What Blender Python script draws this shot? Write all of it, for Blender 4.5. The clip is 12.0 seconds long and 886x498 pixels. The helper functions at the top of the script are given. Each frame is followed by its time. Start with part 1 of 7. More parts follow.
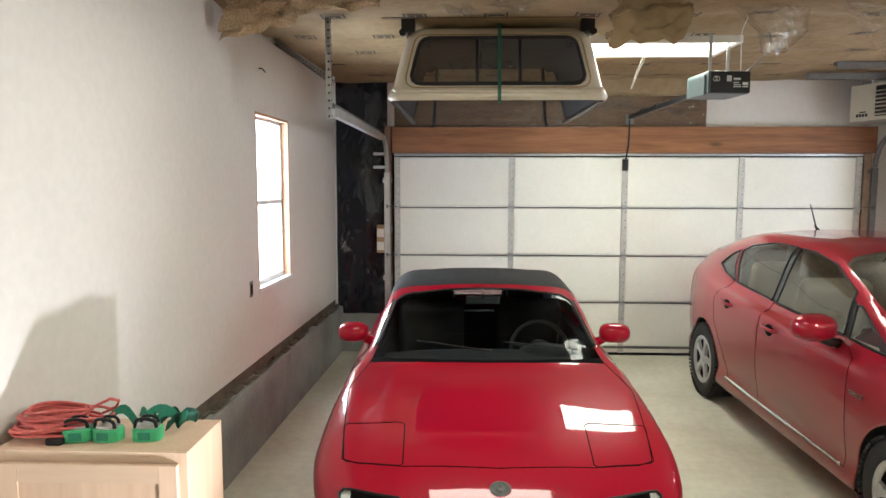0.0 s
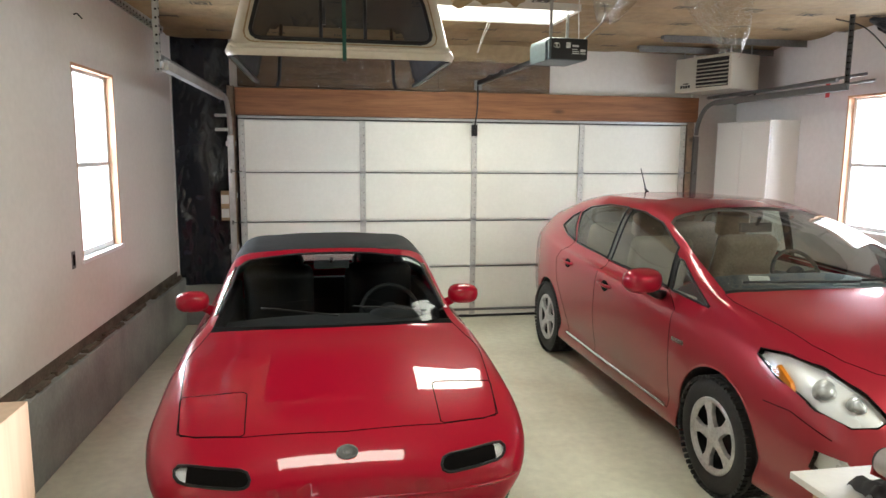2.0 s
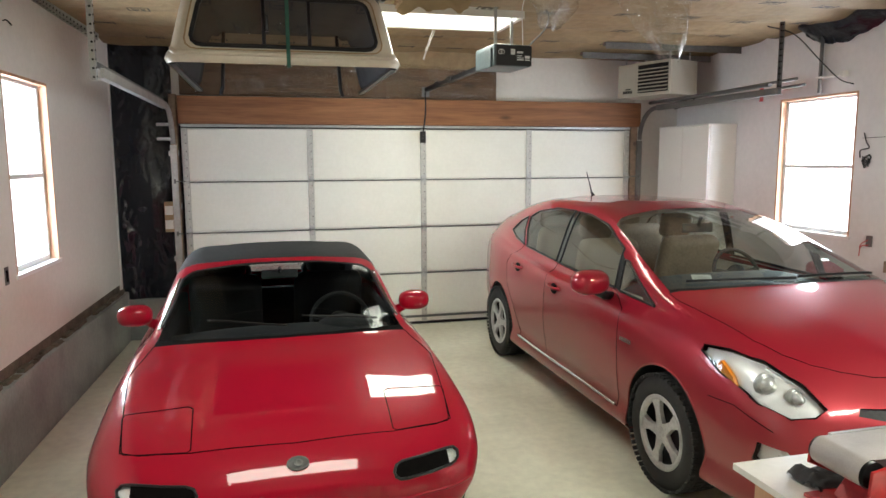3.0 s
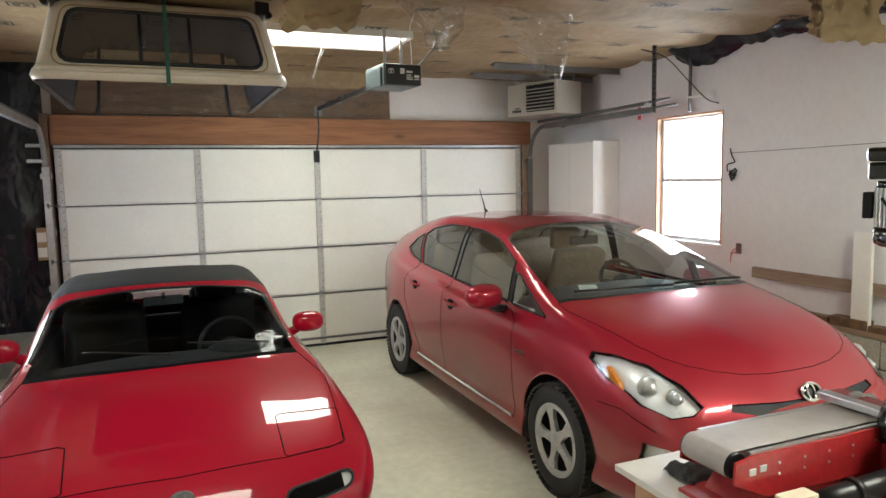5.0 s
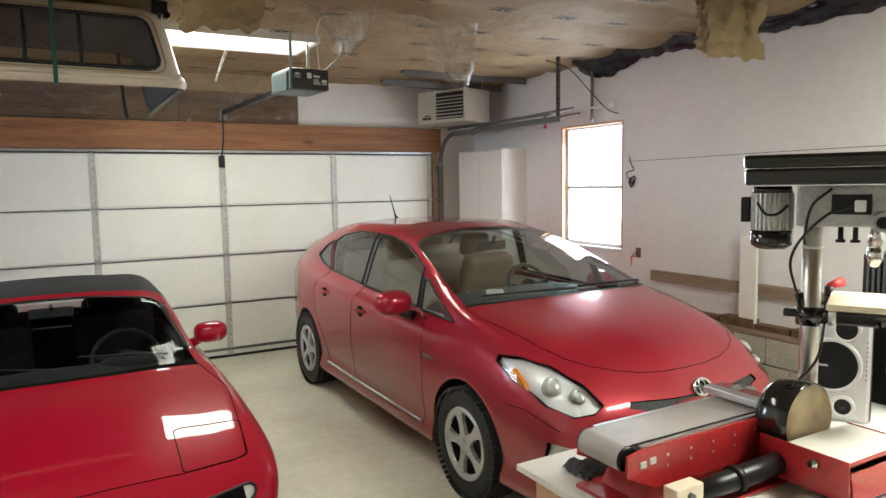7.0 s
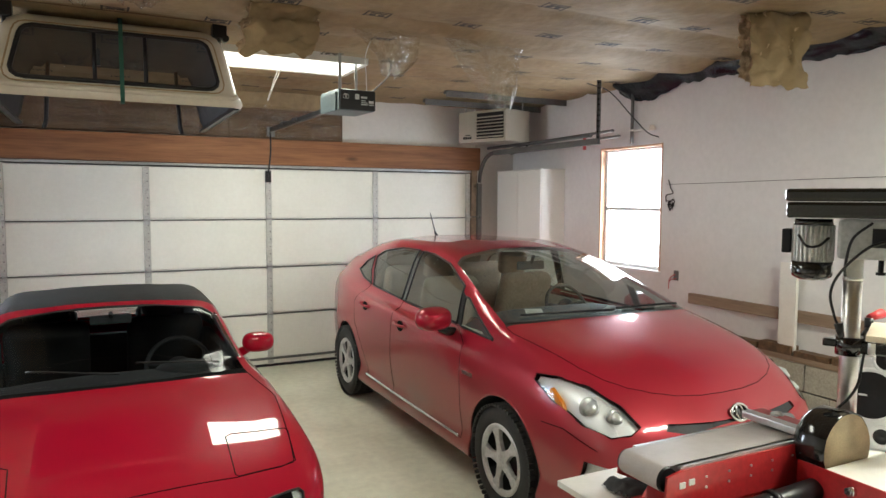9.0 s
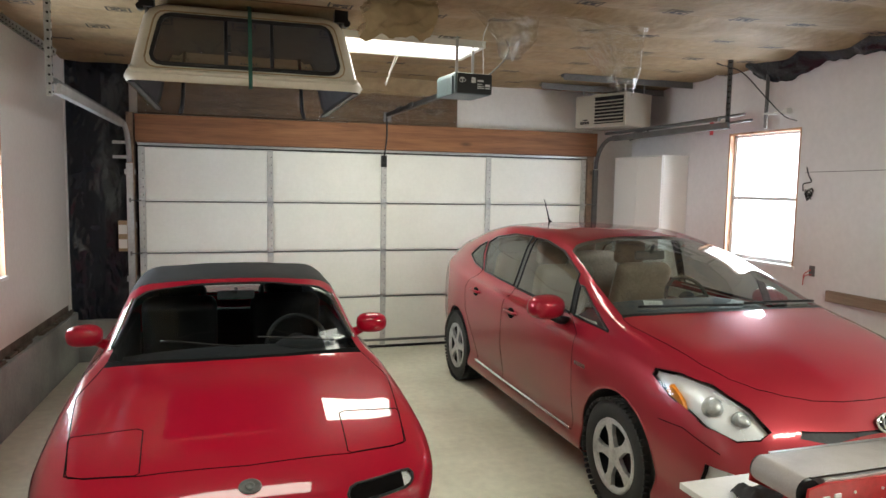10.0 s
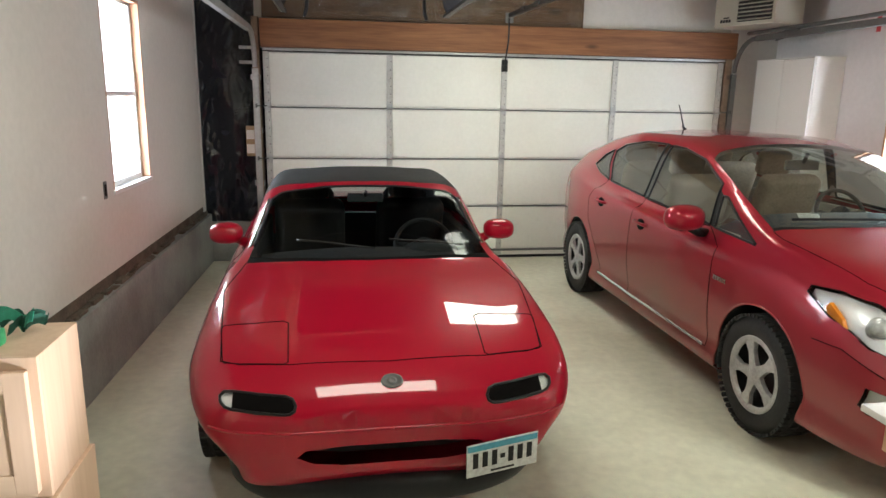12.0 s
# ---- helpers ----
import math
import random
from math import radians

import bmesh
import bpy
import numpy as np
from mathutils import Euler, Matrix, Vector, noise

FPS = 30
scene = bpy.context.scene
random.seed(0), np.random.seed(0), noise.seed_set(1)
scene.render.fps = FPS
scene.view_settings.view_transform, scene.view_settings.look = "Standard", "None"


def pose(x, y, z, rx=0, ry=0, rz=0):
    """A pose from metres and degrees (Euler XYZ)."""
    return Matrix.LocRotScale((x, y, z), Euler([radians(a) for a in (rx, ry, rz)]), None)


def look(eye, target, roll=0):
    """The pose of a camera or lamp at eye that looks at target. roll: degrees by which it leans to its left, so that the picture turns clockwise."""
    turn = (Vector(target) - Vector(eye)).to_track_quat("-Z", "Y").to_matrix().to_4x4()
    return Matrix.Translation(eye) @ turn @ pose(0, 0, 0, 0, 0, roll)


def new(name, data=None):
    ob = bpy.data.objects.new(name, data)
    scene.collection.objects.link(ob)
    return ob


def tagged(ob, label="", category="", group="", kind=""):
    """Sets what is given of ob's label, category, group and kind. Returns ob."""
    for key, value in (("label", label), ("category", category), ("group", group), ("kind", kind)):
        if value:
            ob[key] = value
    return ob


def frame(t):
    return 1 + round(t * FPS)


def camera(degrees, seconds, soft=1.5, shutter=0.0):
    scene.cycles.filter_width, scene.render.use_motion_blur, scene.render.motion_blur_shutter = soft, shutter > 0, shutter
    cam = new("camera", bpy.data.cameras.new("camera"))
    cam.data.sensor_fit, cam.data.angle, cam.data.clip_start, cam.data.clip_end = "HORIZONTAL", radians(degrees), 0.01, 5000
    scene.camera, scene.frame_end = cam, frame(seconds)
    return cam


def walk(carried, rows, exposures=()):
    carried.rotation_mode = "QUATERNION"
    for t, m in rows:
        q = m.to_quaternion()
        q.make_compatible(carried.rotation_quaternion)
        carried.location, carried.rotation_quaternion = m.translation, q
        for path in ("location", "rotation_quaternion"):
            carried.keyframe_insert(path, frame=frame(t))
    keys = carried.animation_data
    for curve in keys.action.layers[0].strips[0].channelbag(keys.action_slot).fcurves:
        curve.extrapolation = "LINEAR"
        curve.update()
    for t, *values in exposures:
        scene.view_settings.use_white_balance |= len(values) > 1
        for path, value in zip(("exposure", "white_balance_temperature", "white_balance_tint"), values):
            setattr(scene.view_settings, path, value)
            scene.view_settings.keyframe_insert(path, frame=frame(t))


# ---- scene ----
cam = camera(66.2, 12.0, soft=1.5)
PATH = [
    (0, (0.777, -7.262, 1.862), (0.707, -5.273, 1.665), 0.1),
    (0.5, (0.777, -7.265, 1.861), (0.759, -5.277, 1.645), 0.1),
    (1, (0.79, -7.249, 1.839), (0.882, -5.265, 1.607), 0.3),
    (1.5, (0.813, -7.217, 1.821), (1.058, -5.25, 1.558), 0.6),
    (2, (0.844, -7.203, 1.809), (1.186, -5.253, 1.527), 0.5),
    (2.5, (0.852, -7.202, 1.805), (1.264, -5.264, 1.531), 0.2),
    (4.5, (0.914, -7.215, 1.788), (1.596, -5.347, 1.568), -1.3),
    (5, (0.921, -7.218, 1.791), (1.671, -5.376, 1.583), -1.1),
    (5.5, (0.929, -7.224, 1.792), (1.734, -5.405, 1.591), -0.9),
    (6, (0.942, -7.22, 1.785), (1.811, -5.429, 1.588), -0.6),
    (6.5, (0.955, -7.224, 1.782), (1.893, -5.469, 1.58), -0.5),
    (7, (0.958, -7.234, 1.782), (1.934, -5.498, 1.591), -0.9),
    (7.2, (0.963, -7.232, 1.784), (1.949, -5.502, 1.598), -0.8),
    (8.8, (0.848, -7.328, 1.823), (1.801, -5.576, 1.68), 0.1),
    (9, (0.858, -7.305, 1.816), (1.751, -5.521, 1.669), 0.3),
    (9.5, (0.871, -7.262, 1.794), (1.618, -5.414, 1.631), 0.9),
    (10, (0.86, -7.24, 1.794), (1.454, -5.339, 1.608), 1.0),
    (10.5, (0.856, -7.226, 1.789), (1.366, -5.308, 1.543), 1.2),
    (11, (0.834, -7.188, 1.754), (1.308, -5.273, 1.424), 1.5),
    (11.5, (0.82, -7.168, 1.738), (1.269, -5.26, 1.337), 1.5),
    (12, (0.726, -7.114, 1.724), (1.024, -5.186, 1.285), 1.0),
]
# the clip's camera closes a little as the bright window comes in
EXPOSURES = [(0, -0.12), (1.0, -0.2), (2.0, -0.2), (4.5, -0.37), (7.0, -0.37), (9.0, -0.38), (10.0, -0.42), (12.0, -0.32)]
walk(cam, [(t, look(eye, target, roll)) for t, eye, target, roll in PATH], EXPOSURES)

# ---- light ----
world = bpy.data.worlds.new("sky")
scene.world = world
world.use_nodes = True
wn = world.node_tree
sky = wn.nodes.new("ShaderNodeTexSky")
sky.sky_type = "NISHITA"
sky.sun_disc = False
sky.sun_elevation = radians(35)
sky.sun_rotation = radians(200)
wn.nodes["Background"].inputs[1].default_value = 0.15
wn.links.new(sky.outputs[0], wn.nodes["Background"].inputs[0])


def area_lamp(name, m, sx, sy, watts, colour=(1, 1, 1)):
    d = bpy.data.lights.new(name, "AREA")
    d.shape, d.size, d.size_y, d.energy, d.color = "RECTANGLE", sx, sy, watts, colour
    ob = new(name, d)
    ob.matrix_world = m
    return ob


CEIL = 2.93
# fluorescent troffers: one in view, one set by its reflection, an unseen third added as right-side fill
TROFFERS = [(2.2, -1.74), (0.95, -4.6), (4.05, -6.9)]
for (tx, ty), watts in zip(TROFFERS, (38, 26, 185)):
    area_lamp("troffer_light", pose(tx, ty, CEIL - 0.045), 1.15, 0.55, watts, (0.97, 1.0, 0.86))
# a work light on a low stand beside the camera shines on the left wall
d = bpy.data.lights.new("work_light_beam", "SPOT")
d.energy, d.shadow_soft_size, d.color, d.spot_size, d.spot_blend = 115, 0.025, (0.92, 0.94, 1.0), radians(75), 0.9
new("work_light_beam", d).matrix_world = look((0.74, -5.60, 0.52), (-0.79, -5.2, 1.5))
# daylight in the two window openings
area_lamp("window_daylight", pose(-0.95, -2.05, 1.72, 0, -90, 0), 1.2, 0.8, 75, (0.80, 0.90, 1.0))
area_lamp("window_daylight", pose(5.75, -2.08, 1.74, 0, 90, 0), 1.2, 0.85, 80, (0.86, 0.93, 1.0))

# ---- helpers of this scene ----
from mathutils.bvhtree import BVHTree


class Build:
    """A bmesh with simple shapes; mi is the material slot of what is added."""

    def __init__(self):
        self.bm = bmesh.new()

    def _done(self, verts, mi, smooth=False):
        for f in {f for v in verts for f in v.link_faces}:
            f.material_index = mi
            f.smooth = smooth
        return self

    def box(self, x0, x1, y0, y1, z0, z1, bevel=0.0, mi=0, m=None):
        mm = Matrix.Translation(((x0 + x1) / 2, (y0 + y1) / 2, (z0 + z1) / 2)) @ Matrix.Diagonal((abs(x1 - x0), abs(y1 - y0), abs(z1 - z0), 1))
        r = bmesh.ops.create_cube(self.bm, size=1, matrix=(m @ mm) if m else mm)
        vs = r["verts"]
        self._done(vs, mi)
        if bevel:
            es = list({e for v in vs for e in v.link_edges})
            bmesh.ops.bevel(self.bm, geom=es, offset=bevel, segments=2, affect="EDGES", profile=0.6, material=mi)
        return self

    def cyl(self, a, b, r, r2=None, n=20, mi=0, caps=True, smooth=True):
        a, b = Vector(a), Vector(b)
        d = b - a
        m = Matrix.Translation((a + b) / 2) @ d.to_track_quat("Z", "Y").to_matrix().to_4x4()
        res = bmesh.ops.create_cone(self.bm, cap_ends=caps, segments=n, radius1=r, radius2=r if r2 is None else r2, depth=d.length, matrix=m)
        self._done(res["verts"], mi, smooth)
        if caps:
            for f in {f for v in res["verts"] for f in v.link_faces}:
                if len(f.verts) > 4:
                    f.smooth = False
        return self

    def ball(self, c, r, scale=(1, 1, 1), mi=0, n=16):
        m = Matrix.Translation(c) @ Matrix.Diagonal((*scale, 1))
        res = bmesh.ops.create_uvsphere(self.bm, u_segments=n, v_segments=n // 2, radius=r, matrix=m)
        return self._done(res["verts"], mi, True)

    def tube(self, pts, r, n=8, mi=0, closed=False):
        pts = [Vector(p) for p in pts]
        if not callable(r) and r <= 0.012 and 3 <= len(pts) <= 10 and not closed:
            # a limp cord runs in a smooth curve through its points
            q = [pts[0] * 2 - pts[1]] + pts + [pts[-1] * 2 - pts[-2]]
            fine = []
            for i in range(1, len(q) - 2):
                for k in range(6):
                    s = k / 6
                    fine.append(0.5 * (2 * q[i] + (q[i + 1] - q[i - 1]) * s + (2 * q[i - 1] - 5 * q[i] + 4 * q[i + 1] - q[i + 2]) * s * s + (3 * q[i] - q[i - 1] - 3 * q[i + 1] + q[i + 2]) * s ** 3))
            pts = fine + [pts[-1]]
        rings, prev = [], None
        for i, p in enumerate(pts):
            if closed:
                t = pts[(i + 1) % len(pts)] - pts[i - 1]
            else:
                t = pts[min(i + 1, len(pts) - 1)] - pts[max(i - 1, 0)]
            t.normalize()
            u = prev - t * prev.dot(t) if prev else t.orthogonal()
            if u.length < 1e-5:
                u = t.orthogonal()
            u.normalize()
            prev = u
            w = t.cross(u)
            rr = r(i / max(1, len(pts) - 1)) if callable(r) else r
            rings.append([self.bm.verts.new(p + (u * math.cos(k * math.tau / n) + w * math.sin(k * math.tau / n)) * rr) for k in range(n)])
        m = len(rings)
        for i in range(m if closed else m - 1):
            a, b = rings[i], rings[(i + 1) % m]
            for k in range(n):
                f = self.bm.faces.new((a[k], a[(k + 1) % n], b[(k + 1) % n], b[k]))
                f.material_index, f.smooth = mi, True
        if not closed:
            for ring in (rings[0][::-1], rings[-1]):
                self.bm.faces.new(ring).material_index = mi
        return self

    def ribbon(self, pts, side, width, thick, mi=0):
        """A flat strap along pts, its width along side."""
        side = Vector(side).normalized()
        rings = []
        pts = [Vector(p) for p in pts]
        for i, p in enumerate(pts):
            t = (pts[min(i + 1, len(pts) - 1)] - pts[max(i - 1, 0)]).normalized()
            nrm = t.cross(side)
            if nrm.length < 1e-4:
                nrm = Vector((0, 0, 1))
            nrm.normalize()
            rings.append([self.bm.verts.new(p + side * (a * width / 2) + nrm * (b * thick / 2)) for a, b in ((-1, -1), (1, -1), (1, 1), (-1, 1))])
        for a, b in zip(rings, rings[1:]):
            for k in range(4):
                f = self.bm.faces.new((a[k], a[(k + 1) % 4], b[(k + 1) % 4], b[k]))
                f.material_index, f.smooth = mi, False
        for ring in (rings[0][::-1], rings[-1]):
            self.bm.faces.new(ring).material_index = mi
        return self

    def lathe(self, profile, m=None, n=40, mi=0, smooth=True):
        """Turn (radius, height) pairs about the z axis of m."""
        m = m or Matrix()
        rings = []
        for r, h in profile:
            rings.append([self.bm.verts.new(m @ Vector((r * math.cos(k * math.tau / n), r * math.sin(k * math.tau / n), h))) for k in range(n)])
        for a, b in zip(rings, rings[1:]):
            for k in range(n):
                f = self.bm.faces.new((a[k], a[(k + 1) % n], b[(k + 1) % n], b[k]))
                f.material_index, f.smooth = mi, smooth
        return self

    def prism(self, poly, depth, m=None, mi=0, bevel=0.0):
        """Extrude an outline in the xy plane of m by depth along its z."""
        m = m or Matrix()
        lo = [self.bm.verts.new(m @ Vector((x, y, 0))) for x, y in poly]
        hi = [self.bm.verts.new(m @ Vector((x, y, depth))) for x, y in poly]
        k = len(poly)
        fs = [self.bm.faces.new(lo[::-1]), self.bm.faces.new(hi)]
        for i in range(k):
            fs.append(self.bm.faces.new((lo[i], lo[(i + 1) % k], hi[(i + 1) % k], hi[i])))
        for f in fs:
            f.material_index = mi
        bmesh.ops.recalc_face_normals(self.bm, faces=fs)
        if bevel:
            es = list({e for f in fs[:2] for e in f.edges})
            bmesh.ops.bevel(self.bm, geom=es, offset=bevel, segments=2, affect="EDGES", profile=0.6, material=mi)
        return self

    def sheet(self, nu, nv, fn, mi=0, smooth=True):
        """A grid of points fn(u, v), u and v from 0 to 1."""
        g = [[self.bm.verts.new(fn(i / nu, j / nv)) for j in range(nv + 1)] for i in range(nu + 1)]
        for i in range(nu):
            for j in range(nv):
                f = self.bm.faces.new((g[i][j], g[i + 1][j], g[i + 1][j + 1], g[i][j + 1]))
                f.material_index, f.smooth = mi, smooth
        return self


def mesh_of(name, build, mats):
    me = bpy.data.meshes.new(name)
    bm = build.bm if isinstance(build, Build) else build
    bm.to_mesh(me)
    bm.free()
    for m in mats if isinstance(mats, (list, tuple)) else [mats]:
        me.materials.append(m)
    return me


def part(name, build, mats, parent, label=""):
    ob = new(name, mesh_of(name, build, mats))
    ob.parent = parent
    if label:
        ob["label"] = label
    return ob


def thing(name, label, category, group="", at=(0, 0, 0)):
    ob = new(name)
    ob.empty_display_size = 0.1
    ob.location = at
    return tagged(ob, label, category, group)


def solid(name, build, mats, label, category, group="", kind=""):
    return tagged(new(name, mesh_of(name, build, mats)), label, category, group, kind)


def setting(name, build, mats, label=""):
    return tagged(new(name, mesh_of(name, build, mats)), label, "", "", "structure")


def material(name, colour, rough=0.5, metal=0.0, colour2=None, scale=4.0, amount=0.35, fine=60.0, fine_amount=0.25, bump=0.05, bump_scale=None, coat=0.0, rough_var=0.1, spec=0.5, stretch=(1, 1, 1), dist=0.005):
    """A surface with broad blotches and fine grain, in object metres."""
    m = bpy.data.materials.new(name)
    m.use_nodes = True
    nt = m.node_tree
    b = nt.nodes["Principled BSDF"]
    tc = nt.nodes.new("ShaderNodeTexCoord")
    mp = nt.nodes.new("ShaderNodeMapping")
    mp.inputs["Scale"].default_value = stretch
    nt.links.new(tc.outputs["Object"], mp.inputs[0])
    broad, grain = nt.nodes.new("ShaderNodeTexNoise"), nt.nodes.new("ShaderNodeTexNoise")
    for node, s, d in ((broad, scale, 5.0), (grain, fine, 4.0)):
        node.inputs["Scale"].default_value = s
        node.inputs["Detail"].default_value = d
        nt.links.new(mp.outputs[0], node.inputs["Vector"])
    c2 = colour2 or tuple(c * 0.7 for c in colour)
    ramp = nt.nodes.new("ShaderNodeMapRange")
    ramp.inputs[1].default_value, ramp.inputs[2].default_value = 0.35, 0.68
    ramp.inputs[4].default_value = amount
    nt.links.new(broad.outputs[0], ramp.inputs[0])
    mix = nt.nodes.new("ShaderNodeMixRGB")
    mix.inputs[1].default_value, mix.inputs[2].default_value = (*colour, 1), (*c2, 1)
    nt.links.new(ramp.outputs[0], mix.inputs[0])
    mix2 = nt.nodes.new("ShaderNodeMixRGB")
    mix2.blend_type = "MULTIPLY"
    g = nt.nodes.new("ShaderNodeMapRange")
    g.inputs[1].default_value, g.inputs[2].default_value = 0.3, 0.7
    g.inputs[3].default_value, g.inputs[4].default_value = 1.0 - fine_amount, 1.0
    nt.links.new(grain.outputs[0], g.inputs[0])
    mix2.inputs[0].default_value = 1.0
    nt.links.new(mix.outputs[0], mix2.inputs[1])
    nt.links.new(g.outputs[0], mix2.inputs[2])
    nt.links.new(mix2.outputs[0], b.inputs["Base Color"])
    rr = nt.nodes.new("ShaderNodeMapRange")
    rr.inputs[3].default_value, rr.inputs[4].default_value = max(0.02, rough - rough_var), min(1, rough + rough_var)
    nt.links.new(broad.outputs[0], rr.inputs[0])
    nt.links.new(rr.outputs[0], b.inputs["Roughness"])
    b.inputs["Metallic"].default_value = metal
    b.inputs["Coat Weight"].default_value = coat
    b.inputs["Coat Roughness"].default_value = 0.03
    b.inputs["Specular IOR Level"].default_value = spec
    if bump:
        bp = nt.nodes.new("ShaderNodeBump")
        bp.inputs["Strength"].default_value, bp.inputs["Distance"].default_value = bump, dist
        src = grain
        if bump_scale:
            src = nt.nodes.new("ShaderNodeTexNoise")
            src.inputs["Scale"].default_value, src.inputs["Detail"].default_value = bump_scale, 6.0
            nt.links.new(mp.outputs[0], src.inputs["Vector"])
        nt.links.new(src.outputs[0], bp.inputs["Height"])
        nt.links.new(bp.outputs[0], b.inputs["Normal"])
    return m


def wood(name, light, dark, along="x", scale=1.0, rough=0.6, knots=True):
    """Sawn timber: grain drawn out along one axis, knots, fine fibres."""
    m = bpy.data.materials.new(name)
    m.use_nodes = True
    nt = m.node_tree
    b = nt.nodes["Principled BSDF"]
    tc = nt.nodes.new("ShaderNodeTexCoord")
    mp = nt.nodes.new("ShaderNodeMapping")
    k = {"x": (0.6, 9, 9), "y": (9, 0.6, 9), "z": (9, 9, 0.6)}[along]
    mp.inputs["Scale"].default_value = tuple(v * scale for v in k)
    nt.links.new(tc.outputs["Object"], mp.inputs[0])
    a, f = nt.nodes.new("ShaderNodeTexNoise"), nt.nodes.new("ShaderNodeTexNoise")
    a.inputs["Scale"].default_value, a.inputs["Detail"].default_value, a.inputs["Distortion"].default_value = 1.6, 5, 1.2
    f.inputs["Scale"].default_value, f.inputs["Detail"].default_value = 12, 4
    for n in (a, f):
        nt.links.new(mp.outputs[0], n.inputs["Vector"])
    add = nt.nodes.new("ShaderNodeMath")
    add.operation = "MULTIPLY_ADD"
    add.inputs[1].default_value = 0.45
    nt.links.new(f.outputs[0], add.inputs[0])
    nt.links.new(a.outputs[0], add.inputs[2])
    r = nt.nodes.new("ShaderNodeMapRange")
    r.inputs[1].default_value, r.inputs[2].default_value = 0.5, 0.95
    nt.links.new(add.outputs[0], r.inputs[0])
    mix = nt.nodes.new("ShaderNodeMixRGB")
    mix.inputs[1].default_value, mix.inputs[2].default_value = (*light, 1), (*dark, 1)
    nt.links.new(r.outputs[0], mix.inputs[0])
    last = mix
    if knots:
        v = nt.nodes.new("ShaderNodeTexVoronoi")
        mp2 = nt.nodes.new("ShaderNodeMapping")
        mp2.inputs["Scale"].default_value = {"x": (2.2, 6, 6), "y": (6, 2.2, 6), "z": (6, 6, 2.2)}[along]
        nt.links.new(tc.outputs["Object"], mp2.inputs[0])
        nt.links.new(mp2.outputs[0], v.inputs["Vector"])
        v.inputs["Scale"].default_value = 0.8
        kr = nt.nodes.new("ShaderNodeMapRange")
        kr.inputs[1].default_value, kr.inputs[2].default_value = 0.08, 0.18
        kr.inputs[3].default_value, kr.inputs[4].default_value = 0.75, 0.0
        nt.links.new(v.outputs["Distance"], kr.inputs[0])
        last = nt.nodes.new("ShaderNodeMixRGB")
        last.inputs[2].default_value = (*(c * 0.3 for c in dark), 1)
        nt.links.new(kr.outputs[0], last.inputs[0])
        nt.links.new(mix.outputs[0], last.inputs[1])
    nt.links.new(last.outputs[0], b.inputs["Base Color"])
    b.inputs["Roughness"].default_value = rough
    bp = nt.nodes.new("ShaderNodeBump")
    bp.inputs["Strength"].default_value, bp.inputs["Distance"].default_value = 0.3, 0.002
    nt.links.new(add.outputs[0], bp.inputs["Height"])
    nt.links.new(bp.outputs[0], b.inputs["Normal"])
    return m


def clear(name, tint=(1, 1, 1), rough=0.02, alpha=0.15, noise_bump=0.0):
    """Thin glass or film: part mirror-like surface, part see-through."""
    m = bpy.data.materials.new(name)
    m.use_nodes = True
    nt = m.node_tree
    nt.nodes.remove(nt.nodes["Principled BSDF"])
    out = nt.nodes["Material Output"]
    tr, gl, mx = nt.nodes.new("ShaderNodeBsdfTransparent"), nt.nodes.new("ShaderNodeBsdfGlossy"), nt.nodes.new("ShaderNodeMixShader")
    tr.inputs[0].default_value = (*tint, 1)
    gl.inputs["Roughness"].default_value = rough
    lw = nt.nodes.new("ShaderNodeLayerWeight")
    lw.inputs[0].default_value = 0.5
    fr = nt.nodes.new("ShaderNodeMath")
    fr.operation = "POWER"
    fr.inputs[1].default_value = 5.0
    nt.links.new(lw.outputs["Facing"], fr.inputs[0])
    mul = nt.nodes.new("ShaderNodeMath")
    mul.operation = "ADD"
    mul.use_clamp = True
    mul.inputs[1].default_value = alpha
    nt.links.new(fr.outputs[0], mul.inputs[0])
    nt.links.new(mul.outputs[0], mx.inputs[0])
    nt.links.new(tr.outputs[0], mx.inputs[1])
    nt.links.new(gl.outputs[0], mx.inputs[2])
    if noise_bump:
        n = nt.nodes.new("ShaderNodeTexNoise")
        n.inputs["Scale"].default_value, n.inputs["Detail"].default_value = 9, 5
        bp = nt.nodes.new("ShaderNodeBump")
        bp.inputs["Strength"].default_value, bp.inputs["Distance"].default_value = noise_bump, 0.05
        nt.links.new(n.outputs[0], bp.inputs["Height"])
        nt.links.new(bp.outputs[0], gl.inputs["Normal"])
    nt.links.new(mx.outputs[0], out.inputs[0])
    return m


def glow(name, colour, strength):
    m = bpy.data.materials.new(name)
    m.use_nodes = True
    b = m.node_tree.nodes["Principled BSDF"]
    b.inputs["Base Color"].default_value = (0.8, 0.8, 0.8, 1)
    b.inputs["Emission Color"].default_value = (*colour, 1)
    b.inputs["Emission Strength"].default_value = strength
    return m


# ---- materials ----
DRYWALL = material("painted drywall", (0.74, 0.72, 0.69), 0.75, colour2=(0.64, 0.61, 0.57), scale=0.9, amount=0.5, fine=25, fine_amount=0.06, bump=0.03, bump_scale=140, dist=0.002)
# cooler copy of the drywall, with the tint of daylight in its colour
DRYWALL_COOL = material("cool daylit drywall", (0.76, 0.75, 0.76), 0.7, colour2=(0.66, 0.64, 0.64), scale=0.8, amount=0.5, fine=22, fine_amount=0.06, bump=0.03, bump_scale=140, dist=0.002)
CONCRETE = material("poured concrete", (0.37, 0.395, 0.38), 0.8, colour2=(0.20, 0.215, 0.21), scale=2.2, amount=0.8, fine=35, fine_amount=0.14, bump=0.12, bump_scale=40)
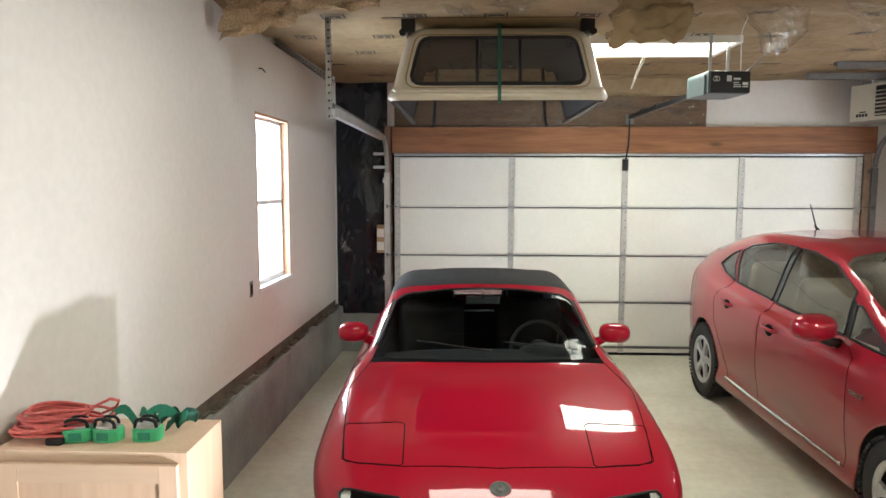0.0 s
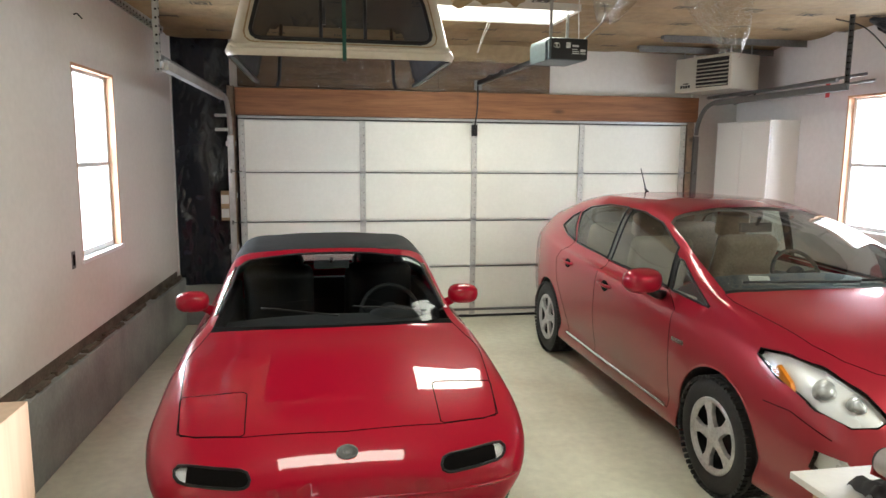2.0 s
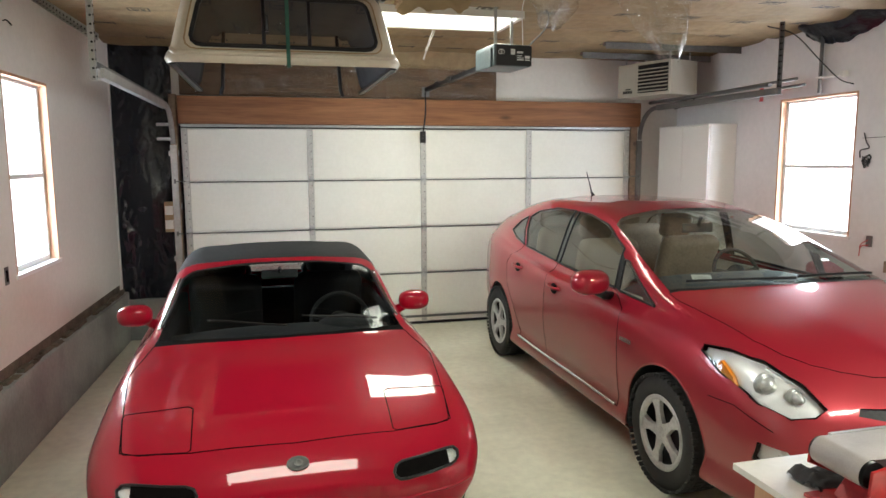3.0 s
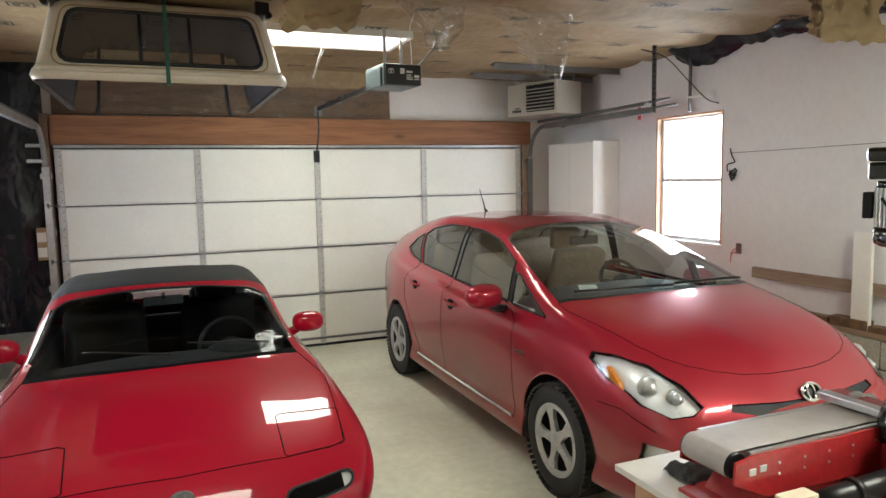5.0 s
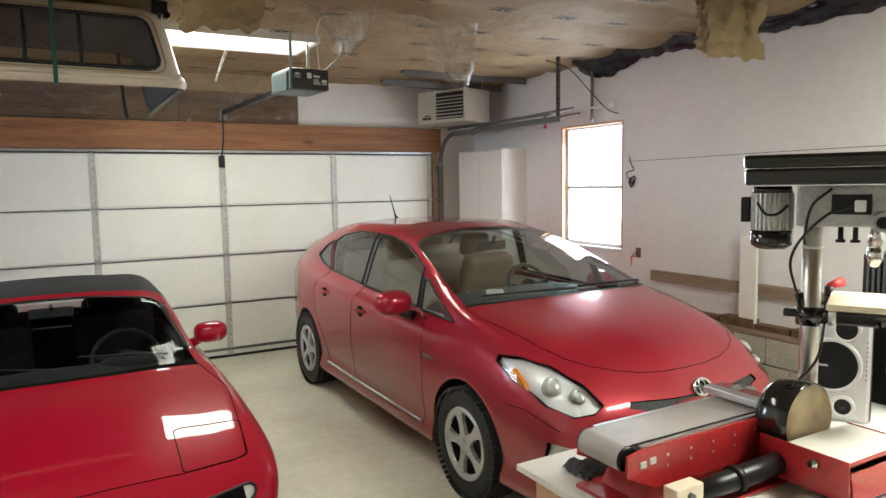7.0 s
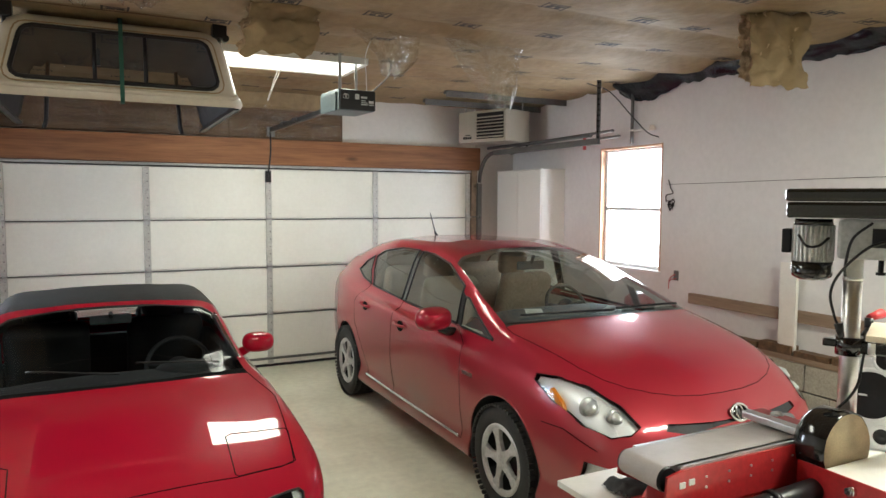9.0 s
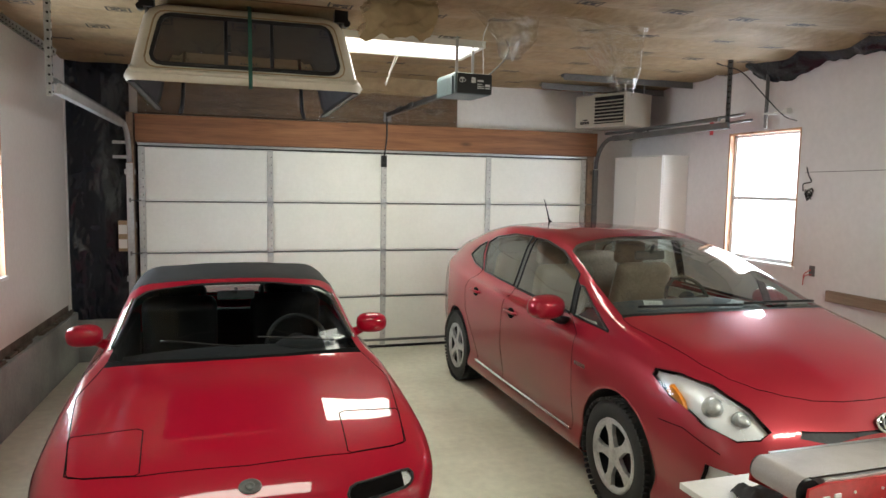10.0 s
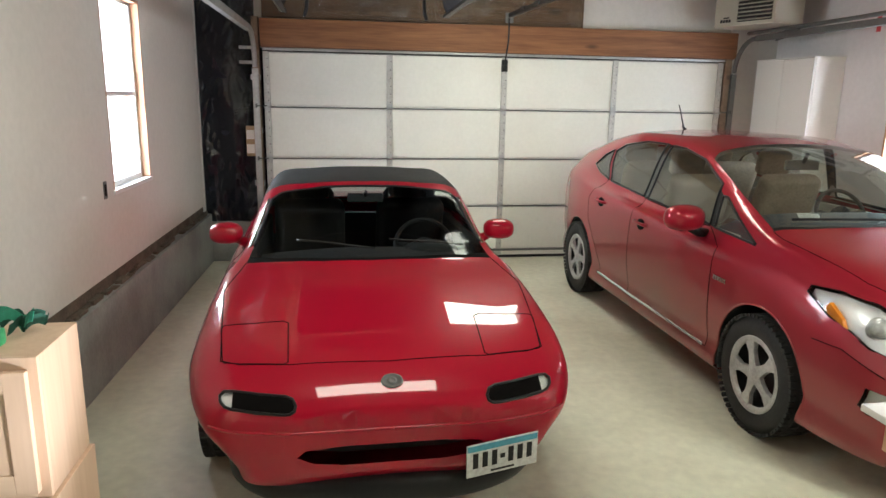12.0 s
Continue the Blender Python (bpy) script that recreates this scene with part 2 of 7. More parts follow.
FLOOR = material("sealed concrete floor", (0.80, 0.80, 0.67), 0.36, colour2=(0.58, 0.55, 0.43), scale=1.3, amount=0.75, fine=16, fine_amount=0.14, bump=0.05, bump_scale=60, rough_var=0.08)
BLOCK = material("concrete block", (0.46, 0.42, 0.36), 0.85, colour2=(0.36, 0.33, 0.28), scale=4, amount=0.6, fine=70, fine_amount=0.3, bump=0.4)
KRAFT = material("kraft paper facing", (0.34, 0.245, 0.135), 0.72, colour2=(0.22, 0.15, 0.075), scale=1.6, amount=0.7, fine=14, fine_amount=0.2, bump=0.6, bump_scale=7, dist=0.03)
FIBRE = material("fibreglass wool", (0.68, 0.52, 0.36), 0.95, colour2=(0.5, 0.34, 0.2), scale=12, amount=0.7, fine=90, fine_amount=0.4, bump=0.9, bump_scale=40, dist=0.02)
INK = material("print ink", (0.03, 0.022, 0.015), 0.7, bump=0)
BLACKPOLY = material("black polythene", (0.005, 0.008, 0.018), 0.24, colour2=(0.008, 0.012, 0.024), scale=5, bump=0.5, bump_scale=6, dist=0.04)
BEAM = wood("fir header beam", (0.33, 0.14, 0.057), (0.17, 0.066, 0.026), "x", 0.7)
PINE = wood("raw pine", (0.66, 0.42, 0.27), (0.48, 0.26, 0.15), "z", 1.2)
PLYDARK = wood("old sheathing board", (0.17, 0.095, 0.047), (0.065, 0.036, 0.019), "x", 0.8)
# dusty grey-brown, darkened to hold the shadow line under the drywall edge
SILL_SHADED = material("dusty grey sill with shade", (0.19, 0.155, 0.12), 0.9, colour2=(0.09, 0.075, 0.06), scale=7, amount=0.8, fine=60, fine_amount=0.3, bump=0.4)
OLDWOOD = wood("weathered plank", (0.33, 0.24, 0.17), (0.19, 0.13, 0.09), "y", 1.0)
MAPLE = wood("unfinished maple veneer", (0.74, 0.54, 0.40), (0.63, 0.43, 0.30), "z", 0.6, 0.45, False)
MAPLE_X = wood("unfinished maple rail", (0.76, 0.58, 0.44), (0.66, 0.47, 0.34), "x", 0.6, 0.45, False)
BIRCHPLY = wood("birch plywood", (0.82, 0.73, 0.58), (0.74, 0.62, 0.46), "x", 0.7, 0.5, False)
DOORWHITE = material("white door skin", (0.84, 0.84, 0.78), 0.42, colour2=(0.70, 0.69, 0.61), scale=1.2, amount=0.4, fine=30, fine_amount=0.04, bump=0.06, bump_scale=90, dist=0.002)
GALV = material("galvanised steel", (0.56, 0.57, 0.57), 0.42, 0.85, colour2=(0.40, 0.41, 0.42), scale=9, amount=0.6, fine=55, fine_amount=0.2, bump=0.05)
STILE = material("pale galvanised stile", (0.60, 0.60, 0.57), 0.45, 0.25, colour2=(0.48, 0.48, 0.46), scale=9, amount=0.5, bump=0.04)
GREYSTEEL = material("dull grey steel", (0.20, 0.20, 0.20), 0.5, 0.7, scale=9, bump=0.05)
WHITEMETAL = material("white enamel", (0.78, 0.77, 0.74), 0.35, colour2=(0.70, 0.69, 0.66), scale=2, amount=0.3, fine_amount=0.04, bump=0.02)
HEATERBEIGE = material("beige enamel", (0.48, 0.45, 0.375), 0.45, scale=3, amount=0.2, fine_amount=0.06, bump=0.03)
BLACKPLASTIC = material("black plastic", (0.011, 0.011, 0.013), 0.38, scale=8, bump=0.08, spec=0.35)
BLACKGLOSS = material("gloss black paint", (0.012, 0.012, 0.013), 0.15, scale=8, bump=0.02, coat=0.6)
RUBBER = material("tyre rubber", (0.022, 0.022, 0.023), 0.75, colour2=(0.05, 0.047, 0.043), scale=14, amount=0.4, bump=0.25)
CHROME = material("bright chrome", (0.78, 0.78, 0.79), 0.12, 1.0, fine_amount=0.03, bump=0, rough_var=0.04)
BRUSHED = material("brushed aluminium", (0.66, 0.66, 0.67), 0.33, 0.9, fine_amount=0.12, scale=6, bump=0.05)
VINYLWHITE = material("white vinyl", (0.80, 0.80, 0.80), 0.4, fine_amount=0.03, amount=0.1, bump=0.02)
# near-black for open gaps, slots and black trim; also the shaded handle cups
DARKGAP = material("matt black trim and shade", (0.006, 0.005, 0.005), 0.8, bump=0, spec=0.05)
PANE = clear("window pane", (0.97, 0.98, 1.0), 0.02, 0.02)
FILMSAG = clear("creased polythene film", (0.86, 0.85, 0.81), 0.24, 0.24, 1.0)
FILM = clear("clear polythene film", (0.90, 0.89, 0.85), 0.16, 0.10, 1.0)

# ---- structure ----
def wall_x(y):
    """The left wall's face leans a little off square."""
    return -0.645 + 0.028 * (y - 0.1)


b = Build()
b.box(-1.2, 6.2, -11.2, 0.6, -0.15, 0.0)
setting("floor", b, FLOOR, "pale sealed concrete garage floor with faint stains")

# left wall: drywall with one window opening, in pieces round it
LW = (-2.47, -1.66, 1.085, 2.355)
LM = Matrix.Translation((wall_x(-2.0), -2.0, 0)) @ Matrix.Rotation(-math.atan(0.028), 4, "Z") @ Matrix.Translation((0, 2.0, 0))
b = Build()
for y0, y1, z0, z1 in ((-11.2, LW[0], 0.585, 3.1), (LW[1], 0.25, 0.585, 3.1), (LW[0], LW[1], 0.585, LW[2]), (LW[0], LW[1], LW[3], 3.1)):
    b.box(-0.16, 0.0, y0, y1, z0, z1, m=LM)
setting("wall_west", b, DRYWALL, "off-white painted drywall above a concrete foundation")
b = Build()
b.box(-0.3, 0.065, -11.2, 0.3, 0.0, 0.50, 0.008, m=LM)
setting("foundation_west", b, CONCRETE, "grey poured concrete foundation wall with a rough ledge")
b = Build()
rng = random.Random(4)
b.box(-0.16, -0.012, -11.2, 0.25, 0.50, 0.59, m=LM)
for i in range(60):
    y = rng.uniform(-4.5, 0.1)
    b.box(0.0, rng.uniform(0.02, 0.05), y, y + rng.uniform(0.04, 0.2), 0.50, 0.50 + rng.uniform(0.006, 0.03), 0.003, m=LM)
setting("sill_plate_west", b, SILL_SHADED, "weathered wooden sill plate with crumbs of mortar")

# back wall round the overhead door
b = Build()
b.box(-1.0, -0.09, 0.16, 0.34, 0.0, 3.1)
b.box(4.98, 5.75, 0.06, 0.34, 0.0, 3.1)
b.box(-0.09, 4.98, 0.10, 0.34, 2.17, 3.1)
setting("wall_north", b, DRYWALL, "painted drywall round the overhead door")
b = Build()
b.box(-0.66, -0.1, 0.05, 0.17, 0.0, 0.42, 0.01)
setting("foundation_north", b, CONCRETE, "grey concrete footing beside the door")

rng = random.Random(8)
b = Build()


def poly_wrinkle(u, v):
    x, z = -0.64 + u * 0.56, 0.40 + v * 2.55
    d = 0.05 * noise.noise((x * 5, z * 2.2, 0.3)) + 0.022 * abs(noise.noise((x * 14, z * 7, 4))) + 0.03 * math.sin(u * math.pi)
    return Vector((x, 0.11 - d, z))


b.sheet(46, 150, poly_wrinkle)
setting("vapour_barrier_north", b, BLACKPOLY, "wrinkled black polythene stapled over wall studs")
# header beam and the boards above it
b = Build()
b.box(-0.02, 5.0, -0.035, 0.10, 2.165, 2.435, 0.004)
setting("header_beam", b, BEAM, "knotty reddish fir header beam over the door")
b = Build()
b.box(0.0, 2.05, 0.045, 0.10, 2.45, 2.93)
b.box(2.05, 3.27, 0.03, 0.10, 2.44, 2.76)
setting("sheathing_north", b, PLYDARK, "dark old sheathing boards under clear plastic film")
b = Build()


def film_wrinkle(u, v):
    x, z = 0.02 + u * 3.23, 2.45 + v * (0.46 - 0.16 * u)
    return Vector((x, 0.014 - 0.03 * abs(noise.noise((x * 6, z * 9, 1.1))) - 0.02 * noise.noise((x * 2.2, z * 4, 7)), z))


b.sheet(120, 24, film_wrinkle)
setting("plastic_film_north", b, FILM, "wrinkled clear plastic film stapled over boards")

b = Build()
b.sheet(60, 8, lambda u, v: Vector((0.0 + u * 3.3, 0.025 - 0.05 * v + 0.02 * noise.noise((u * 9, v * 3, 5)), 2.755 + v * 0.2 + 0.015 * noise.noise((u * 14, 2, v)))))
setting("kraft_strip_north", b, KRAFT, "kraft facing folded down over the boards")

# right wall
RW = (-2.53, -1.64, 1.14, 2.345)
b = Build()
for y0, y1, z0, z1 in ((-11.2, RW[0], 0.62, 3.1), (RW[1], 0.3, 0.62, 3.1), (RW[0], RW[1], 0.62, RW[2]), (RW[0], RW[1], RW[3], 3.1)):
    b.box(5.53, 5.70, y0, y1, z0, z1)
setting("wall_east", b, DRYWALL_COOL, "white painted drywall with one bright window")
FOUND_E = setting("foundation_east", Build().box(5.60, 5.95, -11.2, 0.3, 0, 0.615), CONCRETE, "mortar core of the block foundation")
b = Build()
b.box(5.44, 5.70, -11.2, 0.05, 0.615, 0.66, 0.004)
setting("sill_plate_east", b, OLDWOOD, "weathered sill plate on a block foundation")

# unseen wall added behind the camera to close the room
b = Build()
b.box(-1.4, 6.0, -11.3, -11.1, 0, 3.1)
setting("wall_south", b, DRYWALL, "plain painted wall closing the garage")


# ceiling: kraft-faced batts sagging between joists, with printed marks
def ceil_z(x, y):
    bay = abs(math.sin(math.pi * (y + 0.2) / 0.61))
    return CEIL + 0.03 - 0.045 * bay ** 0.6 + 0.02 * noise.noise((x * 1.3, y * 2.5, 0)) + 0.01 * noise.noise((x * 5, y * 6, 3))


b = Build()
b.sheet(120, 240, lambda u, v: Vector((-0.95 + u * 6.7, 0.3 - v * 11.5, ceil_z(-0.95 + u * 6.7, 0.3 - v * 11.5))))
rng = random.Random(2)
for j in range(18):
    y = -0.02 - j * 0.61
    for i in range(12):
        x = -0.4 + i * 0.56 + (0.28 if j % 2 else 0) + rng.uniform(-0.08, 0.08)
        for dx, dy, w, h in ((0, 0.06, 0.15, 0.012), (0, -0.06, 0.15, 0.012), (-0.07, 0, 0.012, 0.11), (0.07, 0, 0.012, 0.11), (-0.025, 0.02, 0.04, 0.034), (0.03, 0.02, 0.036, 0.034), (0.0, -0.028, 0.10, 0.022)):
            cx, cy = x + dx, y + 0.25 + dy
            z = min(ceil_z(cx - w, cy), ceil_z(cx + w, cy), ceil_z(cx, cy)) - 0.007
            vs = [b.bm.verts.new((cx + sx * w / 2, cy + sy * h / 2, z)) for sx, sy in ((-1, -1), (-1, 1), (1, 1), (1, -1))]
            b.bm.faces.new(vs).material_index = 1
tagged(new("ceiling", mesh_of("ceiling", b, [KRAFT, INK])), "kraft-faced insulation batts with printed marks between joists", "", "", "structure")
# unseen deck added over the ceiling, closing the room from above
b = Build()
b.box(-1.2, 6.0, -11.3, 0.4, 3.1, 3.2)
setting("roof_deck", b, PLYDARK)


# windows
def window(name, m, width, z0, z1, flip, label):
    """A two-sash vinyl window in a deep pine-lined opening; local x goes out of the room, y along the wall."""
    w = tagged(new(name), label, "", "", "structure")
    w.matrix_world = m
    s = flip
    h = width / 2
    b = Build()
    b.box(0, s * 0.15, -h, -h + 0.02, z0, z1).box(0, s * 0.15, h - 0.02, h, z0, z1)
    part("window_reveal", b, PINE, w, "raw pine jamb boards")
    b = Build()
    b.box(-s * 0.012, s * 0.15, -h - 0.012, h + 0.012, z0 - 0.022, z0 + 0.006, 0.003)
    part("window_sill", b, VINYLWHITE, w, "white sill")
    b = Build()
    b.box(0, s * 0.15, -h + 0.02, h - 0.02, z1 - 0.02, z1)
    part("head_board", b, PINE, w)
    zm = (z0 + z1) / 2 - 0.02
    b = Build()
    for y0, y1, a, c in ((-h + 0.02, -h + 0.055, z0, z1), (h - 0.055, h - 0.02, z0, z1), (-h, h, z0, z0 + 0.045), (-h, h, z1 - 0.05, z1 - 0.02), (-h, h, zm - 0.02, zm + 0.02)):
        b.box(s * 0.055, s * 0.10, y0 + (0.02 if y0 == -h else 0), y1 - (0.02 if y1 == h else 0), a + 0.006, c - 0.002, 0.004)
    part("window_frame", b, VINYLWHITE, w, "white vinyl sash frame")
    for a, c, d in ((z0 + 0.04, zm, 0.068), (zm, z1 - 0.04, 0.082)):
        b = Build().box(s * d, s * (d + 0.005), -h + 0.05, h - 0.05, a, c)
        p = part("pane", b, PANE, w)
        p.visible_shadow = False
    return w


window("window_1", LM @ Matrix.Translation((0, (LW[0] + LW[1]) / 2, 0)), LW[1] - LW[0], LW[2], LW[3], -1, "white vinyl sash window in a deep pine-lined opening")
window("window_2", Matrix.Translation((5.53, (RW[0] + RW[1]) / 2, 0)), RW[1] - RW[0], RW[2], RW[3], 1, "bright white vinyl sash window with pine jambs")
# bright overcast daylight outside the windows
for n, x, ys in (("backdrop_west", -2.6, 1), ("backdrop_east", 7.6, 1)):
    b = Build().sheet(1, 1, lambda u, v: Vector((x, -9.0 + u * 24, -2 + v * 9)), smooth=False)
    setting(n, b, glow("hazy daylight " + n, (0.93, 0.97, 1.0), 4.5), "hazy bright daylight beyond the window")


# overhead door
def overhead_door():
    d = thing("garage_door", "white sectional overhead door with galvanised stiles, closed", "garage door")
    zs = [0.02, 0.575, 1.080, 1.592, 2.13]
    xs = [0.0, 1.246, 2.44, 3.648, 4.88]
    for r in range(4):
        for c in range(4):
            b = Build()
            b.box(xs[c] + 0.024, xs[c + 1] - 0.024, 0.012, 0.05, zs[r] + 0.014, zs[r + 1] - 0.014, 0.006)
            part("panel", b, DOORWHITE, d)
        b = Build()
        b.box(0.0, 4.88, 0.03, 0.055, zs[r] + 0.001, zs[r + 1] - 0.003)
        part("section_skin", b, DOORWHITE, d)
        for c in range(5):
            b = Build()
            w = 0.03
            x = min(max(xs[c], w), 4.88 - w)
            b.box(x - w, x + w, -0.004, 0.012, zs[r] + 0.006, zs[r + 1] - 0.006, 0.003)
            for k in range(6):
                b.cyl((x + 0.012, -0.006, zs[r] + 0.06 + k * 0.08), (x + 0.012, 0, zs[r] + 0.06 + k * 0.08), 0.006, n=8, mi=1)
            part("stile", b, [STILE, GREYSTEEL], d, "galvanised steel stile")
            if r:
                b = Build()
                b.box(x - 0.028, x + 0.028, -0.016, -0.004, zs[r] - 0.045, zs[r] + 0.045, 0.004)
                b.cyl((x - 0.036, -0.018, zs[r]), (x + 0.036, -0.018, zs[r]), 0.009, n=10)
                part("hinge", b, GALV, d, "steel hinge")
        b = Build()
        b.box(0.0, 4.88, 0.004, 0.03, zs[r + 1] - 0.010, zs[r + 1] - 0.002, 0.002)
        part("meeting_rail", b, GREYSTEEL, d, "thin grey meeting rail")
    b = Build()
    b.box(0.0, 4.88, -0.012, 0.02, 2.135, 2.16, 0.003).box(0.0, 4.88, -0.035, -0.012, 2.138, 2.144)
    part("strut", b, GALV, d, "galvanised strut along the top")
    b = Build()
    b.box(0.0, 4.88, -0.006, 0.045, 0.075, 0.10, 0.003)
    part("bottom_rail", b, GREYSTEEL, d)
    b = Build()
    b.box(0.0, 4.88, 0.0, 0.05, 0.0, 0.03, 0.008)
    part("bottom_seal", b, BLACKPLASTIC, d, "black rubber bottom seal")
    b = Build()
    b.box(0.0, 4.88, 0.006, 0.05, 0.03, 0.075)
    part("bottom_fixture", b, DOORWHITE, d)
    return d


overhead_door()
# unseen near-black board added behind the door, closing its gaps
b = Build()
b.box(-0.09, 4.98, 0.2, 0.25, 0.0, 2.2)
setting("door_backing", b, DARKGAP)


# tracks
def track(name, x, side, m_dark, z, reach):
    t = thing(name, "galvanised overhead door track with rollers", "door track", "door tracks")
    b = Build()
    b.box(x - 0.03, x + 0.03, -0.03, 0.0, 0.0, z - 0.35, 0.003)
    part("vertical_rail", b, m_dark, t)
    b = Build()
    b.tube([(x, -0.02 - 0.34 * (1 - math.cos(a)), z - 0.34 + 0.34 * math.sin(a)) for a in [k * math.pi / 16 for k in range(9)]], 0.024, 8)
    part("curved_rail", b, m_dark, t)
    b = Build()
    b.box(x - 0.012, x + 0.012, -reach, -0.36, z - 0.028, z + 0.028, 0.003)
    b.box(x - 0.03 * side, x + 0.012, -reach, -0.36, z - 0.03, z - 0.025)
    part("horizontal_rail", b, m_dark, t)
    for z2 in (0.25, 0.8, 1.33, 1.85):
        b = Build().box(x - 0.05, x + 0.05, 0.0, 0.05, z2, z2 + 0.05, 0.003)
        part("wall_bracket", b, m_dark, t)
    for z2 in (0.3, 0.55, 1.08, 1.6):
        b = Build().cyl((x, -0.03, z2), (x + side * 0.1, -0.03, z2), 0.006, n=8).cyl((x - 0.008, -0.03, z2), (x + 0.008, -0.03, z2), 0.022, n=14)
        part("roller", b, GREYSTEEL, t)
    b = Build().tube([(x - side * 0.07, -0.1 - k * (reach - 0.3) / 60, z + 0.07 + 0.0) for k in range(61)], 0.018, 8)
    part("spring", b, GREYSTEEL, t, "dark extension spring")
    return t


track("door_track", -0.075, 1, GALV, 2.31, 2.8)
track("door_track", 5.0, -1, GREYSTEEL, 2.36, 2.25)


def angle_iron(name, a, c, w, label, mat=GALV):
    """A punched steel angle from a to c."""
    a, c = Vector(a), Vector(c)
    d = c - a
    m = Matrix.Translation(a) @ d.to_track_quat("Z", "Y").to_matrix().to_4x4()
    o = thing(name, label, "angle iron", "hangers")
    b = Build()
    L = d.length
    b.box(0, w, 0, 0.003, 0, L, m=m).box(0, 0.003, 0, w, 0, L, m=m)
    part("angle", b, mat, o)
    b = Build()
    k = 0
    while k * 0.05 + 0.02 < L:
        p0, p1 = m @ Vector((w / 2, -0.002, 0.02 + k * 0.05)), m @ Vector((w / 2, 0.0045, 0.02 + k * 0.05))
        b.cyl(p0, p1, 0.007, n=8)
        p0, p1 = m @ Vector((-0.002, w / 2, 0.02 + k * 0.05)), m @ Vector((0.0045, w / 2, 0.02 + k * 0.05))
        b.cyl(p0, p1, 0.007, n=8)
        k += 1
    part("slot", b, DARKGAP, o, "row of punched slots")["kind"] = "stuff"
    return o


angle_iron("track_hanger", (-0.11, -2.76, 2.27), (-0.11, -2.76, 2.95), 0.04, "vertical punched steel angle holding a door track")
angle_iron("track_brace", (-0.10, -2.74, 2.50), (-0.70, -1.95, 2.92), 0.04, "slanting punched steel angle bracing a hanger")
angle_iron("track_hanger", (5.02, -2.22, 2.33), (5.02, -2.22, 2.95), 0.028, "vertical grey steel angle holding a door track", GREYSTEEL)

# ---- cars ----
def car_paint(name, colour, metal, dust, flake=0.0):
    """Clear-coated paint; dust lies as a dull pale film in uneven patches."""
    m = bpy.data.materials.new(name)
    m.use_nodes = True
    nt = m.node_tree
    b = nt.nodes["Principled BSDF"]
    tc = nt.nodes.new("ShaderNodeTexCoord")
    n1, n2 = nt.nodes.new("ShaderNodeTexNoise"), nt.nodes.new("ShaderNodeTexNoise")
    n1.inputs["Scale"].default_value, n1.inputs["Detail"].default_value = 1.3, 1.5
    n2.inputs["Scale"].default_value, n2.inputs["Detail"].default_value = 160, 3
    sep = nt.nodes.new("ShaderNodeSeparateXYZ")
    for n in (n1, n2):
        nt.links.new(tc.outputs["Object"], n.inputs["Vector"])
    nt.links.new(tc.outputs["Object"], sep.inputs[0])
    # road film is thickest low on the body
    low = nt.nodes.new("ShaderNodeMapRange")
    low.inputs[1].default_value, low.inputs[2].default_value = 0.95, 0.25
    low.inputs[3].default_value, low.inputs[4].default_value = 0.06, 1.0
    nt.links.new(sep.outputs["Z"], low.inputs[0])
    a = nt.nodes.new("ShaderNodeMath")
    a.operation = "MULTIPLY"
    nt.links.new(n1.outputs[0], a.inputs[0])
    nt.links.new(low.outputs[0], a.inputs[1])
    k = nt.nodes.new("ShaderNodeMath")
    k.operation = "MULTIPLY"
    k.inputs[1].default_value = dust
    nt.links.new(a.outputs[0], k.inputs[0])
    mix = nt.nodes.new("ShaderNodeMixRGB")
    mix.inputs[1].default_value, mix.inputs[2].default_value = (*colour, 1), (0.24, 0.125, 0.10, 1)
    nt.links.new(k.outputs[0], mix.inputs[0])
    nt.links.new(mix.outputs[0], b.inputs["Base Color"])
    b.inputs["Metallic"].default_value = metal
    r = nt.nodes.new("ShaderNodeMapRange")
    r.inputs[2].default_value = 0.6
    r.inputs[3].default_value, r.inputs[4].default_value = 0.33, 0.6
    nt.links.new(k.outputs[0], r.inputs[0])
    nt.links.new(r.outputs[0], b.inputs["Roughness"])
    b.inputs["Coat Weight"].default_value = 1.0
    b.inputs["Specular IOR Level"].default_value = 0.1
    cr = nt.nodes.new("ShaderNodeMapRange")
    cr.inputs[2].default_value = 0.5
    cr.inputs[3].default_value, cr.inputs[4].default_value = 0.02 + 0.03 * min(1, dust), 0.18
    nt.links.new(k.outputs[0], cr.inputs[0])
    nt.links.new(cr.outputs[0], b.inputs["Coat Roughness"])
    bp = nt.nodes.new("ShaderNodeBump")
    bp.inputs["Strength"].default_value, bp.inputs["Distance"].default_value = 0.02, 0.001
    nt.links.new(n2.outputs[0], bp.inputs["Height"])
    nt.links.new(bp.outputs[0], b.inputs["Normal"])
    return m


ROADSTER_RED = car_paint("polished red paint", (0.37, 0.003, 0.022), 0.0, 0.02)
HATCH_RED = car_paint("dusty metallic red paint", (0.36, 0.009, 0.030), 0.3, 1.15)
CARGLASS = clear("car glass", (0.72, 0.80, 0.77), 0.015, 0.12)
DARKGLASS = clear("tinted car glass", (0.50, 0.53, 0.53), 0.015, 0.01)
SOFTTOP = material("black vinyl soft top", (0.014, 0.015, 0.016), 0.75, colour2=(0.022, 0.023, 0.023), scale=6, bump=0.3, bump_scale=200)
CABINDARK = material("black cabin trim", (0.032, 0.032, 0.036), 0.75, scale=9, bump=0.2)
